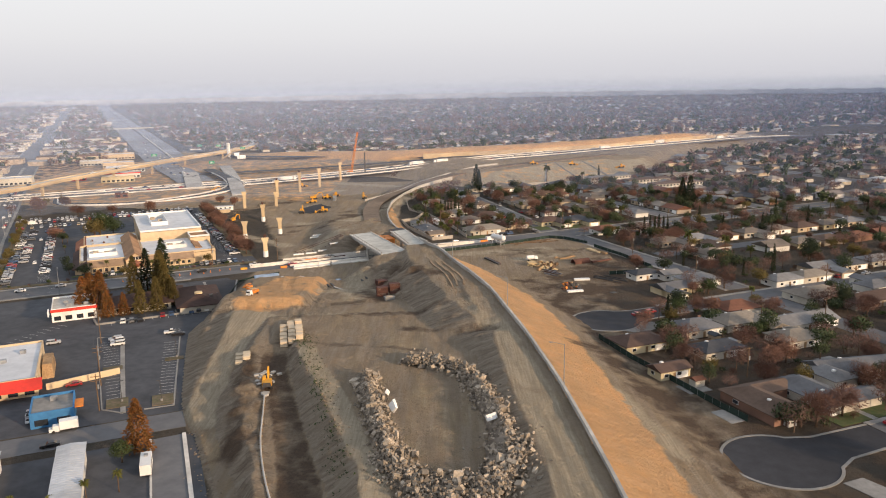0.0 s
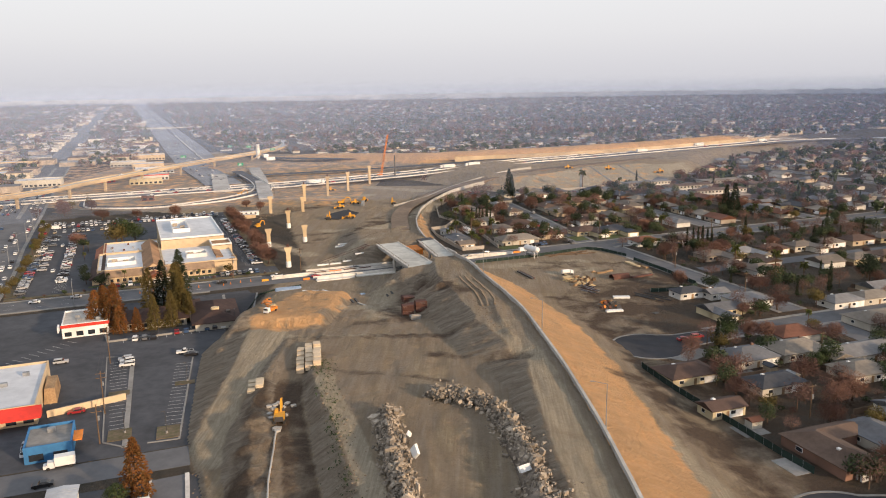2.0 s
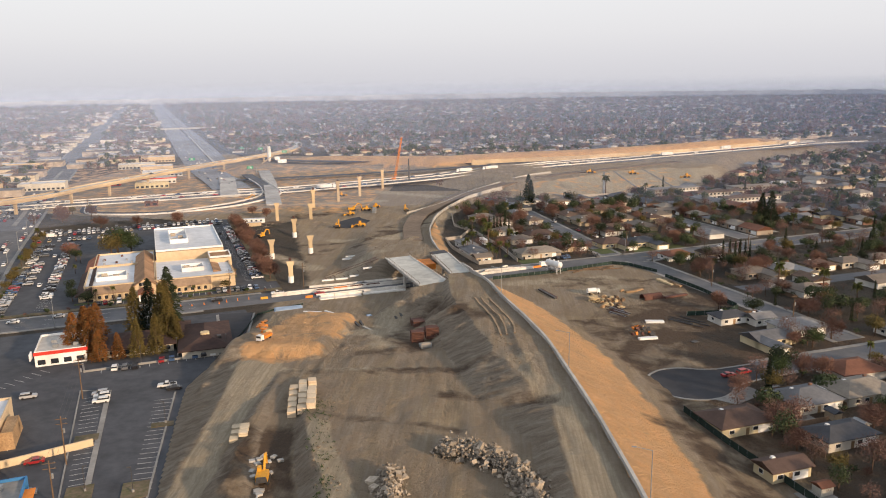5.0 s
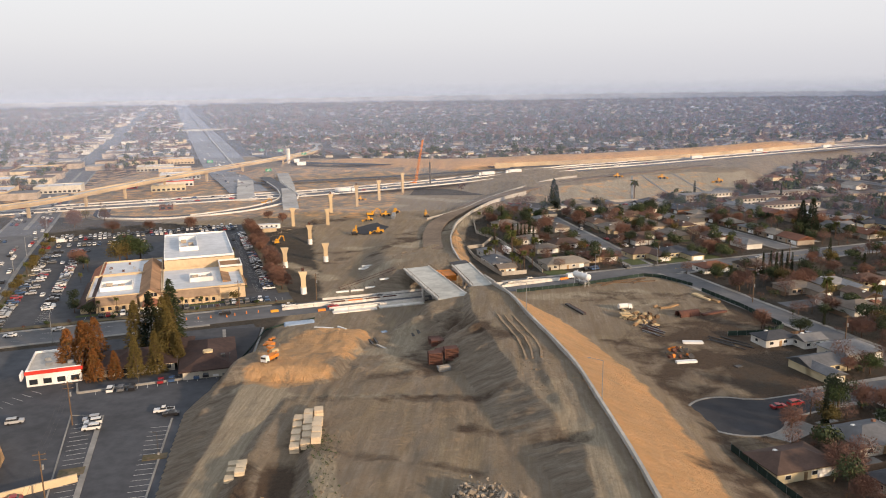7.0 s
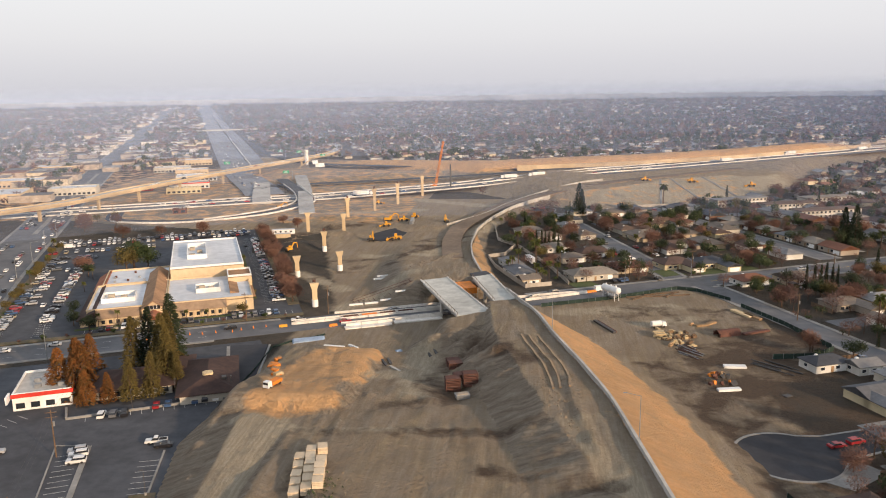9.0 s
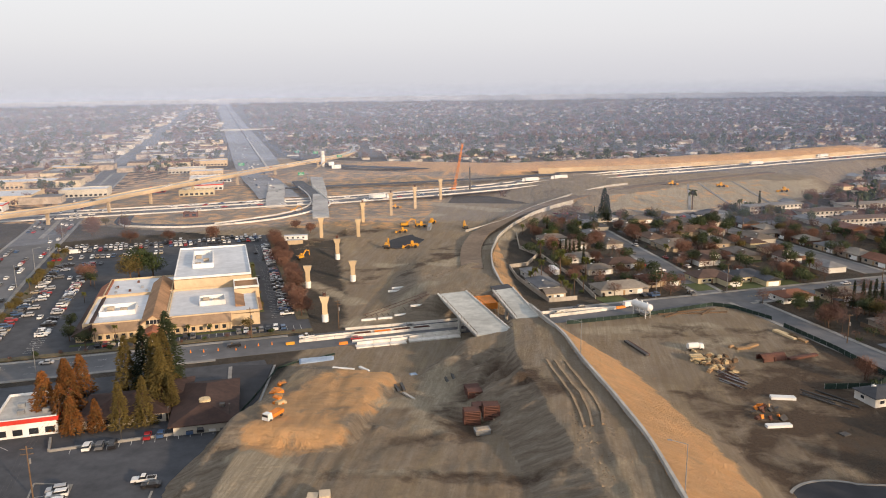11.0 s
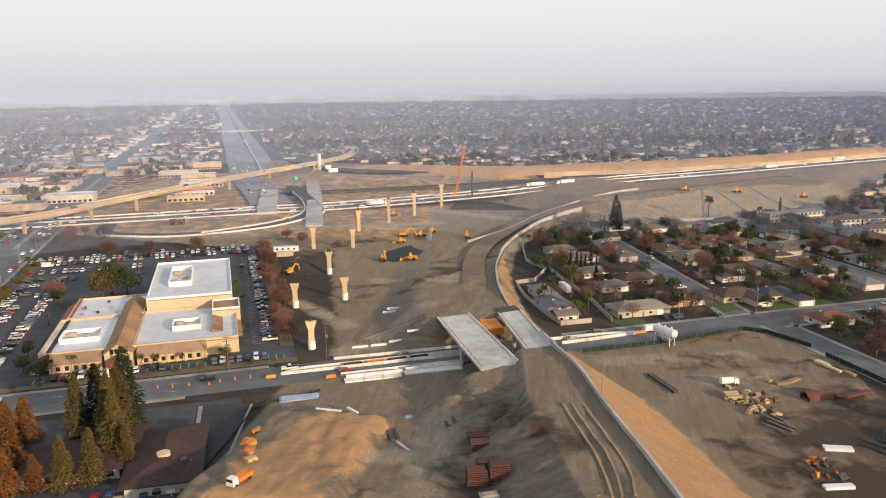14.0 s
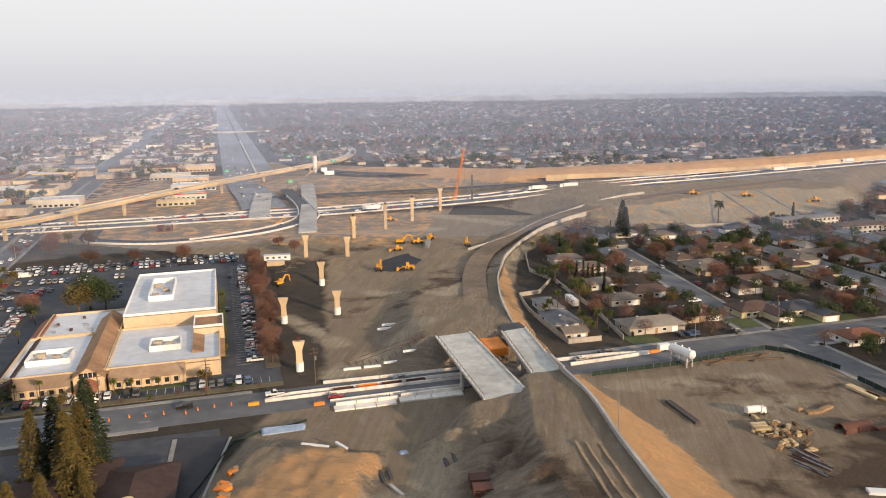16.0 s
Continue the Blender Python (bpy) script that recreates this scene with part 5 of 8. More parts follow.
# ---- houses ----
ROOFS = [surface("shingle_roof_%d" % i, c, [v * .72 for v in c], 1.2, .9, .02, rand=.1) for i, c in enumerate((
    (0.147, 0.152, 0.165), (0.182, 0.156, 0.134), (0.260, 0.230, 0.195), (0.104, 0.069, 0.057), (0.191, 0.087, 0.057), (0.073, 0.078, 0.091), (0.225, 0.225, 0.230), (0.138, 0.095, 0.073)))]
ROOF_WORDS = ("grey", "weathered tan", "pale beige", "dark brown", "reddish tile", "charcoal", "light grey", "brown")
WALLS = [surface("house_wall_%d" % i, c, [v * .85 for v in c], 2.0, .9, rand=.08) for i, c in enumerate((
    (0.50, 0.465, 0.40), (0.44, 0.36, 0.26), (0.62, 0.61, 0.58), (0.34, 0.29, 0.24), (0.20, 0.115, 0.085), (0.52, 0.45, 0.30)))]
WALL_WORDS = ("cream", "tan", "white", "taupe", "brick-brown", "yellowish")


def roof_solid(L, W, z, pitch, hip, over=.6, thick=.22):
    """Gable (hip = 0) or hipped roof with eaves over a body L x W; ridge along x."""
    a, b = L / 2 + over, W / 2 + over
    h = b * pitch
    r = a - (b if hip else 0)
    s = Solid()
    top = [(-a, -b, z), (a, -b, z), (a, b, z), (-a, b, z), (-r, 0, z + h), (r, 0, z + h)]
    low = [(x, y, q - thick) for x, y, q in top]
    s.add(top + low, [(0, 1, 5, 4), (2, 3, 4, 5), (1, 2, 5), (3, 0, 4), (6, 10, 11, 7), (8, 11, 10, 9), (7, 11, 8), (9, 10, 6), (0, 6, 7, 1), (1, 7, 8, 2), (2, 8, 9, 3), (3, 9, 6, 0)])
    return s


def house(x, y, turn, L, W, roof, wall, wing=0, hip=1, chimney=False, tall=2.7, pitch=.36, garage=1, near=True):
    t = thing("house", "single-storey %s house with a %s %s roof" % (WALL_WORDS[wall], ROOF_WORDS[roof], "hipped" if hip else "gabled"), "house", "houses", pose(x, y, 0.0, 0, 0, turn))
    wm, rm = WALLS[wall], ROOFS[roof]
    b = Solid().box(0, 0, -.3, L, W, tall + .3)
    if not hip:
        for sx in (-1, 1):
            b.add([(sx * L / 2, -W / 2, tall), (sx * L / 2, W / 2, tall), (sx * L / 2, 0, tall + (W / 2) * pitch), (sx * (L / 2 - .15), -W / 2, tall), (sx * (L / 2 - .15), W / 2, tall), (sx * (L / 2 - .15), 0, tall + (W / 2) * pitch)],
                  [(0, 1, 2), (5, 4, 3), (0, 2, 5, 3), (1, 4, 5, 2)])
    part("wall", b, wm, t)
    part("roof", roof_solid(L, W, tall + .23, pitch, hip), rm, t)
    if wing:
        wl_, ww = W * .55 + 2.5, W * .62
        px = wing * (L / 2 - ww / 2)
        part("wing_wall", Solid().box(px, -W / 2 - wl_ / 2 + 1, -.3, ww, wl_ + 2, tall + .28), wm, t)
        r2 = roof_solid(wl_ + 4, ww, tall + .2, pitch, 0)
        r2.v = [(px - q, -W / 2 - wl_ / 2 + 2 + p, z) if True else 0 for p, q, z in r2.v]
        r2.f = [f for f in r2.f]
        part("wing_roof", r2, rm, t)
    front = -W / 2 - .04
    if garage:
        gx = wing * (L / 2 - W * .31) if wing else L / 2 - 3.2
        gy = (-W / 2 - (W * .55 + 2.5) - .04) if wing else front
        part("garage_door", Solid().box(gx, gy, 0, 4.6 if not wing else W * .45, .08, 2.15), WHITE, t, "pale garage door")
    part("door", Solid().box(-wing * L * .05 - .4, front, 0, 1.0, .08, 2.05), TIMBER, t)
    for k, wx in enumerate((-.32, .12 if not wing else -.15 * wing)):
        w = part("window", Solid().box(wx * L, front, .95, 1.7, .1, 1.15), WHITE if near else GLASS, t)
        if near:
            part("pane", Solid().box(wx * L, front - .06, 1.03, 1.5, .03, .98), GLASS, w)
    if near:
        for sx in (-1, 1):
            w = part("window", Solid().box(sx * (L / 2 + .04), W * .1, .95, .1, 1.5, 1.15), WHITE, t)
            part("pane", Solid().box(sx * (L / 2 + .1), W * .1, 1.03, .03, 1.3, .98), GLASS, w)
        w = part("window", Solid().box(L * .2, W / 2 + .04, .95, 2.2, .1, 1.15), WHITE, t)
        part("pane", Solid().box(L * .2, W / 2 + .1, 1.03, 2.0, .03, .98), GLASS, w)
    if chimney:
        part("chimney", Solid().box(L * .22, W * .16, tall, .9, .7, 2.6), WALLS[4], t)
    if near or chimney:
        part("roof_vent", Solid().box(-L * .2, W * .14, tall + W * .2 * pitch, 1.1, 1.1, 1.3, top=.8), WHITE, t, "white rooftop cooler")
    return t


# ---- poles and lamps ----
def utility_pole(x, y, height, turn, z=0.0, arms=2):
    def make():
        t = thing("utility_pole", "tall wooden utility pole with cross arms", "utility pole", "utility poles")
        part("shaft", Solid().tube((0, 0, -.5), (0, 0, height), .2, .13, 8), POLE_WOOD, t)
        for i in range(arms):
            part("cross_arm", Solid().box(0, 0, height - .8 - 1.3 * i, 2.8, .14, .16), POLE_WOOD, t)
            for q in (1.1,):
                part("insulator", Solid().tube((q, 0, height - .64 - 1.3 * i), (q, 0, height - .4 - 1.3 * i), .07, .04, 6), GREY_STEEL, t)
        part("transformer", Solid().tube((.4, 0, height - 4.4), (.4, 0, height - 3.2), .28, n=8), GREY_STEEL, t)
        return t
    return place(("pole", height, arms), make, pose(x, y, z, 0, 0, turn))


def street_lamp(x, y, turn, height=11.0, z=0.0, arm=3.2):
    def make():
        t = thing("street_lamp", "tall pale steel street lamp with one arm", "street lamp", "street lamps")
        part("pole", Solid().tube((0, 0, -.3), (0, 0, height), .13, .09, 8), GREY_STEEL, t)
        part("base", Solid().tube((0, 0, -.3), (0, 0, .5), .28, n=8), KERB, t)
        part("arm", Solid().tube((0, 0, height - .05), (arm, 0, height + .55), .07, .05, 6), GREY_STEEL, t)
        part("head", Solid().box(arm + .3, 0, height + .48, .9, .32, .16), GREY_STEEL, t)
        return t
    return place(("lamp", height), make, pose(x, y, z, 0, 0, turn))


def lot_lamp(x, y, turn):
    def make():
        t = thing("car_park_lamp", "slim dark car park lamp on a concrete foot", "lamp post", "car park lamps")
        part("foot", Solid().tube((0, 0, -.2), (0, 0, .8), .3, n=8), KERB, t)
        part("pole", Solid().tube((0, 0, .8), (0, 0, 6.5), .09, .07, 6), STEEL, t)
        part("head", Solid().box(.45, 0, 6.4, .9, .4, .14), STEEL, t)
        return t
    return place(("lot_lamp",), make, pose(x, y, .05, 0, 0, turn))

# ---- the western shops and car parks ----
MT = math.degrees(MAIN_TURN)
CM, SM = math.cos(MAIN_TURN), math.sin(MAIN_TURN)


def pad(name, outline, label, material=None, top=0.045):
    structure(name, Solid().prism(outline, -0.25, top), material or ASPHALT, label, "car park")


def rest(u, v):
    """The restaurant's own metres to the world."""
    return (-178 + u * CM - v * SM, 366 + u * SM + v * CM)


pad("car_park_1", [rest(*p) for p in ((-38, -10), (84, -10), (84, 196), (-52, 196))], "asphalt car park round the white-roofed restaurant")
pad("car_park_2", [(-72, 203.5), (-83, 236), (-93, 268), (-91, 303), (-97, 345), (-103, 356), (-218, 303.5), (-330, 253), (-330, 97)], "worn grey asphalt car park with painted stalls")
pad("yard", [(-66, 188), (-52, 152), (-36, 108), (-300, -10), (-340, 78)], "dark asphalt yard beside the metal sheds")

# strips of planting round the car parks
def strip(name, pts, wide, label, material=None, top=0.2):
    structure(name, Solid().ribbon(pts, wide / 2, wide / 2, -0.1, top), material or PLANTING, label, "planting")


PLANTING = surface("bark_mulch_and_dry_grass", (0.16, 0.12, 0.085), (0.085, 0.085, 0.04), 1.2, .95, .05, world_space=True)
strip("verge", [rest(-38, -11.5), rest(84, -11.5)], 3.4, "dry mulch verge with bushes along the street")
strip("verge", [rest(82, 4), rest(82, 190)], 5.0, "dry verge under a row of bare trees")
strip("verge", [rest(-36, -8), rest(-36, 190)], 5.0, "planted verge between the avenue and the car park")
strip("verge", [rest(66, 20), rest(66, 118)], 3.0, "planted strip beside the restaurant wall", LAWN)
strip("verge", [rest(-4, -3), rest(64, -3)], 2.2, "planted strip below the restaurant front", LAWN)


def restaurant():
    t = thing("restaurant", "large tan stucco restaurant with white flat roofs and brown gables", "restaurant building", m=pose(-178, 366, 0, 0, 0, MT))

    def block(x0, x1, y0, y1, h, name, roof_mat=ROOF_WHITE, wall=STUCCO):
        part(name + "_wall", Solid().box((x0 + x1) / 2, (y0 + y1) / 2, -.3, x1 - x0, y1 - y0, h - .3), wall, t)
        part(name + "_roof", Solid().box((x0 + x1) / 2, (y0 + y1) / 2, h - .296, x1 - x0 - .8, y1 - y0 - .8, .15), roof_mat, t)
        for a, b, c, d in ((x0, x1, y0, y0), (x0, x1, y1, y1), (x0, x0, y0, y1), (x1, x1, y0, y1)):
            if c == d:
                part("parapet", Solid().box((a + b) / 2, c + (.2 if c == y0 else -.2), h - .296, b - a, .4, .95), WHITE if h > 8 else STUCCO, t)
            else:
                part("parapet", Solid().box(a + (.2 if a == x0 else -.2), (c + d) / 2, h - .296, .4, d - c - .82, .95), WHITE if h > 8 else STUCCO, t)

    block(0, 30, 3, 44, 5.6, "west_hall")
    block(30.2, 65, 3, 45.8, 5.6, "east_hall")
    block(2, 30, 44.2, 74, 5.8, "rear_hall")
    block(31, 64, 46, 112, 10.8, "main_hall")
    block(56, 66.5, 32, 45.9, 8.2, "service_hall", ROOF_TAN)
    # the brown gable through the middle
    g = Solid()
    for a, b in ((20.6, 25.5), (30.4, 25.5)):
        g.add([(a, -2, 5.4), (b, -2, 8.9), (b, 64, 8.9), (a, 64, 5.4), (a, -2, 5.1), (b, -2, 8.6), (b, 64, 8.6), (a, 64, 5.1)], [(0, 1, 2, 3), (7, 6, 5, 4), (0, 4, 5, 1), (1, 5, 6, 2), (2, 6, 7, 3), (3, 7, 4, 0)])
    part("gable_roof", g, ROOF_TAN, t, "tan-brown tiled gable roof")
    part("gable_wall", Solid().add([(21, -1.2, -.3), (30, -1.2, -.3), (30, -1.2, 5.3), (25.5, -1.2, 8.5), (21, -1.2, 5.3), (21, 3, -.3), (30, 3, -.3), (30, 3, 5.3), (25.5, 3, 8.5), (21, 3, 5.3)],
                                   [(0, 1, 2, 3, 4), (9, 8, 7, 6, 5), (0, 5, 6, 1), (1, 6, 7, 2), (2, 7, 8, 3), (3, 8, 9, 4), (4, 9, 5, 0)]), STUCCO, t)
    w = part("gable_window", Solid().box(25.5, -1.3, 5.2, 5.2, .12, 1.6), GLASS, t, "dark glazed gable")
    for q in (-1.3, 0, 1.3):
        part("mullion", Solid().box(25.5 + q, -1.4, 5.2, .12, .06, 1.6), WHITE, w)
    p = roof_solid(8, 6, 3.6, .5, 0, .3)
    p.v = [(25.5 - y, -6 + x, z) for x, y, z in p.v]
    part("porch_roof", p, ROOF_TERRA, t, "red-brown tiled porch")
    for sx in (-2.6, 2.6):
        part("porch_column", Solid().box(25.5 + sx, -9.2, -.2, .6, .6, 3.7), WHITE, t)
    # sloping brown eaves along the sides
    def lean(x0, x1, y0, y1, z0, z1, mat, name):
        part(name, Solid().add([(x0, y0, z0), (x1, y0, z1), (x1, y1, z1), (x0, y1, z0), (x0, y0, z0 - .3), (x1, y0, z0 - .3), (x1, y1, z0 - .3), (x0, y1, z0 - .3)],
                               [(0, 1, 2, 3), (7, 6, 5, 4), (0, 4, 5, 1), (1, 5, 6, 2), (2, 6, 7, 3), (3, 7, 4, 0)]), mat, t)
    lean(-3.5, 3.4, -1, 44, 3.1, 6.2, ROOF_BROWN, "side_roof")
    lean(-2.5, 3.2, 46, 74, 3.2, 6.6, ROOF_TERRA, "side_roof")
    lean(66.6, 56, 12, 31, 3.4, 6.6, ROOF_TAN, "side_roof")
    part("side_wall", Solid().box(-1.0, 22, -.3, 2.8, 43, 3.2), STUCCO, t)
    for x0, x1 in ((3.6, 20), (31, 54)):
        part("front_roof", Solid().add([(x0, -1, 3.3), (x1, -1, 3.3), (x1, 2.9, 5.8), (x0, 2.9, 5.8), (x0, -1, 3.0), (x1, -1, 3.0), (x1, 2.9, 3.0), (x0, 2.9, 3.0)], [(0, 1, 2, 3), (7, 6, 5, 4), (0, 4, 5, 1), (1, 5, 6, 2), (2, 6, 7, 3), (3, 7, 4, 0)]), surface("brown_stucco", (.33, .23, .15), (.26, .18, .12), 2, .9, world_space=True), t)
        n = int((x1 - x0) / 2.6)
        for i in range(n):
            part("pilaster", Solid().box(x0 + (i + .5) * (x1 - x0) / n, -.6, -.2, .55, .5, 3.2), STUCCO, t)
        part("front_wall", Solid().box((x0 + x1) / 2, 1.2, -.3, x1 - x0, 3.2, 3.3), STUCCO, t)
        for i in range(n - 1):
            part("window", Solid().box(x0 + (i + 1) * (x1 - x0) / n, -.44, .8, 1.3, .1, 1.5), GLASS, t)
    # roof plant in white-walled wells
    for cx, cy, wx, wy, z, h in ((11, 20, 13, 11, 5.45, 1.9), (47, 22, 10, 9, 5.45, 2.0), (43, 80, 9, 30, 10.65, 2.2)):
        well = part("plant_screen", Solid().box(cx, cy - wy / 2, z, wx, .4, h).box(cx, cy + wy / 2, z, wx, .4, h).box(cx - wx / 2, cy, z, .4, wy - .5, h).box(cx + wx / 2, cy, z, .4, wy - .5, h), WHITE, t)
        for i in range(3):
            part("air_unit", Solid().box(cx - wx * .25 + (i % 2) * wx * .4, cy - wy * .3 + i * wy * .28, z, 2.6, 2.0, 1.5), surface("galvanised_unit_%d_%d" % (cx, i), (.42, .36, .28), (.30, .26, .21), .8, .7), well)
    for i in range(7):
        part("roof_vent", Solid().box(rng.uniform(5, 27), rng.uniform(48, 71), 5.6, 1.0, 1.2, .9), RUST if i % 3 == 0 else GREY_STEEL, t)
    return t


restaurant()


def flat_shop(name, label, cx, cy, L, W, h, turn, wall, roof, band=None, band_h=.9, vents=3):
    t = thing(name, label, "building", m=pose(cx, cy, 0, 0, 0, turn))
    part("wall", Solid().box(0, 0, -.3, L, W, h + .3), wall, t)
    part("roof", Solid().box(0, 0, h + .004, L - .7, W - .7, .12), roof, t)
    for sx, sy, bx, by in ((0, -1, L, .36), (0, 1, L, .36), (-1, 0, .36, W - .74), (1, 0, .36, W - .74)):
        part("parapet", Solid().box(sx * (L / 2 - .18), sy * (W / 2 - .18), h + .004, bx, by, .8), wall, t)
    if band:
        part("band", Solid().box(0, -W / 2 - .25, h - band_h + .6, L + .5, .44, band_h), band, t)
        part("band", Solid().box(L / 2 + .25, 0, h - band_h + .6, .44, W + .9, band_h), band, t)
    n = max(2, int(L / 4))
    for i in range(n):
        part("window", Solid().box(-L / 2 + (i + .5) * L / n, -W / 2 - .04, .7, L / n * .6, .1, 1.7), GLASS, t)
    r = random.Random(int(abs(cx * 7 + cy)))
    for i in range(vents):
        part("air_unit", Solid().box(r.uniform(-.35, .35) * L, r.uniform(-.3, .3) * W, h + .125, 1.8, 1.4, 1.1), GREY_STEEL, t)
    return t


# burger bar with a red band
t = flat_shop("burger_bar", "white burger bar with a red roof band", -150, 300, 16, 20, 4.6, MT, WHITE, CONCRETE, RED, 1.1, 4)
part("annexe", Solid().box(10.5, -7, -.2, 8, 4.5, 2.2), BLOCKWALL, t)
part("sign_board", Solid().box(-9, -10.6, 3.2, .5, 4.2, 2.2), WHITE, t, "red and white sign board")
# brown-roofed restaurant and office among the conifers
def brown_roofed(cx, cy, L, W, turn, label, disc=False, hip=1):
    t = thing("brown_roofed_building", label, "building", m=pose(cx, cy, 0, 0, 0, turn))
    part("wall", Solid().box(0, 0, -.3, L, W, 3.3), WALLS[0], t)
    part("roof", roof_solid(L, W, 3.2, .3, hip, 1.3, .3), ROOF_BROWN, t, "dark brown shingle roof")
    for i in range(5):
        part("window", Solid().box(-L * .4 + i * L * .2, -W / 2 - .05, .8, L * .1, .1, 1.5), GLASS, t)
    if disc:
        part("round_sign", Solid().tube((-L * .2, 0, 5.4), (-L * .2, 0, 6.35), 1.6, n=16), PALE_TIMBER, t, "round pale timber roof sign")
        part("roof_vent", Solid().box(-L * .28, -W * .3, 4.2, 1.6, 1.4, 1.2), STEEL, t)
    return t


brown_roofed(-104, 313, 30, 16, 112, "tan building with a broad dark brown hipped roof and round sign", True)
brown_roofed(-126, 309, 22, 17, 22, "low building with a dark brown roof among conifers")
t = brown_roofed(-120, 321, 14, 12, 112, "low brown-roofed wing behind the conifers")
# red-roofed shop and its neighbour
t = flat_shop("red_roofed_shop", "tan shop with a bright red front roof", -141, 227, 26, 38, 5.0, 24, STUCCO, ROOF_WHITE, None, 1, 5)
part("red_awning", Solid().add([(-14, -23, 3.6), (14.5, -23, 3.6), (14.5, -19, 5.6), (-14, -19, 5.6), (-14, -23, 3.2), (14.5, -23, 3.2), (14.5, -19, 3.2), (-14, -19, 3.2)], [(0, 1, 2, 3), (7, 6, 5, 4), (0, 4, 5, 1), (1, 5, 6, 2), (2, 6, 7, 3), (3, 7, 4, 0)]), RED, t, "bright red sloping roof")
part("timber_frontage", Solid().box(15.0, 2, 0, 3.5, 14, 4.4, top=.8), TIMBER, t, "brown tiled side roof")
wallpts = [(-121, 219), (-104, 232)]
structure("boundary_wall", Solid().ribbon(wallpts, .25, .25, -.2, 2.0), STUCCO, "tan wall between two car parks", "wall")
t = flat_shop("blue_shop", "small shop with a bright blue front and grey roof", -109, 199.5, 11, 13.5, 3.7, 24, BLUE, KERB, None, 1, 1)
part("canopy", Solid().box(6.6, -1, 3.2, 2.2, 6, .3), ORANGE, t)
# metal sheds by the lane
def shed(cx, cy, L, W, h, turn, label):
    t = thing("metal_shed", label, "shed", "metal sheds", pose(cx, cy, 0, 0, 0, turn))
    part("wall", Solid().box(0, 0, -.2, L, W, h + .1), WALLS[2], t)
    part("roof", roof_solid(L, W, h + .2, .1, 0, .4, .2), GREY_ROOF, t, "pale ribbed metal roof")
    rib = Solid()
    for i in range(int(L / 1.2)):
        x = -L / 2 + i * 1.2
        for s in (-1, 1):
            rib.beam((x, 0, h + .26 + (W / 2 + .4) * .1), (x, s * (W / 2 + .35), h + .26), .08, .06)
    part("roof_rib", rib, GREY_ROOF, t)
    part("shed_door", Solid().box(L / 2 + .05, 0, 0, .1, W * .5, 3), GREY_STEEL, t)


GREY_ROOF = surface("pale_metal_roof", (.50, .52, .55), (.40, .42, .45), 2.5, .5, metal=.2, world_space=True)
shed(-84.5, 156.5, 34, 5.8, 4.6, 112, "long low shed with a pale metal roof")
shed(-106, 150, 36, 13, 4.6, 112, "broad shed with a pale metal roof")
pad("roof_deck", [(-76.5, 184), (-69, 187.5), (-51, 140), (-59, 137)], "grey asphalt parking strip with pale kerbs", STREET, .07)
structure("kerb", Solid().ribbon([(-69, 187.5), (-51, 140)], .5, .5, -.2, .35).ribbon([(-76.5, 184), (-59, 137)], .25, .25, -.2, .35), BARRIER, "white kerb along the parking strip", "kerb")

# delivery truck, parked vehicles near the shops
def box_truck(x, y, turn):
    t = thing("box_truck", "white box truck with orange and green stripes", "truck", m=pose(x, y, .06, 0, 0, turn))
    part("box", Solid().box(-.9, 0, .8, 4.6, 2.3, 2.3), WHITE, t)
    part("stripe", Solid().box(-.9, -1.16, 1.6, 4.0, .04, .7), ORANGE, t)
    part("cab", Solid().box(2.3, 0, .45, 1.7, 2.0, 1.5, top=.85), WHITE, t)
    part("bonnet", Solid().box(3.5, 0, .45, 1.0, 1.9, .8), WHITE, t)
    part("windscreen", Solid().box(2.95, 0, 1.3, .5, 1.7, .6, top=.7), GLASS, t)
    for sx in (-2.2, 2.9):
        for sy in (-1, 1):
            part("wheel", Solid().tube((sx, sy * .8, .42), (sx, sy * 1.12, .42), .42, n=10), RUBBER, t)


box_truck(-101.5, 190.5, 205)
for k, c, x, y, a in (("sedan", "black", -101, 181, 204), ("suv", "blue", -112.5, 201.5, 112), ("pickup", "silver", -116, 200, 112), ("sedan", "red", -114, 222, 205), ("sedan", "grey", -107, 207, 205),
                      ("suv", "white", -117.5, 263, 206), ("suv", "white", -116, 259.5, 200), ("suv", "silver", -119, 265, 205), ("pickup", "white", -101, 272, 198), ("sedan", "black", -98, 270, 198),
                      ("suv", "white", -125, 286.5, 110), ("suv", "grey", -122, 287.5, 112), ("suv", "black", -119, 288.5, 112), ("sedan", "red", -112.5, 294.5, 112), ("sedan", "blue", -109.5, 296, 112),
                      ("sedan", "blue", -102.5, 299, 112), ("suv", "black", -100, 300.5, 112), ("sedan", "white", -97.2, 301.8, 112), ("sedan", "grey", -94.5, 303, 112), ("pickup", "white", -112, 196, 24),
                      ("sedan", "white", -129, 213, 20), ("suv", "silver", -140, 262, 24)):
    park(k, c, x, y, a)
# painted stalls
k = Solid()
def stall_row(a, b, depth, n, side=1):
    a, b = Vector(a), Vector(b)
    d = (b - a).normalized()
    q = Vector((-d.y, d.x)) * side * depth
    for i in range(n + 1):
        p = a.lerp(b, i / n)
        k.ribbon([(p.x, p.y), (p.x + q.x, p.y + q.y)], .07, .07, .04, .052)


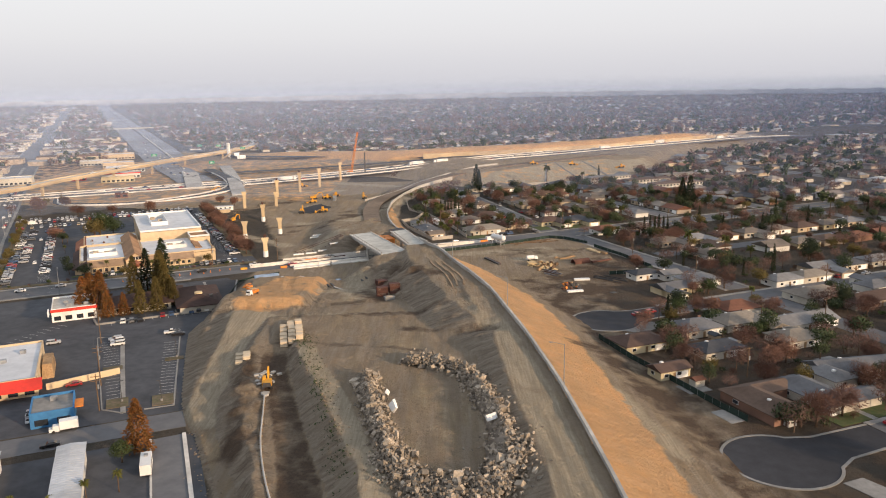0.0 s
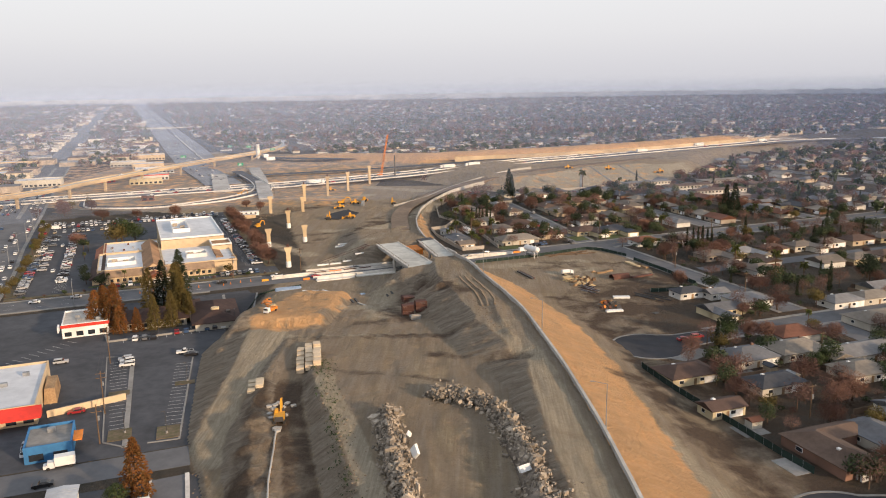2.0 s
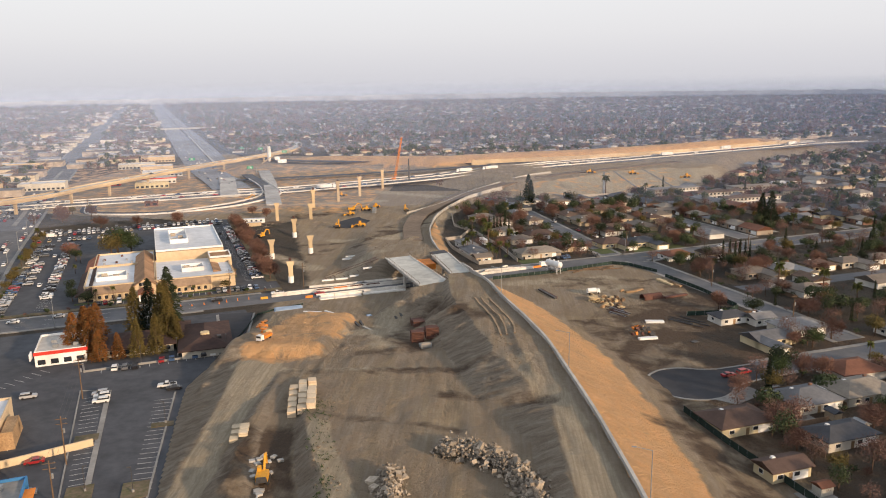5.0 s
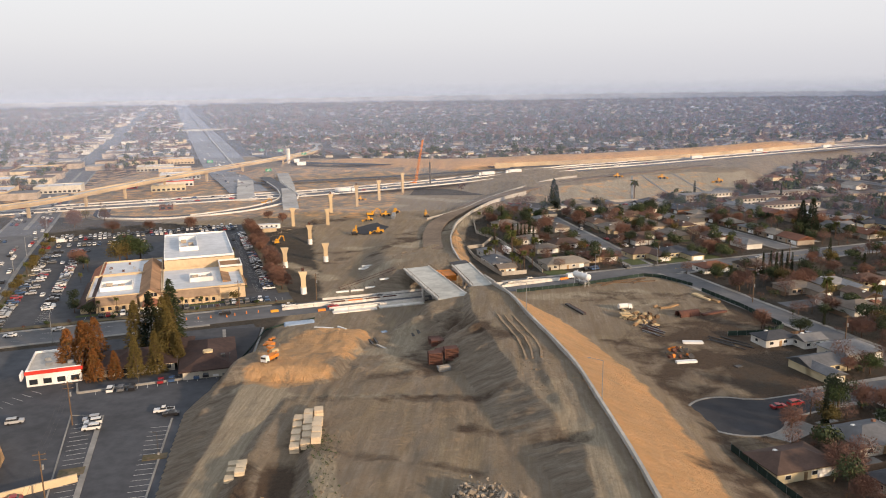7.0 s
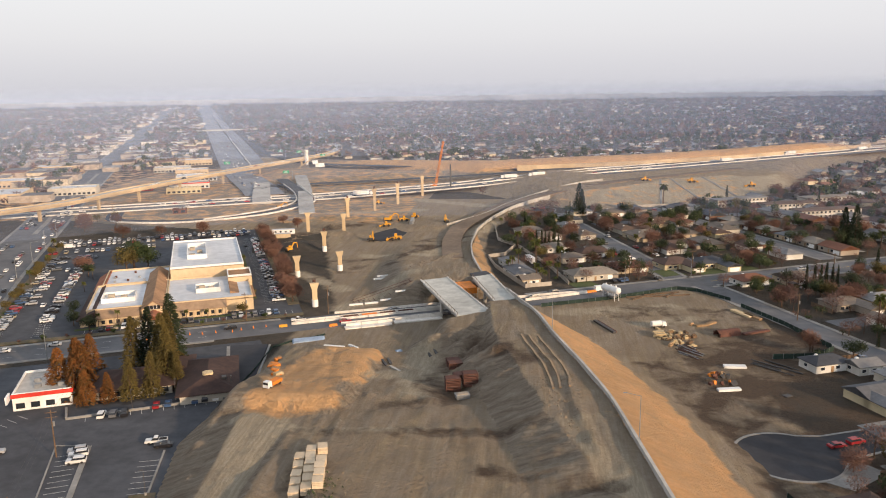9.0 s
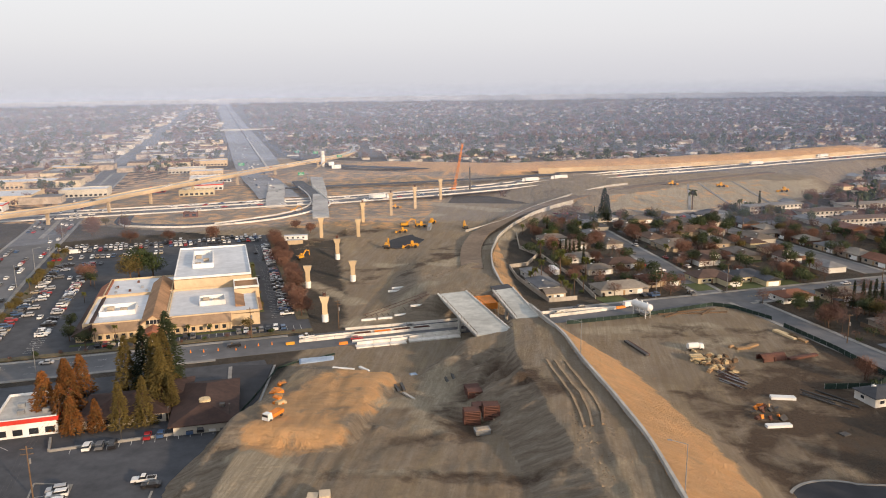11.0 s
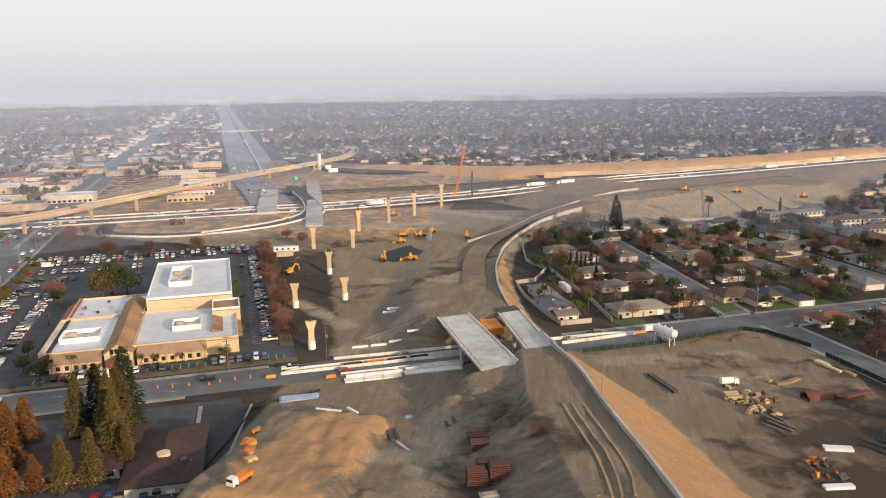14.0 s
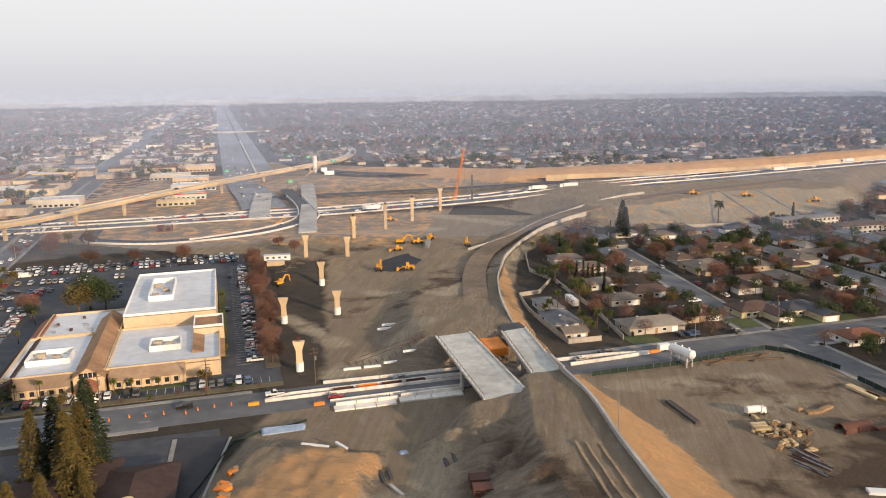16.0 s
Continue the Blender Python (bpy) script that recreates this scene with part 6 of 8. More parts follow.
stall_row((-95.5, 263), (-79, 211), 5, 20, -1)
stall_row((-123, 262), (-97, 206), 5, 22, 1)
stall_row((-128, 283), (-93, 300), 5, 13, 1)
stall_row((-160, 215), (-125, 228), 5, 12, 1)
stall_row((-170, 240), (-150, 285), 5, 16, -1)
for u in (-14, -30):
    stall_row(rest(u, -6), rest(u, 150), 5, 56, 1)
stall_row(rest(-20, 176), rest(78, 176), 5, 36, 1)
stall_row(rest(70, 10), rest(70, 165), 5, 56, -1)
stall_row(rest(0, -8.8), rest(80, -8.8), 5, 30, 1)
structure("road_marking", k, PAINT_LINE, "white stall lines on the car parks", "road marking")
for pts, w in (([(-96.8, 268), (-78, 206)], .5), ([(-118, 268.5), (-90.5, 201)], 1.4), ([(-127, 268), (-97.5, 203.5)], .4), ([(-127, 268), (-118, 268.5)], .4), ([(-97.5, 203.5), (-90.5, 201)], .5), ([(-85.5, 203.5), (-78, 206)], .5)):
    strip("kerb", pts, w, "pale concrete kerb round the parking rows", KERB, .2)
for cx, cy, a, w, d in ((-95, 208, 22, 6, 7), (-82.5, 210, 20, 6, 8), (-91, 245, 20, 6, 3), (-108, 236, 22, 6, 4), (-104, 301.5, 22, 3, 5)):
    single("planter_island", Solid().box(0, 0, -.1, w, d, .3), PLANTING, "kerbed island of dry mulch in the car park", "planter island", "planter islands", m=pose(cx, cy, 0.05, 0, 0, a))
for x, y, a in ((-94, 209, 20), (-82.5, 209, 200), (-90.5, 246, 200), (-109, 300, 100), (-93, 304, 100), (-118, 291, 100)):
    lot_lamp(x, y, a)
structure("garden_wall", Solid().ribbon([(-134, 283.5), (-92, 303.5)], .3, .3, -.1, .7).ribbon([(-134, 283.5), (-138, 290)], .3, .3, -.1, .9), KERB, "low pale wall along the parking row", "wall")
pad("drive", [(-113, 349), (-98.5, 352), (-88.5, 306), (-95, 304)], "fresh dark asphalt drive beside the brown-roofed building", FRESH, .06)
structure("kerb", Solid().ribbon([(-112, 348), (-94.5, 304)], .6, .6, -.1, .22).ribbon([(-97.5, 351), (-88, 307)], .35, .35, -.1, .3), KERB, "white kerbs along the drive", "kerb")
# car park rows
r5 = random.Random(5)
for u in (-16.5, -27.5, -32.5):
    for i in range(52):
        if r5.random() < (.62 if u != -27.5 else .3):
            x, y = rest(u, -4 + i * 2.85)
            any_car(x, y, MT + (0 if r5.random() < .5 else 180) + r5.uniform(-3, 3), r=r5)
for v, u0, u1, p in ((178.5, -28, 78, .8), (187, -40, 80, .8), (158.5, -38, 22, .45), (140, -20, 24, .35), (-6.3, 6, 80, .45), (193, -40, 80, .3)):
    for i in range(int((u1 - u0) / 2.8)):
        if r5.random() < p:
            x, y = rest(u0 + i * 2.8, v)
            any_car(x, y, MT + 90 + (0 if r5.random() < .5 else 180) + r5.uniform(-3, 3), r=r5)
for i in range(54):
    if r5.random() < .75:
        x, y = rest(76.3, 12 + i * 2.8)
        any_car(x, y, MT + r5.choice((0, 180)), r=r5)
park("van", "white", *rest(-30, 175), MT)
for u, v, a in ((68, 80, 92), (70, 140, 90), (-22, 40, 90), (-22, 110, 90), (10, -7.2, 0)):
    any_car(*rest(u, v), MT + a, r=r5)

# trees of the west
for x, y, s, kd in ((-146, 300, 1.0, "redwood_rust"), (-141, 304, 1.05, "redwood_rust"), (-150, 316, .85, "redwood_rust"), (-139, 297, .85, "redwood_rust"), (-134, 294, .72, "redwood_rust"), (-128.5, 296.5, .62, "redwood_rust"),
                    (-122.5, 298.5, .68, "redwood_olive"), (-117, 301.5, .72, "redwood_olive"), (-134, 322, .92, "redwood_olive"), (-129, 324, 1.0, "redwood_dark"), (-122.5, 324, 1.02, "redwood_olive"), (-120.5, 316, 1.08, "redwood_olive"), (-117, 312, .95, "redwood_olive"), (-123, 328, 1.16, "redwood_dark"), (-112.5, 309, .6, "redwood_olive"),
                    (-152, 318, .8, "redwood_rust"), (-148, 320, .85, "redwood_rust"), (-77, 178, 1.1, "redwood_rust")):
    tree(kd, x, y, s * (1.22 if x < -100 else 1.0), z=0)
tree("green", -79, 172, .75, z=0)
for x, y, s in ((-74, 158, .55), (-79, 153, .5), (-84, 148, .42), (-92, 147, .4)):
    tree("palm", x, y, s, z=0)
tree("green", *rest(11, 102), 2.1, z=0)
tree("green", *rest(18, 97), 1.8, z=0)
tree("olive", *rest(8, 94), 1.9, z=0)
tree("dark", *rest(-10, 92), .9, z=0)
tree("bare", *rest(-14, 104), 1.0, z=0)
for i in range(17):
    tree("bare", *rest(82 + r5.uniform(-2.5, 3), 8 + i * 10.5 + r5.uniform(-3, 3)), r5.uniform(.75, 1.1), z=0)
for i in range(26):
    tree(r5.choice(("olive", "bush", "green", "palm", "olive")), *rest(-36 + r5.uniform(-2, 2), -6 + i * 7.4), r5.uniform(.45, .8), z=0)
for i in range(14):
    tree(r5.choice(("olive", "bush", "bush", "dry_bush")), *rest(-30 + i * 8.2, -11.5 + r5.uniform(-.6, .6)), r5.uniform(.5, .9), z=0)
for u, v, s in ((33, -4, .5), (38, -4, .45), (46, -4, .4), (5, -3.5, .45), (12, -3.5, .5), (17, 26, .55), (66, 60, .5), (66, 90, .55), (-8, 60, .5), (-7, 84, .5)):
    tree("palm", *rest(u, v), s, z=0)
for u, v, s in ((60, -4, .75), (66, 24, .5), (66, 44, .5), (-7, 20, .8), (-5, 4, .8), (2, -6, .8)):
    tree("olive" if u > 30 else "dark", *rest(u, v), s, z=0)
for x, y, s in ((-215, 560, 1.0), (-240, 552, .9), (-262, 545, 1.1), (-300, 565, 1.2), (-312, 585, 1.1), (-292, 590, 1.0), (-318, 560, .9), (-160, 585, .8), (-175, 600, .7)):
    tree("bare", x, y, s, z=0)
for x, y, s in ((-312, 600, .9), (-305, 612, .9)):
    tree("olive", x, y, s, z=0)
# poles and lamps
for x, y, h, a in ((-105.5, 221.5, 13, 20), (-123, 262, 13, 20), (-98, 203, 11.0, 20), (-300, 601, 12, 20)):
    utility_pole(x, y, h, a)
for x in (-140, -112, -82):
    p = off_main(x, 11.2, 0)
    utility_pole(p[0], p[1], 12, MT)
for x in (-240, -205, -175):
    p = off_main(x, -10.5, 0)
    street_lamp(p[0], p[1], MT + 90)
for v in (20, 60, 100, 140, 180, 220):
    street_lamp(*rest(-44, v), MT, z=0)
# traffic on the street
for k, c, x, o, a in (("pickup", "white", -94, 4.5, 180), ("suv", "black", -118, 3.0, 180), ("sedan", "red", -78, -3.4, 0), ("sedan", "silver", -175, 5, 180), ("sedan", "white", -190, 3.5, 180), ("suv", "black", -205, 6, 180), ("suv", "white", -212, -4, 0), ("pickup", "black", -208, -7, 0), ("sedan", "tan", -1, 2.2, 0), ("suv", "black", 9, 6.3, 180), ("sedan", "white", 90, -3, 0), ("sedan", "silver", 130, 3, 180), ("sedan", "grey", -58, 5.6, 180)):
    p = off_main(x, o)
    park(k, c, p[0], p[1], MT + a)
for i in range(12):
    p = off_main(-150 + i * 4.5 + r5.uniform(-1, 1), r5.choice((-1.2, .2, 1.0)))
    place(("cone",), lambda: single("traffic_cone", Solid().box(0, 0, 0, .5, .5, .06).tube((0, 0, .05), (0, 0, 1.1), .26, .07, 8), ORANGE, "orange traffic cone on the street", "traffic cone", "traffic cones"), pose(p[0], p[1], .055))
for a, b, c in ((-100, -1, YELLOW), (-83, -7.0, ORANGE), (22.8, 1.8, ORANGE), (25, 2, ORANGE)):
    p = off_main(a, b)
    single("crash_cushion", Solid().box(0, 0, 0, 3.2, 1.1, .9, topy=.8), c, "yellow-orange crash cushion at the barrier end", "crash cushion", "crash cushions", m=pose(p[0], p[1], .055, 0, 0, MT))

t = thing("motor_home", "white motor home parked beside the rust-brown conifer", "motor home", m=pose(-71.5, 168, .06, 0, 0, 108))
part("body", Solid().box(0, 0, .5, 7.5, 2.5, 2.5), WHITE, t)
part("roof_vent", Solid().box(1.5, 0, 3.004, 1.0, .9, .4), GREY_STEEL, t)
for i in range(3):
    part("window", Solid().box(-2.4 + i * 2.2, -1.27, 1.7, 1.2, .06, .7), GLASS, t)
for sx in (-2.4, 2.6):
    for sy in (-1, 1):
        part("wheel", Solid().tube((sx, sy * .9, .42), (sx, sy * 1.25, .42), .42, n=10), RUBBER, t)
# wires from pole to pole
for a, b in (((-105.5, 221.5, 12.2), (-123, 262, 12.2)), ((-98, 203, 10.2), (-105.5, 221.5, 12.2)), ((-123, 262, 12.2), (-150, 330, 12.2))):
    A, B = Vector(a), Vector(b)
    for o in (-1.1, 0, 1.1):
        s = Solid()
        pts = [A.lerp(B, i / 6) + Vector((o, 0, -1.0 * 4 * (i / 6) * (1 - i / 6))) for i in range(7)]
        for p, q in zip(pts[:-1], pts[1:]):
            s.tube(p, q, .025, n=3)
        single("power_line", s, STEEL, "thin dark power line between two poles", "power line", "power lines")

# ---- the eastern houses ----
GT = math.degrees(GRID)
r6 = random.Random(61)
# x, y, turn from the street grid, length, depth, roof, wall, wing, hip, chimney
HOMES = [
    (87, 197, 90, 20, 11, 7, 4, 1, 1, 0), (104, 203, 90, 21, 11, 0, 0, -1, 1, 0), (66, 249, 0, 17, 11, 3, 5, 0, 1, 0), (69, 223, 0, 11, 6.5, 3, 5, 0, 0, 0), (90, 264, 0, 16, 12, 0, 0, 0, 1, 1),
    (90, 241, 0, 16, 9, 5, 0, 0, 1, 0), (108, 271, 0, 19, 12, 2, 0, 1, 1, 1), (130, 269, 0, 27, 11, 6, 2, 0, 0, 0), (120, 251, 0, 15, 11, 2, 0, 0, 1, 0), (128, 223, -12, 32, 10, 0, 2, 0, 0, 0),
    (115, 216, 90, 12, 9, 6, 2, 0, 1, 0),
]
HOMES2 = [
    (113, 331, 0, 16, 12, 6, 0, 0, 1, 0), (92, 343, 0, 13, 8, 5, 2, 0, 1, 0), (103, 341, 0, 9, 7, 6, 2, 0, 0, 0), (150, 329, 0, 16, 10, 6, 2, 0, 1, 0), (165, 335, 0, 17, 10, 2, 0, 0, 1, 0),
    (153, 305, 0, 22, 13, 2, 0, 1, 1, 0), (172, 297, 0, 30, 11, 3, 3, 0, 1, 0), (146, 401, 90, 13, 9, 7, 2, 0, 0, 0), (116, 456, 0, 11, 11, 1, 1, 0, 0, 0), (97, 452, 0, 15, 10, 4, 2, 0, 1, 0),
    (25, 459, 0, 23, 12, 2, 0, 0, 1, 1), (44, 475, 0, 17, 12, 4, 1, 0, 1, 0), (9, 520, 0, 14, 10, 2, 2, 0, 1, 0), (17, 494, 0, 13, 9, 1, 0, 0, 1, 0), (29, 508, 0, 18, 11, 3, 0, 0, 1, 0), (-14, 481, 90, 16, 8, 6, 2, 0, 1, 0),
    (-9, 462, 90, 18, 11, 0, 2, 0, 1, 0), (-4.5, 446, 0, 9, 7, 1, 1, 0, 0, 0), (-6, 570, 0, 16, 10, 1, 0, 0, 1, 0), (5, 552, 0, 16, 10, 1, 0, 0, 1, 0), (71, 523, 90, 20, 12, 3, 2, 1, 1, 0), (60, 557, 90, 18, 12, 1, 1, 1, 1, 0),
    (53, 578, 90, 17, 11, 7, 0, -1, 1, 0), (68, 484, 0, 17, 12, 3, 5, 1, 1, 0), (86, 487, 0, 16, 12, 5, 5, 1, 1, 0), (95, 537, 90, 20, 12, 1, 1, 0, 1, 0), (116, 528, 90, 12, 9, 3, 2, 0, 0, 0), (78, 630, 0, 17, 12, 1, 1, 0, 1, 0),
    (101, 633, 0, 15, 10, 1, 0, 0, 1, 0), (74, 600, 90, 18, 12, 7, 1, 1, 1, 0), (88, 567, 90, 19, 12, 1, 1, 0, 1, 0), (113, 583, 90, 22, 13, 1, 0, 1, 1, 0), (27, 560, 90, 16, 10, 1, 0, 0, 1, 0), (18, 585, 90, 15, 11, 6, 0, 0, 1, 0), (22, 612, 90, 15, 11, 5, 0, 0, 1, 0),
    (42, 615, 90, 15, 12, 1, 1, 0, 1, 0), (30, 645, 0, 15, 11, 6, 0, 0, 1, 0), (52, 640, 0, 15, 11, 1, 1, 0, 1, 0),
]
BUILT = []
for x, y, a, L_, W_, rf, wa, wg, hp, ch in HOMES + HOMES2:
    house(x, y, GT + a, L_, W_, rf, wa, wg, hp, bool(ch))
    BUILT.append((x, y))


def clear_of(x, y, d):
    if d > 12 and any((x - p) ** 2 + (y - q) ** 2 < r * r for p, q, r in ((104, 156, 15), (72, 270, 17), (84, 222, 12))):
        return False
    return all((x - p) ** 2 + (y - q) ** 2 > d * d for p, q in BUILT)


def street_gap(u, v):
    """Distance from the nearest street of the eastern grid."""
    best = 1e9
    for vv, u0 in ((20, 150), (125, 146), (241, 171), (321, 250)):
        if u > u0 - 8 and v < 385:
            best = min(best, abs(v - vv))
    for uu, v0, v1 in ((237, 120, 395), (430, 20, 390), (329, 405, 650), (412, 405, 700), (502, 405, 700), (592, 405, 700), (692, 405, 700), (802, 405, 700), (922, 405, 700)):
        if v0 < v < v1:
            best = min(best, abs(u - uu))
    x, y = uv(u, v)
    best = min(best, abs(float(main_off(x, y))) - 3)
    d, _ = along(x, y, (65, 459), (12, 648))
    return min(best, float(d))


def in_town(x, y):
    """True where houses stand east of the works."""
    if y < 60 or y > float(slope_foot(x)) - 9:
        return False
    edge = float(np.interp(y, (60, 200, 260, 330, 345, 440, 455, 520, 600, 680), (75, 76, 62, 100, 92, 92, -4, -18, -24, 8)))
    return x > edge


# rows of further houses along the same streets
def row(v, side, u0, u1, gap=19.0):
    u = u0
    while u < u1:
        x, y = uv(u, v + side)
        if in_town(x, y) and clear_of(x, y, 17) and street_gap(u, v + side) > 13:
            house(x, y, GT + (0 if side > 0 else 180) + r6.uniform(-2, 2), r6.uniform(13, 17), r6.uniform(9.5, 12), r6.randrange(8), r6.randrange(6), r6.choice((-1, 0, 0, 1)), int(r6.random() < .75), r6.random() < .2, near=False)
            BUILT.append((x, y))
        u += gap + r6.uniform(-1, 3)


for v in (20, 125, 241, 321):
    row(v, 17, 150, 460)
    row(v, -17, 150, 460)


def column_row(u, side, v0, v1, gap=19.0):
    v = v0
    while v < v1:
        x, y = uv(u + side, v)
        if in_town(x, y) and clear_of(x, y, 16) and street_gap(u + side, v) > 12:
            house(x, y, GT + (90 if side < 0 else 270) + r6.uniform(-2, 2), r6.uniform(13, 17), r6.uniform(9.5, 12), r6.randrange(8), r6.randrange(6), r6.choice((-1, 0, 0, 1)), int(r6.random() < .75), r6.random() < .2, near=False)
            BUILT.append((x, y))
        v += gap + r6.uniform(-1, 3)


for u in (329, 412):
    column_row(u, 17, 425, 660)
    column_row(u, -17, 425, 660)
# two-storey flats and a long row of flats by the bank
def flats(x, y, turn, L, W, h, roof, label):
    t = thing("apartment_block", label, "apartment building", "apartment blocks", pose(x, y, 0, 0, 0, turn))
    part("wall", Solid().box(0, 0, -.3, L, W, h + .3), WALLS[0], t)
    part("roof", roof_solid(L, W, h + .25, .16, 1, .9, .3), ROOFS[roof], t)
    n = int(L / 3.2)
    for f in range(max(1, int(h / 2.7))):
        for i in range(n):
            for s in (-1, 1):
                part("window", Solid().box(-L / 2 + (i + .5) * L / n, s * (W / 2 + .04), .9 + 2.7 * f, 1.5, .1, 1.2), GLASS, t)
    part("balcony", Solid().box(0, -W / 2 - .7, 2.6, L * .9, 1.3, .15), WHITE, t)


flats(150, 690, GT + 3, 44, 10, 5.4, 6, "two-storey pale apartment block with a grey roof")
flats(180, 668, GT - 3, 44, 11, 5.4, 7, "two-storey apartment block with a brown roof")
flats(196, 640, GT - 3, 46, 11, 5.4, 7, "two-storey apartment block with a brown roof")
flats(216, 700, GT - 3, 40, 11, 5.4, 2, "two-storey apartment block with a beige roof")
flats(108, 668, GT, 14, 10, 3.0, 6, "small white building with a pale roof")

# lawns, drives and cars of the houses
lawn = Solid()
drive = Solid()
for i, (x, y) in enumerate(BUILT):
    if r6.random() < .75:
        a = GRID + (math.pi / 2 if r6.random() < .4 else 0)
        s = r6.choice((-1, 1))
        dx, dy = -math.sin(a) * 11.5 * s, math.cos(a) * 11.5 * s
        if in_town(x + dx, y + dy) and street_gap(*to_uv(x + dx, y + dy)) > 10:
            (lawn if r6.random() < .45 else drive).box(x + dx, y + dy, -.1, r6.uniform(5, 9), r6.uniform(5, 7), .14, a)
structure("lawns", lawn, LAWN, "small green winter lawns between the houses", "lawn")
structure("driveways", drive, KERB, "pale concrete driveways and patios", "driveway")
structure("lawn", Solid().box(0, 0, 0, .1, .1, .01).prism([uv(165, 133), uv(176, 133), uv(176, 141), uv(165, 141)], -.1, .12).prism([uv(178, 133), uv(190, 133), uv(190, 140), uv(178, 140)], -.1, .12), LAWN, "clipped green front lawn", "lawn")
structure("lawn", Solid().prism([(56, 474), (63, 478), (72, 468), (60, 462)], -.1, .1).prism([(13, 447), (24, 452), (29, 443), (18, 438)], -.1, .1).prism([(74, 478), (104, 492), (110, 480), (80, 466)], -.1, .09), LAWN, "green front lawns by the main street", "lawn")
drives = Solid().prism([uv(141, 112), uv(147, 112), uv(150, 96), uv(143, 96)], -.1, .1).prism([uv(176, 133), uv(181, 133), uv(181, 152), uv(175, 152)], -.1, .11).prism([(66, 266.5), (78, 277), (82, 272), (71, 263)], -.1, .1)
structure("driveway", drives, KERB, "pale concrete driveways at the turning circles", "driveway")
for x, y, a, k, c in ((63, 509, 110, "sedan", "white"), (66.5, 480, 20, "sedan", "white"), (37, 502, 110, "sedan", "blue"), (48, 498, 20, "pickup", "white"), (42, 560, 110, "suv", "silver"), (27, 553, 110, "sedan", "white"), (22, 592, 110, "suv", "white"), (35, 451, 112, "sedan", "black"), (38.5, 452.5, 112, "sedan", "blue"), (40.5, 453.5, 112, "suv", "blue"),
                      (-4, 667, 20, "sedan", "red"), (3, 668, 40, "sedan", "red"), (75, 285, 20, "sedan", "red"), (80.5, 287.5, 25, "suv", "red"), (103, 193, 110, "sedan", "white"), (105, 160, 22, "pickup", "white"), (104, 156.5, 25, "pickup", "white"), (107, 352, 20, "sedan", "blue")):
    park(k, c, x, y, GT - 22 + a, .1)
for v, u0, u1 in ((125, 175, 600), (241, 195, 600), (321, 260, 600)):
    for i in range(int((u1 - u0) / 16)):
        if r6.random() < .5:
            x, y = uv(u0 + i * 16 + r6.uniform(-4, 4), v + r6.choice((-3.9, 3.9, 11, -11)))
            any_car(x, y, GT + r6.choice((0, 180)), .12, r6)
for u in (329, 412):
    for i in range(16):
        if r6.random() < .6:
            x, y = uv(u + r6.choice((-3.9, 3.9, 10, -10)), 425 + i * 13)
            any_car(x, y, GT + r6.choice((90, 270)), .12, r6)
for i in range(14):
    q = i / 14
    if r6.random() < .8:
        s = r6.choice((-3.8, 3.8, -9, 9))
        any_car(65 - 53 * q + s * .96, 459 + 189 * q + s * .27, 106 + r6.choice((0, 180)), .12, r6)

# garden sheds and patio roofs
for i, (x, y) in enumerate(BUILT[:120]):
    a = r6.uniform(0, 6.28)
    px, py = x + 11 * math.cos(a), y + 10 * math.sin(a)
    if clear_of(px, py, 8.5) and in_town(px, py) and street_gap(*to_uv(px, py)) > 9:
        t = thing("garden_shed", "small garden shed with a pale sloping roof", "shed", "garden sheds", pose(px, py, 0, 0, 0, GT + r6.choice((0, 90))))
        part("wall", Solid().box(0, 0, -.1, 3.4, 2.8, 2.2), WALLS[r6.randrange(6)], t)
        part("roof", roof_solid(3.4, 2.8, 2.2, r6.choice((.1, .4)), 0, .3, .15), r6.choice(ROOFS + [WHITE, GREY_STEEL]), t)

# fences between the gardens
fence = Solid()
for i, (x, y) in enumerate(BUILT):
    for a, o in ((GRID, 9.5), (GRID + math.pi / 2, 10.5)):
        if r6.random() < .7:
            c_, s_ = math.cos(a), math.sin(a)
            px, py = x - s_ * o, y + c_ * o
            if in_town(px, py) and street_gap(*to_uv(px, py)) > 11:
                fence.box(px, py, -.1, r6.uniform(9, 16), .12, 1.9, a)
single("garden_fence", fence, FENCE_WOOD, "weathered brown board fences between the gardens", "fence", kind="stuff")


def screen_fence(pts, label, tall=1.9):
    t = thing("screen_fence", label, "fence")
    for a, b in zip(pts[:-1], pts[1:]):
        for p, q in zip(line(a, b, 3.0)[:-1], line(a, b, 3.0)[1:]):
            part("screen", Solid().beam((*p, land(*p) + tall / 2), (*q, land(*q) + tall / 2), .07, tall), SCREEN, t)
            part("post", Solid().box(p[0], p[1], land(*p) - .2, .1, .1, tall + .3), GREY_STEEL, t)


screen_fence([(54, 256), (60, 240), (67, 222), (76, 198), (80, 189)], "long dark green screen fence behind the gardens")
screen_fence([(1, 407), (30, 420), (62, 439), (70, 436), (81, 421)], "dark green screen fence round the storage yard", 1.6)
screen_fence([(83, 412), (93, 388), (101, 362)], "dark green screen fence round the storage yard", 1.8)
screen_fence([(78, 350), (92, 352), (101, 360)], "dark green screen fence round the storage yard", 1.8)
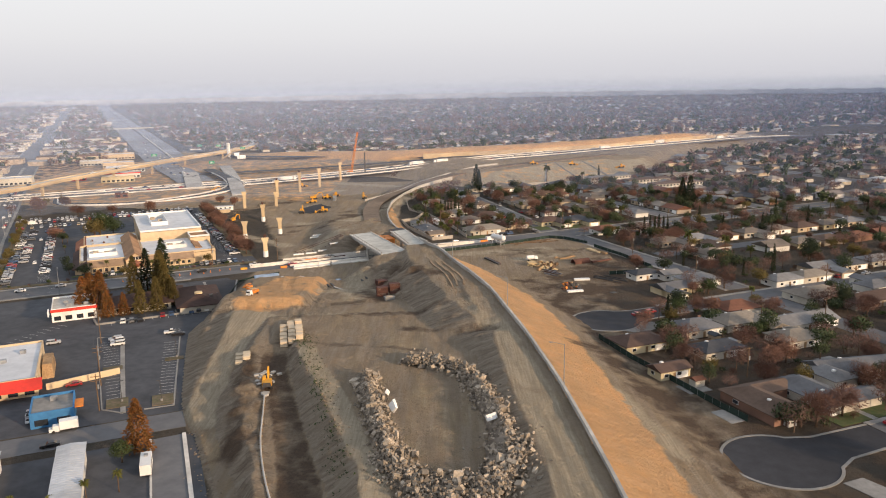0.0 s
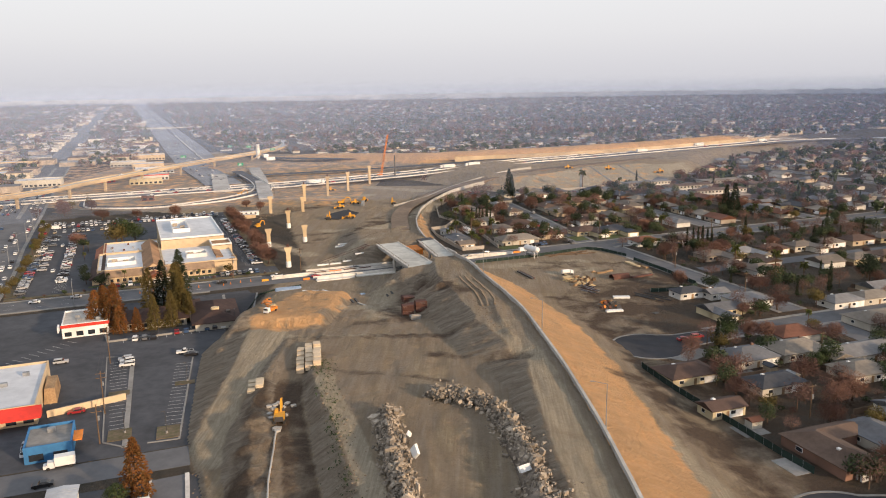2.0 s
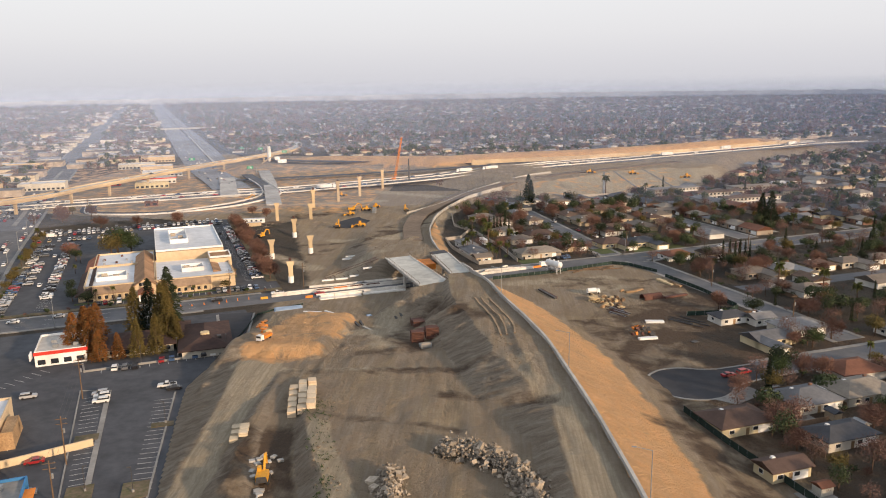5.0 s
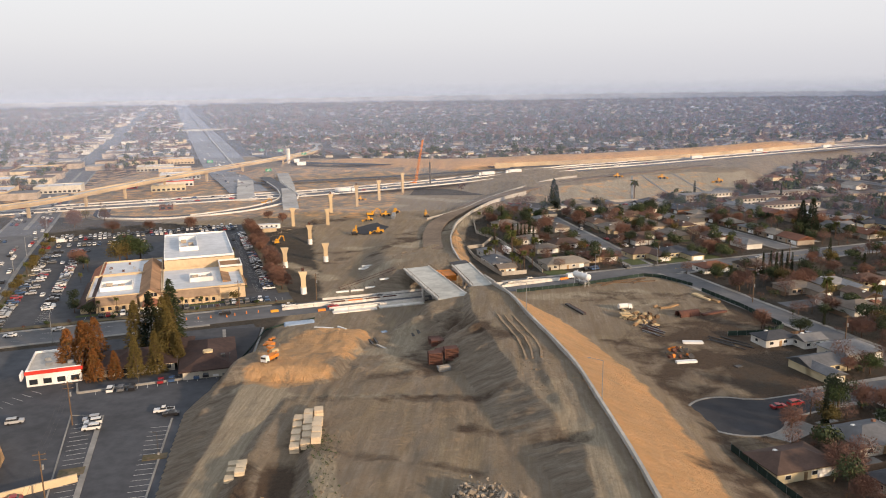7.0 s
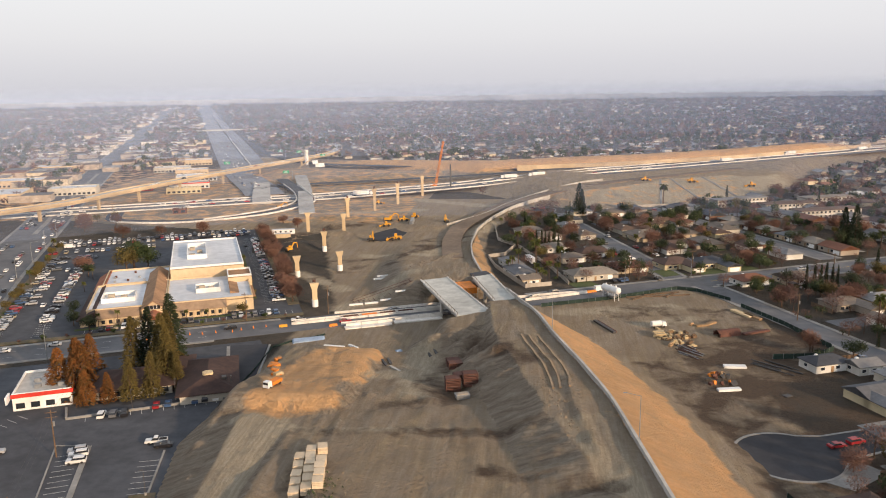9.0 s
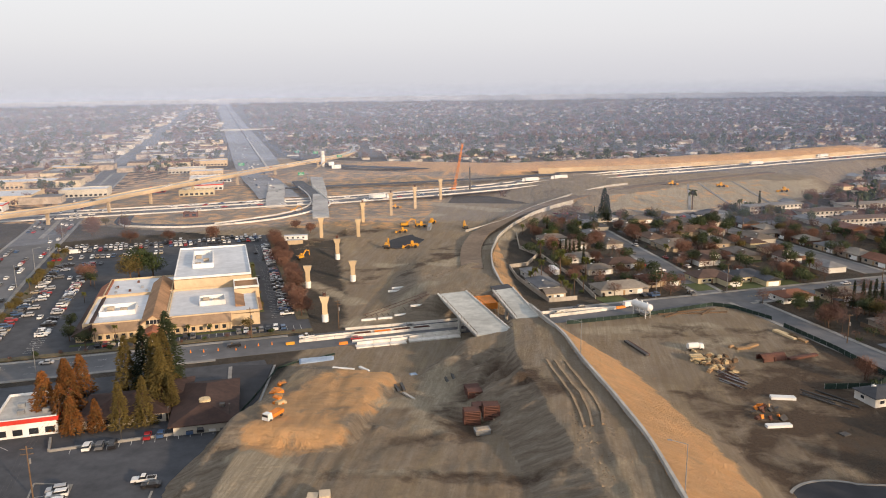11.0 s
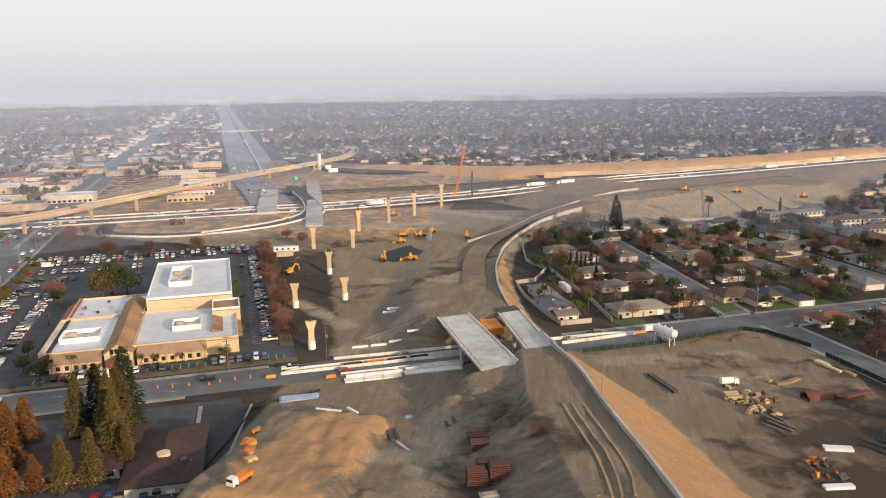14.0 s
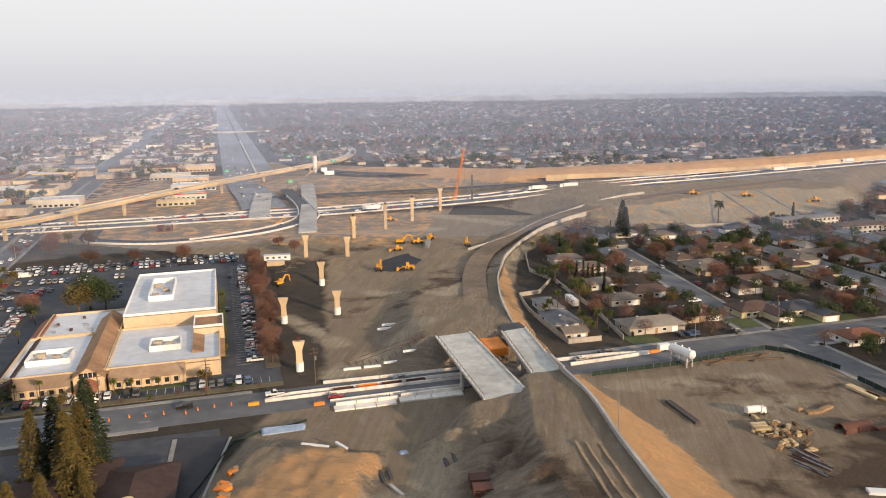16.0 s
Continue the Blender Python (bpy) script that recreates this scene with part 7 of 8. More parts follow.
# block walls round the corner lots below the ramp
structure("block_wall", Solid().ribbon([(-27, 500), (-22, 478), (-16, 462), (-10, 447), (-6, 438), (6, 443)], .15, .15, -.2, 1.9).ribbon([(-27, 500), (-18, 506), (-13, 530)], .15, .15, -.2, 1.9).ribbon([(-13, 530), (-24, 548), (-28, 590)], .15, .15, -.2, 1.9).ribbon([(-12, 530), (6, 478), (14, 445)], .15, .15, -.2, 1.8).ribbon([(8, 716), (60, 672), (100, 683), (150, 712), (190, 706)], .15, .15, -.2, 2.2), BLOCKWALL, "long grey block walls along the gardens", "wall")
t = thing("motor_home", "white motor home with a dark window band", "motor home", m=pose(-4, 490, 0.05, 0, 0, 108))
part("body", Solid().box(0, 0, .5, 10.5, 2.5, 2.7), WHITE, t)
for i in range(4):
    part("window", Solid().box(-3.6 + i * 2.4, -1.27, 1.9, 1.4, .06, .7), GLASS, t)
for sx in (-3.4, 3.6):
    for sy in (-1, 1):
        part("wheel", Solid().tube((sx, sy * .9, .45), (sx, sy * 1.25, .45), .45, n=10), RUBBER, t)

# trees among the houses
for x, y, s, k in ((92, 287, 1.15, "dark"), (90, 285, 1.0, "green"), (98, 286, .9, "bare"), (122, 322, 1.05, "bare"), (139, 326, 1.15, "olive"), (130, 420, 1.1, "bare"), (126, 417, 1.0, "bare"), (134, 404, .9, "olive"), (183, 374, 1.4, "dark"), (180, 366, 1.3, "dark"), (109, 232, 1.0, "bare"), (103, 229, .8, "bare"), (82, 224, .75, "olive"), (109, 256, .8, "green"), (144, 257, .9, "bare"), (158, 291, 1.0, "dark"), (77, 235, .7, "bare"),
                    (29, 641, 1.3, "redwood_dark"), (31, 642, 1.05, "redwood_dark"), (50, 594, 1.0, "bare"), (63, 643, 1.3, "olive"), (60, 640, 1.2, "dark"), (94, 620, 1.2, "dark"), (97, 623, 1.3, "dark"), (110, 630, .9, "dark"), (94, 684, 1.4, "palm"), (141, 688, 1.3, "cypress"), (-4, 577, .85, "olive"), (-8, 572, .9, "green"), (-24, 590, .55, "palm"),
                    (-1, 530, .85, "cypress"), (2, 527, .9, "cypress"), (4, 523, .9, "cypress"), (6, 520, .9, "cypress"), (9, 526, 1.2, "cypress"), (11, 514, .9, "cypress"), (-12, 527, .6, "dark"), (-13, 470, .8, "palm"), (-10, 474, .75, "palm"), (-15, 466, .7, "palm"), (5, 451, .7, "palm"), (1, 446, .65, "palm"), (3, 448, .6, "palm"), (-1, 455, .8, "palm"), (9, 454, .7, "palm"), (118, 441, 1.0, "cypress"), (121, 440, 1.05, "cypress"), (124, 441, 1.0, "cypress"), (127, 443, 1.05, "cypress"), (130, 444, .95, "cypress"), (133, 446, .9, "cypress"), (138, 440, 1.1, "dark"), (176, 540, 1.3, "redwood_dark"), (172, 545, 1.2, "redwood_dark")):
    tree(k, x, y, s, r6, 0)
n_near = 0
while n_near < 400:
    u, v = r6.uniform(150, 480), r6.uniform(30, 690)
    x, y = uv(u, v)
    if in_town(x, y) and clear_of(x, y, 7.5) and street_gap(u, v) > 7.5 and abs(x) < y * .85 + 30:
        k = r6.choice(("bare", "bare", "bare", "bare", "green", "dark", "olive", "olive", "bush", "bush", "dry_bush", "cypress", "palm"))
        tree(k, x, y, r6.uniform(.55, 1.15), r6, 0)
        n_near += 1
for x, y, h, a in ((43, 457, 12, 22), (75, 473, 11, 22), (100, 395, 11, 22), (116, 342, 11, 22), (113, 262, 11, 22), (139, 268, 11, 22), (92, 220, 10, 22), (60, 640, 11, 22), (90, 560, 11, 22), (110, 600, 11, 22), (150, 240, 11, 22), (165, 320, 11, 22), (140, 470, 11, 22), (188, 492, 11, 22)):
    utility_pole(x, y, h, a, 0.0, 1)
for x, y, a in ((72.5, 462, 110), (40, 448.5, -70)):
    street_lamp(x, y, a, 8.5)
for y, a in ((190, 175), (262, 175), (345, 175)):
    x = float(wall_x(y)) + 1.2
    street_lamp(x, y, a, 11.0, land(x, y))


# ---- the town beyond: joined, since nobody could count it ----
class Far:
    def __init__(self):
        self.wall, self.roof, self.crown, self.twig, self.trunk = Solid(), Solid(), Solid(), Solid(), Solid()

    def home(self, x, y, turn, L, W, h, r, flat=False):
        self.wall.box(x, y, -.3, L, W, h + .3, turn)
        c, s = math.cos(turn), math.sin(turn)
        if flat:
            self.roof.box(x, y, h + .01, L * 1.01, W * 1.01, .5, turn)
            return
        a, b, q = L / 2 + .5, W / 2 + .5, (W / 2 + .5) * .38
        rr = a - (b if r.random() < .7 else 0)
        pts = [(-a, -b, h), (a, -b, h), (a, b, h), (-a, b, h), (-rr, 0, h + q), (rr, 0, h + q)]
        self.roof.add([(x + p * c - w * s, y + p * s + w * c, z + .02) for p, w, z in pts], [(0, 1, 5, 4), (2, 3, 4, 5), (1, 2, 5), (3, 0, 4), (3, 2, 1, 0)])

    def tree(self, x, y, h, w, n, r, bare):
        s = self.twig if bare else self.crown
        self.trunk.tube((x, y, -.3), (x, y, h * .6), .22, .1, 4)
        base = len(s.v)
        size = w * (.046 if n > 400 else .085 if n > 60 else .17 if n > 20 else .3)
        fs, vs = [], []
        for i in range(n):
            d = Vector((r.gauss(0, 1), r.gauss(0, 1), r.gauss(0, .8))).normalized()
            p = Vector((x, y, h * .62)) + Vector((d.x * w * .5, d.y * w * .5, d.z * h * .38)) * r.uniform(.5, 1.0)
            e = Vector((r.uniform(-1, 1), r.uniform(-1, 1), r.uniform(-1, 1))).normalized() * size
            g = e.cross(d).normalized() * size * .8 if e.cross(d).length > 1e-4 else Vector((0, 0, size))
            if bare and n > 20:
                e, g = e * 1.25, g * .3
            vs += [p - e, p + g, p + e, p - g]
            fs.append((4 * i, 4 * i + 1, 4 * i + 2, 4 * i + 3))
        s.add(vs, fs)


far = Far()
r7 = random.Random(77)
# strips of houses on the turned grid out to the haze
def far_open(x, y):
    """Open to far houses: not on works, roads or banks."""
    ok = (site_mask(x, y) < .02) & (terrain(x, y) < .4)
    ok &= ~((np.abs(x + .455 * (y - 1000) + 358) < 46) & (y > 760))
    ok &= np.abs(x - np.interp(y, [p[1] for p in avenue_line], [p[0] for p in avenue_line])) > 24
    hy = np.interp(x, [p[0] for p in HW], [p[1] for p in HW])
    return ok & ((np.abs(y - hy) > 34) | (x < -600))


gen = np.random.RandomState(77)
for ring, (y0, y1, du, dv, p, n) in enumerate(((60, 1300, 21, 42, .92, 34), (1300, 2300, 24, 46, .86, 18), (2300, 4500, 44, 70, .75, 10))):
    V, U = np.meshgrid(np.arange(-2600, 5200, dv), np.arange(-2600, 4800, du), indexing="ij")
    I = np.round(U / du).astype(int)
    uu, vv = U + gen.uniform(-6, 6, U.shape), V + gen.uniform(-9, 9, U.shape)
    X, Y = uu * CU - vv * SU, uu * SU + vv * CU
    ok = (Y >= y0) & (Y < y1) & (X < Y * .63 + 70) & (X > -Y * .79 - 40) & (I % 9 != 0)
    if ring == 0:
        edge = np.interp(Y, (60, 200, 260, 330, 345, 440, 455, 520, 600, 680), (75, 76, 62, 100, 92, 92, -4, -18, -24, 8))
        town = (Y > 60) & (Y < slope_foot(X) - 9) & (X > edge)
        ok &= ~((Y < 760) & (X > -100) & (((U < 475) & (V < 400)) | ((U < 448) & (V < 670))) & (town | (X < 110)))
        ok &= ~((Y < 700) & (X < 0) & (X > -425)) & ~((X < -90) & (Y < 300))
    ok &= far_open(X, Y)
    xs_, ys_ = X[ok], Y[ok]
    for x, y in zip(xs_.tolist(), ys_.tolist()):
        shops = abs(x + .44 * (y - 868) + 475) < 120 or (x > 330 and 1100 < y < 1800 and r7.random() < .35)
        if r7.random() < p * (1 if not shops else .55):
            if shops:
                far.home(x, y, GRID, r7.uniform(20, 42), r7.uniform(16, 28), r7.uniform(4.5, 7), r7, True)
            else:
                far.home(x, y, GRID + (0 if r7.random() < .6 else math.pi / 2), r7.uniform(12, 17) * (1 if ring < 2 else 1.5), r7.uniform(9, 12) * (1 if ring < 2 else 1.4), r7.uniform(2.7, 3.2), r7)
    k = 4 if ring < 2 else 3
    tx = np.repeat(xs_, k) + gen.uniform(-.6, .6, len(xs_) * k) * du
    ty = np.repeat(ys_, k) + gen.uniform(.25, .6, len(xs_) * k) * dv * gen.choice((-1, 1), len(xs_) * k)
    good = far_open(tx, ty) & (gen.uniform(0, 1, len(tx)) < .85)
    for x, y in zip(tx[good].tolist(), ty[good].tolist()):
        big = r7.random() < .26
        far.tree(x, y, r7.uniform(5, 9) * (1.75 if big else 1), r7.uniform(5.5, 10.5) * (1.1 if big else 1) * (1 if ring < 2 else 1.6), n, r7, r7.random() < .56)
# smaller trees and shrubs between the near houses, past counting
tu, tv = gen.uniform(150, 500, 9000), gen.uniform(30, 690, 9000)
tx, ty = tu * CU - tv * SU, tu * SU + tv * CU
grown = 0
for x, y, u, v in zip(tx.tolist(), ty.tolist(), tu.tolist(), tv.tolist()):
    if grown < 1500 and in_town(x, y) and clear_of(x, y, 7.0) and street_gap(u, v) > 6.8:
        if r7.random() < .5:
            far.tree(x, y, r7.uniform(5, 10.5), r7.uniform(5, 9), 520, r7, r7.random() < .62)
        else:
            far.tree(x, y, r7.uniform(1.4, 3.2), r7.uniform(2, 4), 62, r7, r7.random() < .35)
        grown += 1
FAR_WALL = many("far_walls", ((.62, .58, .5), (.55, .45, .33), (.72, .7, .66), (.45, .38, .31), (.66, .56, .4)))
FAR_ROOF = many("far_roofs", ((.17, .17, .175), (.22, .185, .16), (.30, .265, .23), (.13, .095, .08), (.22, .115, .085), (.34, .335, .33), (.17, .125, .10), (.5, .5, .5)))
FAR_GREEN = surface("far_foliage", (.062, .078, .034), (.032, .045, .022), 2.5, .9, island=.35, world_space=True)
FAR_TWIG = surface("far_bare_crowns", (.175, .10, .08), (.105, .07, .058), 2.5, .9, island=.3, world_space=True)
single("distant_houses", far.wall, FAR_WALL, "pale walls of the many distant houses", "houses", kind="stuff")
single("distant_roofs", far.roof, FAR_ROOF, "grey, tan and brown roofs of distant houses", "roofs", kind="stuff")
single("distant_trees", far.crown, FAR_GREEN, "dark green trees among the distant houses", "trees", kind="stuff")
single("distant_bare_trees", far.twig, FAR_TWIG, "reddish leafless trees among the distant houses", "trees", kind="stuff")
single("distant_trunks", far.trunk, BARK, "trunks of the distant trees", "tree trunks", kind="stuff")

# a raised strip in haze colours for the plain's far edge, and sheets for the haze
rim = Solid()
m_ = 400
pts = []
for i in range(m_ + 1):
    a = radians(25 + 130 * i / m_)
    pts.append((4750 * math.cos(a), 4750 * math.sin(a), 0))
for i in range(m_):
    # strip height fitted to the horizon line in the camera's view
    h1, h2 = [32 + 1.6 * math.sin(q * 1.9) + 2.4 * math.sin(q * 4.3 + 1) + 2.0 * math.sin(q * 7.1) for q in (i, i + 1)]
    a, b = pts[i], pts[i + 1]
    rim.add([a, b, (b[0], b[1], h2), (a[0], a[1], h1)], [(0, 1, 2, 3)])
structure("backdrop", rim, surface("distant_plain", (.40, .44, .52), (.34, .38, .45), 40, .95, world_space=True), "grey-lilac backdrop strip with haze in its colour", "backdrop")
# curved see-through sheets added one behind another to imitate haze over distance
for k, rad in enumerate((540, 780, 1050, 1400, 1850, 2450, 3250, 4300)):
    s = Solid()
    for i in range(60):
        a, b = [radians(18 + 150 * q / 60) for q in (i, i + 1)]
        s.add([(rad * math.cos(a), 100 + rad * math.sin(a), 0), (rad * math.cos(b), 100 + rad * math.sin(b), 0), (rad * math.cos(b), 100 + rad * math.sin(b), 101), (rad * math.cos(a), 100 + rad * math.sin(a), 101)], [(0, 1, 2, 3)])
    single("haze_bank", s, HAZE_SHEET_THIN if rad < 800 else HAZE_SHEET, "upright see-through tinted sheet standing in for haze", "haze", kind="stuff")


def far_cars(places):
    """Traffic too far to tell apart, joined by colour."""
    out = {}
    for x, y, z, turn, c in places:
        a = radians(turn)
        body, top = out.setdefault(c, (Solid(), Solid()))
        body.box(x, y, z + .25, 4.6, 1.8, .65, a)
        body.box(x - .2 * math.cos(a), y - .2 * math.sin(a), z + 1.25, 1.9, 1.45, .12, a)
        top.box(x - .2 * math.cos(a), y - .2 * math.sin(a), z + .904, 2.7, 1.7, .35, a, .75, .85)
        top.box(x, y, z, 3.6, 1.82, .24, a)
    for c, (body, top) in out.items():
        single("distant_cars", body, CAR_PAINT[c], "many distant %s cars in traffic" % CAR_COLOURS[c][1], "cars", kind="stuff")
        single("distant_car_windows", top, GLASS, "dark windows of the distant cars", "car windows", kind="stuff")

# ---- machines ----
def excavator(x, y, turn, label="yellow excavator with a folded arm on the fill", scale=1.0):
    def make():
        t = thing("excavator", label, "excavator", "machines")
        for s in (-1, 1):
            part("track", Solid().box(0, s * 1.2, 0, 4.2, .65, .9, top=.85), RUBBER, t)
        part("undercarriage", Solid().box(0, 0, .3, 2.2, 1.8, .6), STEEL, t)
        part("house", Solid().box(-.7, 0, 1.0, 3.6, 2.7, 1.15), YELLOW, t)
        part("counterweight", Solid().box(-2.75, 0, 1.05, .7, 2.6, 1.1, top=.8), STEEL, t)
        cab = part("cab", Solid().box(.9, .8, 1.0, 1.5, 1.0, 2.0, top=.85), YELLOW, t)
        part("pane", Solid().box(1.63, .8, 1.6, .05, .8, 1.0), GLASS, cab)
        part("boom", Solid().beam((.8, -.3, 1.8), (3.4, -.3, 4.6), .45, .6).beam((3.4, -.3, 4.6), (5.6, -.3, 3.9), .4, .5), YELLOW, t)
        part("stick", Solid().beam((5.5, -.3, 4.1), (5.9, -.3, 1.2), .32, .4), YELLOW, t)
        part("bucket", Solid().box(5.7, -.3, .1, .9, 1.2, 1.1, top=.7), STEEL, t)
        part("ram", Solid().tube((1.6, -.3, 1.8), (3.0, -.3, 4.0), .1, n=6), GREY_STEEL, t)
        return t
    return place(("excavator",), make, pose(x, y, land(x, y), 0, 0, turn) @ Matrix.Scale(scale, 4))


def loader(x, y, turn, scale=1.0):
    def make():
        t = thing("wheel_loader", "yellow wheel loader with a wide bucket on the dirt", "wheel loader", "machines")
        part("rear_body", Solid().box(-1.7, 0, .9, 3.2, 2.2, 1.3, top=.9), YELLOW, t)
        part("front_frame", Solid().box(1.2, 0, .8, 2.2, 1.2, .9), YELLOW, t)
        cab = part("cab", Solid().box(-.2, 0, 1.9, 1.5, 1.7, 1.6, top=.85), YELLOW, t)
        part("pane", Solid().box(.56, 0, 2.3, .05, 1.3, .9), GLASS, cab)
        part("arm", Solid().beam((1.2, -.6, 1.6), (3.6, -.6, .7), .25, .35).beam((1.2, .6, 1.6), (3.6, .6, .7), .25, .35), YELLOW, t)
        part("bucket", Solid().box(4.1, 0, .1, 1.1, 2.9, 1.2, top=.6), YELLOW, t)
        for sx in (-1.7, 1.5):
            for sy in (-1, 1):
                part("wheel", Solid().tube((sx, sy * .85, .8), (sx, sy * 1.45, .8), .8, n=12), RUBBER, t)
        return t
    return place(("loader",), make, pose(x, y, land(x, y), 0, 0, turn) @ Matrix.Scale(scale, 4))


excavator(-51, 207, 100)
excavator(-103, 612, 10, scale=1.2)
excavator(-100.5, 543, 95, scale=1.1)
excavator(-140, 506, 60)
excavator(-62, 606, 110)
excavator(-200, 668, 20)
loader(-86, 544, 190, 1.2)
loader(-101, 591, 200)
loader(-92, 612, 20, 1.1)
loader(-126, 690, 30)
loader(132, 775, 10, 1.2)
loader(180, 770, 190, 1.2)
loader(92, 770, 20, 1.1)
loader(-87, 625, 80, 1.1)
single("bitumen_patch", Solid().prism([(-104, 546), (-103, 566), (-97, 579), (-88, 590), (-80, 588), (-80, 566), (-86, 548), (-94, 541)], -.5, .35), FRESH, "heap of black material spread in the pit", "black fill", kind="structure")
for i in range(4):
    single("water_tank", Solid().box(0, 0, 0, 3, 2.2, 2.3, top=.92), GREY_STEEL, "pale grey steel tank in a row", "tank", "row of tanks", m=pose(-84.5 - i * .6, 597 + i * 5, land(-84.5, 597 + i * 5), 0, 0, 80))


# haul truck on the mound, cabins
def site_truck(x, y, turn):
    t = thing("service_truck", "orange service truck parked on the sandy mound", "truck", m=pose(x, y, land(x, y), 0, 0, turn))
    part("bed", Solid().box(-.8, 0, .8, 4.2, 2.2, .9), ORANGE, t)
    part("cab", Solid().box(2.3, 0, .6, 1.8, 2.1, 1.7, top=.85), WHITE, t)
    part("windscreen", Solid().box(3.0, 0, 1.5, .4, 1.7, .6), GLASS, t)
    for sx in (-1.9, 2.3):
        for sy in (-1, 1):
            part("wheel", Solid().tube((sx, sy * .75, .45), (sx, sy * 1.1, .45), .45, n=10), RUBBER, t)


site_truck(-75, 291, 250)
r8 = random.Random(8)
for x, y, n in ((-85, 325, 5), (-83, 316, 6), (-78, 304, 4), (-80, 310, 2)):
    for i in range(n):
        px, py = x + r8.uniform(-1.6, 1.6), y + r8.uniform(-2, 2)
        single("timber_pallet", Solid().box(0, 0, 0, 2.4, 1.3, r8.uniform(.5, 1.1)).box(0, .3, 0, 2.2, .2, .3), r8.choice((TIMBER, PALE_TIMBER, ORANGE)), "small timber pallet with a plank on sand", "pallet", "stacks on the mound", m=pose(px, py, land(px, py) - .05, 0, 0, r8.uniform(0, 180)))
t = thing("site_cabin", "long white site cabin with a flat roof", "site cabin", m=pose(-162, 562, 0, 0, 0, 15))
part("body", Solid().box(0, 0, .3, 14, 3.4, 2.8), WHITE, t)
part("roof", Solid().box(0, 0, 3.104, 14.3, 3.7, .15), GREY_ROOF, t)
for i in range(4):
    part("window", Solid().box(-5 + i * 3.2, -1.74, 1.4, 1.2, .08, 1.0), GLASS, t)
t = thing("site_cabin", "tan site cabin beside the bare trees", "site cabin", m=pose(-158, 549, 0, 0, 0, 15))
part("body", Solid().box(0, 0, .3, 9, 3.2, 2.6), STUCCO, t)
part("roof", Solid().box(0, 0, 2.904, 9.3, 3.5, .15), GREY_ROOF, t)

# pale blocks stacked in rows, steel crates
def block_pile(x, y, nx, ny, turn, size, material, name, label, group, layers=1, skip=.12):
    c, s = math.cos(radians(turn)), math.sin(radians(turn))
    for i in range(nx):
        for j in range(ny):
            if r8.random() < skip:
                continue
            px, py = x + c * i * size[0] * 1.12 - s * j * size[1] * 1.15, y + s * i * size[0] * 1.12 + c * j * size[1] * 1.15
            z = land(px, py) - .05
            for l_ in range(layers):
                def make():
                    t = thing(name, label, name.replace("_", " "), group)
                    for q in range(4):
                        part("slab", Solid().box(0, 0, q * size[2] / 4, size[0], size[1], size[2] / 4 * .86), material, t)
                    return t
                place((name,), make, pose(px + r8.uniform(-.15, .15), py + r8.uniform(-.15, .15), z + l_ * size[2], 0, 0, turn + r8.uniform(-4, 4)))


block_pile(-52.5, 239, 3, 6, 12, (2.3, 2.9, 1.7), surface("pale_wrapped_blocks", (.66, .53, .37), (.52, .42, .31), 1, .9, rand=.12), "block_pallet", "pallet of pale tan concrete blocks on the fill", "rows of block pallets", skip=.1)
block_pile(-64, 226, 2, 4, 15, (2.2, 2.2, 1.0), surface("pale_stone_blocks", (.68, .55, .38), (.5, .42, .31), 1, .9, rand=.12), "stone_pallet", "low pallet of pale stone blocks on dirt", "stone pallets", skip=.35)
for x, y, l_ in ((-28, 330, 1), (-26.5, 323, 1), (-24, 314, 1), (-25.5, 306, 2), (-20.5, 307.5, 2)):
    z = land(x, y)
    for q in range(l_):
        t = thing("steel_crate", "rusty red steel frame crate stacked on the fill", "crate", "steel crates", pose(x, y, z + q * 2.1, 0, 0, 15 + q))
        part("floor", Solid().box(0, 0, .1, 4.4, 3.4, .12), RUST, t)
        for sx in (-2.1, 2.1):
            for sy in (-1.6, 1.6):
                part("post", Solid().box(sx, sy, 0, .2, .2, 2.0), RUST, t)
        for k in range(4):
            for sy in (-1.6, 1.6):
                part("rail", Solid().box(0, sy, .4 + k * .45, 4.2, .08, .24), RUST, t)
            for sx in (-2.1, 2.1):
                part("rail", Solid().box(sx, 0, .4 + k * .45, .08, 3.2, .24), RUST, t)
        part("lid", Solid().box(0, 0, 1.94, 4.3, 3.3, .1), RUST, t)
t = thing("skip", "small grey steel skip on the fill", "skip", m=pose(-22, 299, land(-22, 299), 0, 0, 20))
part("body", Solid().box(0, 0, 0, 3.6, 2.4, 1.4, top=1.15), GREY_STEEL, t)
part("load", Solid().box(0, 0, 1.404, 3.6, 2.2, .25, top=.7), RUBBLE, t, "broken waste")

# the drain pipe in the trench, with its bedding blocks
t = thing("drain_pipe", "long pale pipe laid in sections along the trench", "pipe")
pp = spline([(-50.5, 201), (-48.5, 190), (-45, 172), (-40.5, 156), (-35, 140), (-30, 122)], 5)
for a, b in zip(pp[:-1], pp[1:]):
    part("pipe_section", Solid().tube((*a, land(*a) + .3), (*b, land(*b) + .3), .24, n=8), CONCRETE, t)
    part("support", Solid().box(a[0], a[1], land(*a) - .1, .9, .4, .35), TIMBER, t)
for i in range(14):
    x, y = -52 + r8.uniform(-5, 3), 205 + r8.uniform(-8, 14)
    single("stone_slab", Solid().box(0, 0, 0, 1.4, 1.1, .5), CONCRETE, "loose grey slab beside the trench", "slab", "loose slabs", m=pose(x, y, land(x, y), 0, 0, r8.uniform(0, 90)))

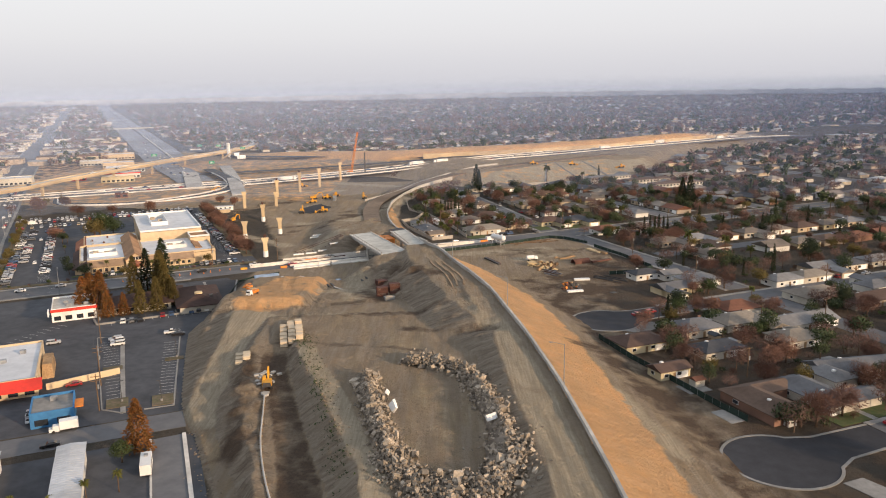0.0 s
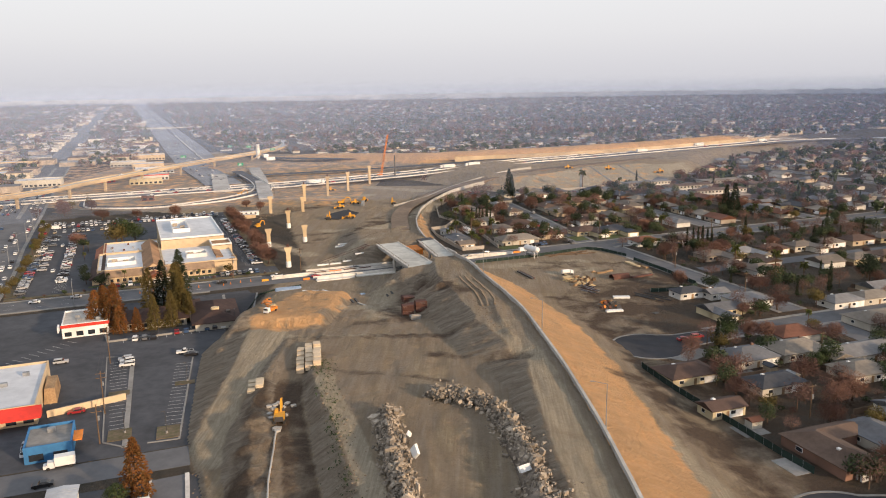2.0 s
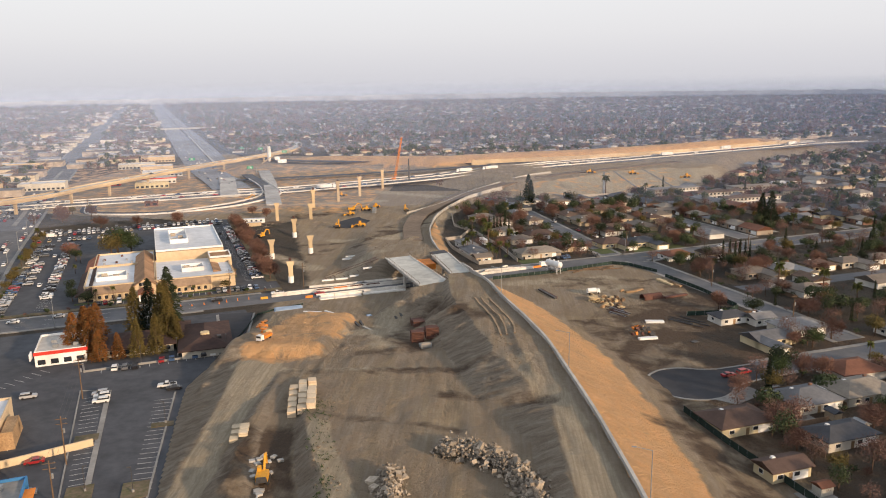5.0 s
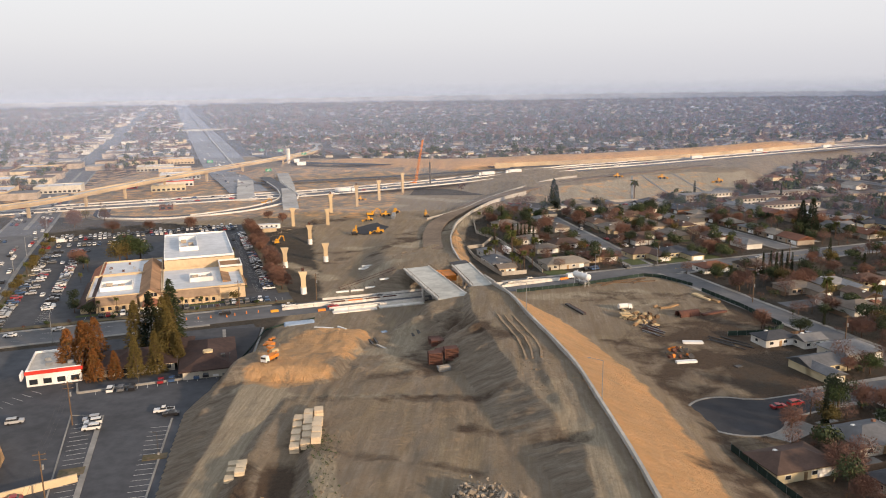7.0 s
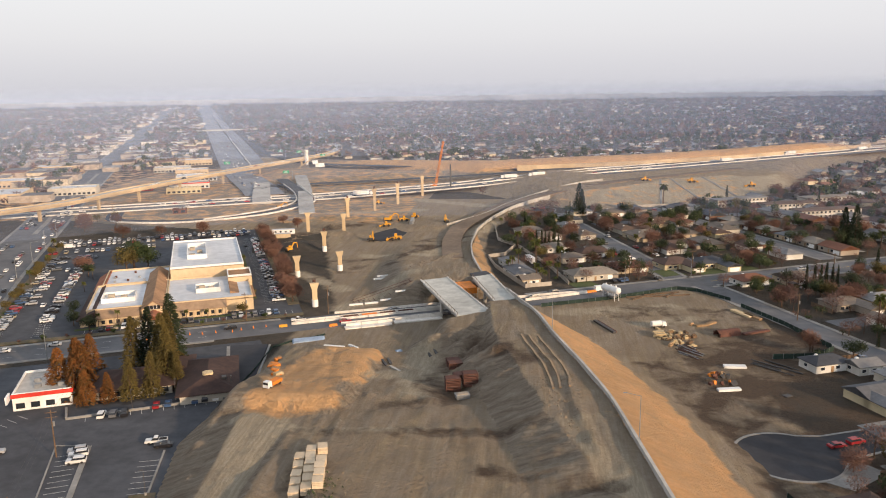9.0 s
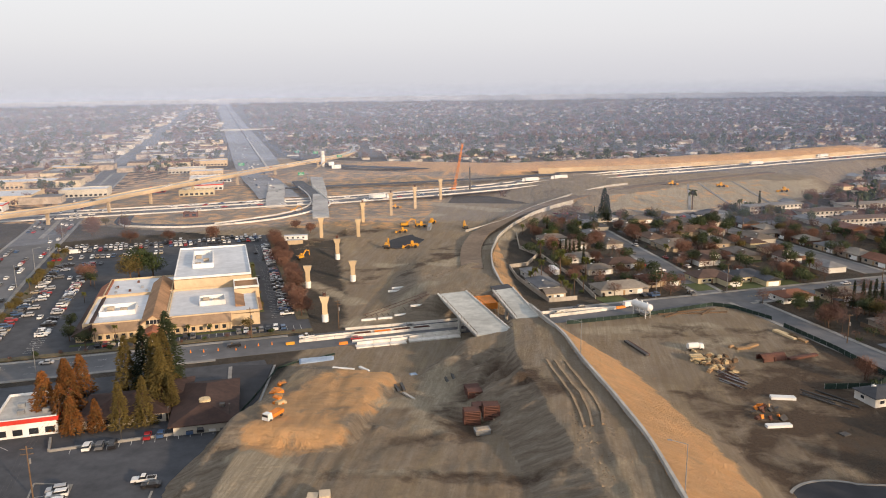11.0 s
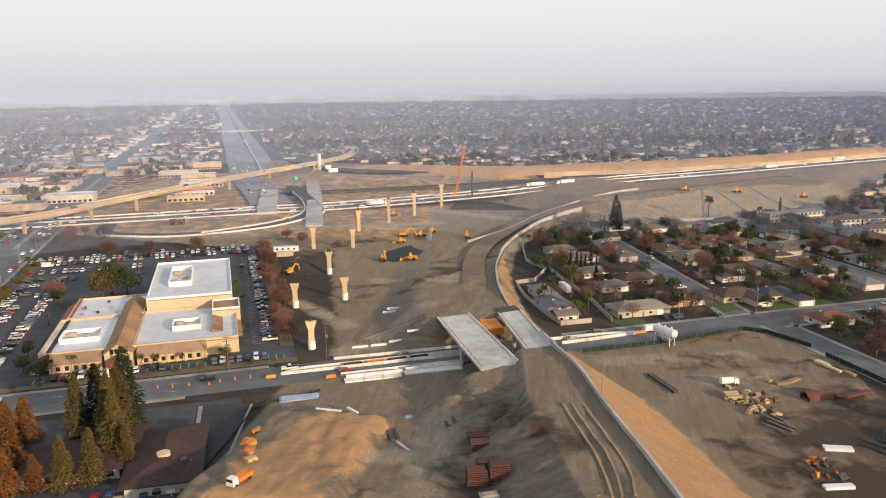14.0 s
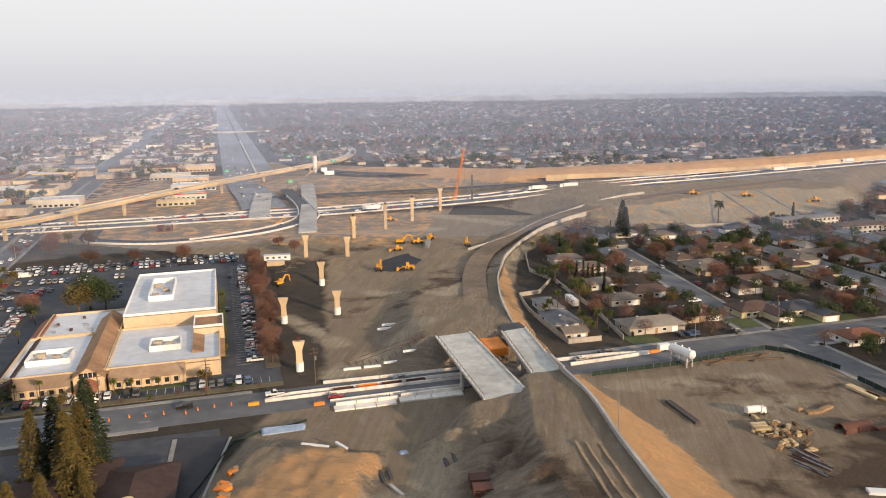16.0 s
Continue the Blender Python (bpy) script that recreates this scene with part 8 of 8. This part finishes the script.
# ---- the rubble ring ----
ring = spline([(-22, 203), (-19, 185), (-15, 168), (-10, 150), (-2, 140), (8, 141), (13.5, 152), (13, 170), (10, 188), (6, 204), (-3, 214), (-11, 215)], 10)
heap = thing("rubble_heap", "long heap of broken concrete and stones round a hollow", "rubble heap")
small = Solid()
count = 0
for i in range(7600):
    q = r8.random() * (len(ring) - 1)
    a, b = ring[int(q)], ring[min(int(q) + 1, len(ring) - 1)]
    f = q - int(q)
    wide = 4.2 if a[1] > 160 else 7.0
    off = r8.gauss(0, .5)
    x, y = a[0] + (b[0] - a[0]) * f + off * wide * r8.uniform(.4, 1), a[1] + (b[1] - a[1]) * f + r8.gauss(0, .5) * wide * .9
    hump = max(0, 1 - abs(off) / 1.15) * (3.0 if a[1] > 160 else 2.4)
    z = land(x, y) + hump * r8.uniform(.35, 1.0) - .15
    rr = min(1.25, .17 + r8.expovariate(4.6))
    if rr > .62 and count < 290:
        part("stone", Solid().stone(x, y, z + .1, rr, r8, .55), RUBBLE, heap)
        count += 1
    else:
        small.stone(x, y, z, min(rr, .55), r8, .6)
core = Solid()
for i in range(len(ring) - 1):
    (ax, ay), (bx, by) = ring[i], ring[i + 1]
    wd = 3.4 if ay > 160 else 5.2
    core.add([(ax - wd, ay, land(ax, ay) - .6), (ax, ay, land(ax, ay) + (2.0 if ay > 160 else 1.5)), (ax + wd, ay, land(ax, ay) - .6), (bx - wd, by, land(bx, by) - .6), (bx, by, land(bx, by) + (2.0 if by > 160 else 1.5)), (bx + wd, by, land(bx, by) - .6)], [(0, 1, 4, 3), (1, 2, 5, 4), (0, 3, 5, 2)])
part("core", core, surface("rubble_fines", (.25, .215, .18), (.16, .135, .11), .9, .95, .1, world_space=True), heap, smooth=True)
tagged(part("gravel", small, RUBBLE_FAR, heap), kind="stuff")
for x, y, s in ((11, 170, 1.3), (-15, 186, 1.0), (-13, 178, 1.2)):
    single("concrete_slab", Solid().stone(0, 0, .3, s, r8, .4), WHITE, "large pale slab of broken concrete on rubble", "concrete slab", "broken slabs", m=pose(x, y, land(x, y) + 2.2))
# small stones and scrub along the banks
scrap = Solid()
for a, b, n in (((-45, 246), (-22, 150), 160), ((-24, 315), (-14, 296), 50), ((-68, 188), (-52, 152), 60), ((8, 262), (1, 300), 80), ((-62, 455), (-46, 488), 90), ((-150, 530), (-135, 600), 260)):
    for i in range(n):
        q = r8.random()
        x, y = a[0] + (b[0] - a[0]) * q + r8.gauss(0, 2.0), a[1] + (b[1] - a[1]) * q + r8.gauss(0, 2.0)
        scrap.stone(x, y, land(x, y), r8.uniform(.1, .32), r8)
single("loose_stones", scrap, surface("dry_clods", (0.30, 0.235, 0.165), (0.19, 0.145, 0.10), 0.5, 0.95, 0.02, island=0.3, world_space=True), "loose stones and clods along the banks", "stones", kind="stuff")
weeds = Solid()
for i in range(260):
    q = r8.random()
    x, y = -47 + 25 * q + r8.gauss(0, 1.6), 244 - 96 * q + r8.gauss(0, 1.5)
    leaf_cloud(weeds, Vector((x, y, land(x, y) + .1)), .45, 4, .25, r8)
single("scrub", weeds, LEAF_GREEN, "patches of low green scrub on the bank", "scrub", kind="stuff")

# ---- the storage yard ----
t = thing("bulk_tank", "white horizontal tank on steel legs beside the street", "tank", m=pose(31, 421, 0.0, 0, 0, -52))
part("shell", Solid().tube((-4.6, 0, 4.6), (4.6, 0, 4.6), 1.5, n=14), WHITE, t, smooth=False)
part("end_cap", Solid().tube((4.6, 0, 4.6), (5.3, 0, 4.6), 1.5, .8, 14), WHITE, t)
part("end_cap", Solid().tube((-5.3, 0, 4.6), (-4.6, 0, 4.6), .8, 1.5, 14), WHITE, t)
for sx in (-3.5, 0, 3.5):
    for sy in (-1.2, 1.2):
        part("leg", Solid().tube((sx, sy, -.1), (sx, sy, 4.0), .14, n=6), WHITE, t)
for i in range(3):
    part("hatch", Solid().tube((-3 + i * 3, 0, 6.0), (-3 + i * 3, 0, 6.7), .3, n=8), WHITE, t)
part("hopper", Solid().box(0, 0, 1.0, 5, 2, 1.2, top=1.3), GREY_STEEL, t)
t = thing("covered_trailer", "small white box trailer at the kerb", "trailer", m=pose(27, 434, .06, 0, 0, MT))
part("box", Solid().box(0, 0, .5, 4.2, 2.0, 2.0), WHITE, t)
for sy in (-1, 1):
    part("wheel", Solid().tube((0, sy * .8, .35), (0, sy * 1.08, .35), .35, n=8), RUBBER, t)
t = thing("tanker_truck", "white rounded water truck in the dirt yard", "tanker truck", m=pose(45, 382, .02, 0, 0, 20))
part("tank", Solid().tube((-2.6, 0, 1.7), (1.4, 0, 1.7), 1.05, n=10), WHITE, t)
part("cab", Solid().box(2.5, 0, .6, 1.6, 2.0, 1.6, top=.8), WHITE, t)
part("windscreen", Solid().box(3.1, 0, 1.5, .4, 1.6, .55), GLASS, t)
for sx in (-1.8, 2.3):
    for sy in (-1, 1):
        part("wheel", Solid().tube((sx, sy * .75, .45), (sx, sy * 1.1, .45), .45, n=10), RUBBER, t)
for i in range(46):
    x, y = 50 + r8.gauss(0, 3.0), 370 + r8.gauss(0, 4.5)
    n = r8.choice((1, 1, 2))
    single("timber_pack", Solid().box(0, 0, 0, r8.uniform(1.8, 3.4), 1.1, .5 * n).box(.2, .2, .5 * n + .004, r8.uniform(1, 2), .7, .35), r8.choice((TIMBER, PALE_TIMBER, POLE_WOOD, TIMBER, PALE_TIMBER)), "bundle of timber beams in the storage yard", "timber bundle", "timber bundles", m=pose(x, y, .0, 0, 0, r8.choice((20, 25, 110, 60)) + r8.uniform(-10, 10)))
for i in range(9):
    x, y = 44.5 + r8.uniform(-1, 1), 371 + r8.uniform(-1, 1)
    single("timber_pack", Solid().box(0, 0, 0, 4.2, 1.0, .5), PALE_TIMBER, "stack of orange-brown beams in the storage yard", "timber bundle", "timber bundles", m=pose(x, y + (i % 3) * 1.3 - 1, .52 * (i // 3), 0, 0, 16))
for i in range(26):
    x, y = 50 + i * .12 + r8.uniform(-1.5, 1.5), 356 + r8.uniform(-7, 5)
    single("steel_pipe", Solid().tube((-4, 0, .15), (4, 0, .15), .13, n=6), r8.choice((GREY_STEEL, STEEL, RUST)), "thin steel pipe lying in the storage yard", "pipe", "loose pipes", m=pose(x, y, .02 + .06 * (i % 4), 0, 0, -52 + r8.uniform(-12, 12)))
for i in range(12):
    x, y = 76 + r8.uniform(-4, 4), 341 + r8.uniform(-4, 4)
    single("steel_pipe", Solid().tube((-5, 0, .2), (5, 0, .2), .2, n=6), STEEL, "dark steel pipe lying beside the fence", "pipe", "loose pipes", m=pose(x, y, .02 + .1 * (i % 3), 0, 0, -45 + r8.uniform(-6, 6)))
t = thing("steel_hull", "large rusty half-round steel form lying in the yard", "steel form", m=pose(69, 375, 0, 0, 0, 22))
arc_ = [(math.cos(a) * 2.0, math.sin(a) * 2.3) for a in [math.pi * i / 10 for i in range(11)]]
s = Solid()
loop = arc_ + [(a * .9, b * .9) for a, b in reversed(arc_)]
m_ = len(loop)
s.add([(q, a, b) for q in (-4.5, 4.5) for a, b in loop], [(i, (i + 1) % m_, m_ + (i + 1) % m_, m_ + i) for i in range(m_)] + [(k + i, k + i + 1, k + m_ - 2 - i, k + m_ - 1 - i) for k in (0, m_) for i in range(10)])
part("shell", s, RUST, t)
for q in (-4.2, 0, 4.2):
    part("rib", Solid().box(q, 2.1, 0, .3, .25, 1.5).box(q, -2.1, 0, .3, .25, 1.5), RUST, t)
for x, y, l_, w_, a, mt, lb in ((63.5, 341, 7, 2.3, 0, WHITE, "white steel container lid lying in the yard"), (57, 321, 7, 1.8, 12, WHITE, "white flatbed frame lying in the yard"), (25, 381, 16, 1.2, -67, STEEL, "long dark steel girder lying in the yard"), (25.8, 381.4, 15, .5, -67, RUST, "long rusty steel girder lying in the yard"), (80, 378, 12, 1.6, 28, RUST, "rusty steel beams stacked in the yard"), (81, 402, 11, 2.4, -62, PALE_TIMBER, "long stack of timber planks by the fence"), (84, 398, 9, 1.6, -62, TIMBER, "long stack of timber planks by the fence"), (62, 385, 5, 1.5, 20, TIMBER, "stack of timber planks in the yard"), (66, 388, 5, 1.5, 40, TIMBER, "stack of timber planks in the yard")):
    lying_beam(x, y, l_, w_, .7, a, mt, lb, "steel_beam" if mt in (STEEL, RUST) else "timber_pack" if mt in (TIMBER, PALE_TIMBER) else "steel_sheet", 0)
for i in range(16):
    x, y = 55 + r8.uniform(-3, 5), 329 + r8.uniform(-5, 6)
    single("scrap_piece", Solid().stone(0, 0, .3, r8.uniform(.4, 1.0), r8, .8), r8.choice((RUST, ORANGE, TIMBER, STEEL)), "piece of rusty scrap in the dirt yard", "scrap", "scrap pieces", m=pose(x, y, 0))
for x0, y0, x1, y1 in ((38, 424, 58, 428), (40, 420, 47, 427), (46, 428, 62, 434), (55, 425, 60, 433), (50, 426, 66, 430)):
    single("timber_beam", Solid().beam((x0, y0, .25), (x1, y1, .25), .5, .45), POLE_WOOD, "dark timber beam laid out near the fence", "timber beam", "laid out beams")
lying_beam(73, 318, 2.4, 2.0, .25, 30, STEEL, "dark steel manhole cover in the dirt", "manhole", 0)
# tyre tracks pressed up into ridges on the bank
for k, off in enumerate((0, 2.4, 5.5)):
    tr = spline([(-6 + off, 336), (-1.5 + off, 318), (2.2 + off, 302), (3.5 + off * .8, 290)], 10)
    s = Solid().ribbon([(*a, land(*a)) for a in tr], .3, .3, -.2, .4)
    single("dirt_windrow", s, surface("windrow_soil_%d" % k, (.34, .25, .16), (.22, .16, .11), .8, .95, .06, world_space=True), "low ridge of loose soil beside the tracks", "soil ridge", "soil ridges")

# ---- crane, batch plant, signs, traffic ----
t = thing("crawler_crane", "orange crawler crane with a long lattice boom", "crane", m=pose(-92, 772, 1.2, 0, 0, 68))
for s in (-1, 1):
    part("track", Solid().box(0, s * 2.2, 0, 7, 1.1, 1.3), RUBBER, t)
part("house", Solid().box(-1, 0, 1.3, 6.5, 3.4, 2.4), ORANGE, t)
part("counterweight", Solid().box(-4.8, 0, 1.4, 1.5, 4, 1.8), STEEL, t)
boom = Solid()
A, B = Vector((2, 0, 2)), Vector((18, 0, 41))
for sx, sy in ((-.8, -.8), (.8, -.8), (.8, .8), (-.8, .8)):
    boom.beam(A + Vector((sx, sy, 0)), B + Vector((sx * .5, sy * .5, 0)), .22, .22)
for i in range(22):
    p, q = A.lerp(B, i / 22), A.lerp(B, (i + 1) / 22)
    s = -1 if i % 2 else 1
    boom.beam(p + Vector((.8, .8 * s, 0)), q + Vector((.8, -.8 * s, 0)), .13, .13).beam(p + Vector((-.8, .8 * s, 0)), q + Vector((-.8, -.8 * s, 0)), .13, .13)
    boom.beam(p + Vector((.8 * s, .8, 0)), q + Vector((-.8 * s, .8, 0)), .13, .13).beam(p + Vector((.8 * s, -.8, 0)), q + Vector((-.8 * s, -.8, 0)), .13, .13)
part("boom", boom, ORANGE, t, "orange lattice boom")
part("cable", Solid().tube((18, 0, 41), (18.3, 0, 8), .06, n=4), STEEL, t)
part("pendant", Solid().tube((-3, 0, 6), (17.5, 0, 40), .07, n=4), STEEL, t)
part("mast", Solid().beam((-1, 0, 3.5), (-3, 0, 6.2), .3, .3), ORANGE, t)
single("drill_mast", Solid().box(0, 0, 0, 1.3, 1.3, 22, top=.8).box(0, .9, 0, 3.5, 3.5, 2.2), STEEL, "dark upright drilling mast beside the crane", "drill rig", m=pose(-77, 770, 1.5, 0, 0, 20))
t = thing("batch_plant", "white concrete batch plant with a tall silo", "batch plant", m=pose(-258, 935, 4.4, 0, 0, 20))
part("silo", Solid().tube((0, 0, 4), (0, 0, 19), 2.1, n=12), WHITE, t)
part("silo_cone", Solid().tube((0, 0, 1.5), (0, 0, 4), .5, 2.1, 12), WHITE, t)
for s in (-1.6, 1.6):
    part("leg", Solid().box(s, s, 0, .35, .35, 5).box(s, -s, 0, .35, .35, 5), GREY_STEEL, t)
part("hopper", Solid().box(9, -2, 3, 5, 4, 4, top=1.3), WHITE, t)
part("conveyor", Solid().beam((-10, -14, 1), (4, -2, 8), 1.3, .8), TAN_CONCRETE, t)
part("cabin", Solid().box(14, -6, 0, 10, 4, 4), WHITE, t)
SIGN_GREEN = surface("green_sign", (.03, .30, .16), (.025, .25, .13), 1, .5)
for x, y, z, a in ((-318, 860, 10.5, 20), (-248, 838, 3.5, 20), (-300, 1050, 6, 20), (-345, 1110, 2, 20), (-255, 1000, 6, 20)):
    t = thing("gantry_sign", "green road sign on a grey gantry arm", "road sign", "road signs", pose(x, y, z, 0, 0, a))
    part("mast", Solid().tube((4, 0, -6), (4, 0, 6.5), .25, n=8), GREY_STEEL, t)
    part("arm", Solid().tube((-5, 0, 6), (4, 0, 6), .16, n=6), GREY_STEEL, t)
    part("board", Solid().box(-2.5, -.25, 4.6, 6, .14, 2.8), SIGN_GREEN, t)
    for q in range(3):
        part("line", Solid().box(-2.5, -.335, 5.1 + q * .75, 4.2 - q, .02, .28), WHITE, t)


def semi(x, y, z, turn):
    def make():
        t = thing("semi_truck", "white articulated truck on the highway", "truck", "highway trucks")
        part("trailer", Solid().box(-2, 0, 1.1, 13.5, 2.5, 2.8), WHITE, t)
        part("cab", Solid().box(7, 0, .8, 2.6, 2.4, 2.7, top=.85), WHITE, t)
        part("windscreen", Solid().box(8.1, 0, 2.2, .4, 2.0, .8), GLASS, t)
        for sx in (-7.5, -6.2, 4.2, 7.6):
            for sy in (-1, 1):
                part("wheel", Solid().tube((sx, sy * .85, .5), (sx, sy * 1.25, .5), .5, n=8), RUBBER, t)
        return t
    return place(("semi",), make, pose(x, y, z, 0, 0, turn))


def on_line(pts, i, off, lift=.1):
    p, q = pts[i], pts[i + 1]
    d = Vector((q[0] - p[0], q[1] - p[1])).normalized()
    f = r8.random()
    return p[0] + (q[0] - p[0]) * f - d.y * off, p[1] + (q[1] - p[1]) * f + d.x * off, p[2] + (q[2] - p[2]) * f + lift, math.degrees(math.atan2(d.y, d.x))


for i, off, turn in ((52, 6, 180), (46, -9, 0), (34, 10, 180), (36, 6, 180), (56, -6, 0), (26, -11, 0), (62, 8, 180)):
    if i < len(HW) - 1:
        x, y, z, a = on_line(HW, i, off)
        semi(x, y, z, a + turn)
TRAFFIC = []


def joined_car(x, y, turn, z):
    TRAFFIC.append((x, y, z, turn, r8.choice(("white", "white", "white", "silver", "grey", "black", "blue", "red"))))


for i in range(110):
    k = r8.randrange(6, 66)
    off = r8.choice((-14, -10, -6, 6, 10, 14))
    x, y, z, a = on_line(HW, k, off)
    joined_car(x, y, a + (180 if off > 0 else 0), z)
FWL = [(x, y, 1.28 if y < 900 else .38) for x, y in spline(fw, 8)]
for i in range(44):
    off = r8.choice((-10, -6, -2, 2, 6, 10))
    x, y, z, a = on_line(FWL, r8.randrange(4, 40), off)
    joined_car(x, y, a + (180 if off > 0 else 0), z)
for i in range(8):
    x, y, z, a = on_line([(p[0], p[1], p[2]) for p in FLY], r8.randrange(8, 56), r8.choice((-2, 2)), .02)
    joined_car(x, y, a, z)
AV = [(p[0], p[1], .07) for p in avenue_line]
for i in range(130):
    off = r8.choice((-12, -8.5, -5, 5, 8.5, 12))
    x, y, z, a = on_line(AV, r8.randrange(8, 58), off, .01)
    joined_car(x, y, a + (180 if off > 0 else 0), z)
# shops along the avenue
for x, y, L_, W_, h, a, wl_, rf, bd in ((-470, 700, 60, 45, 7, 22, STUCCO, ROOF_WHITE, None), (-420, 745, 40, 22, 6, 22, WALLS[0], ROOF_WHITE, None), (-330, 790, 36, 18, 5, 22, WALLS[2], ROOF_WHITE, RED), (-365, 770, 14, 10, 4, 22, RED, ROOF_WHITE, None), (-350, 850, 40, 22, 5, 22, WALLS[2], ROOF_WHITE, None), (-380, 905, 34, 24, 5, 22, STUCCO, ROOF_WHITE, None),
                                          (-318, 752, 30, 8, 4.5, 22, WALLS[5], ROOF_WHITE, None), (-415, 930, 40, 20, 5, 22, WALLS[0], ROOF_WHITE, None), (-520, 800, 60, 30, 6, 22, STUCCO, ROOF_WHITE, None), (-445, 655, 24, 16, 5, 22, WALLS[2], ROOF_WHITE, RED), (-424, 1010, 40, 24, 6, 22, STUCCO, ROOF_WHITE, None), (-560, 940, 50, 30, 6, 22, STUCCO, ROOF_WHITE, None), (-270, 642, 10, 6, 3, 22, RUST, ROOF_BROWN, None), (150, 1010, 46, 18, 8, 32, STUCCO, ROOF_WHITE, None), (195, 1040, 36, 16, 6, 32, WALLS[0], ROOF_WHITE, None)):
    flat_shop("shop", "flat-roofed shop building beside the avenue" if x < 0 else "flat-roofed tan store behind the orange bank", x, y, L_, W_, h, a, wl_, rf, bd, .9, 2)
far_cars(TRAFFIC)
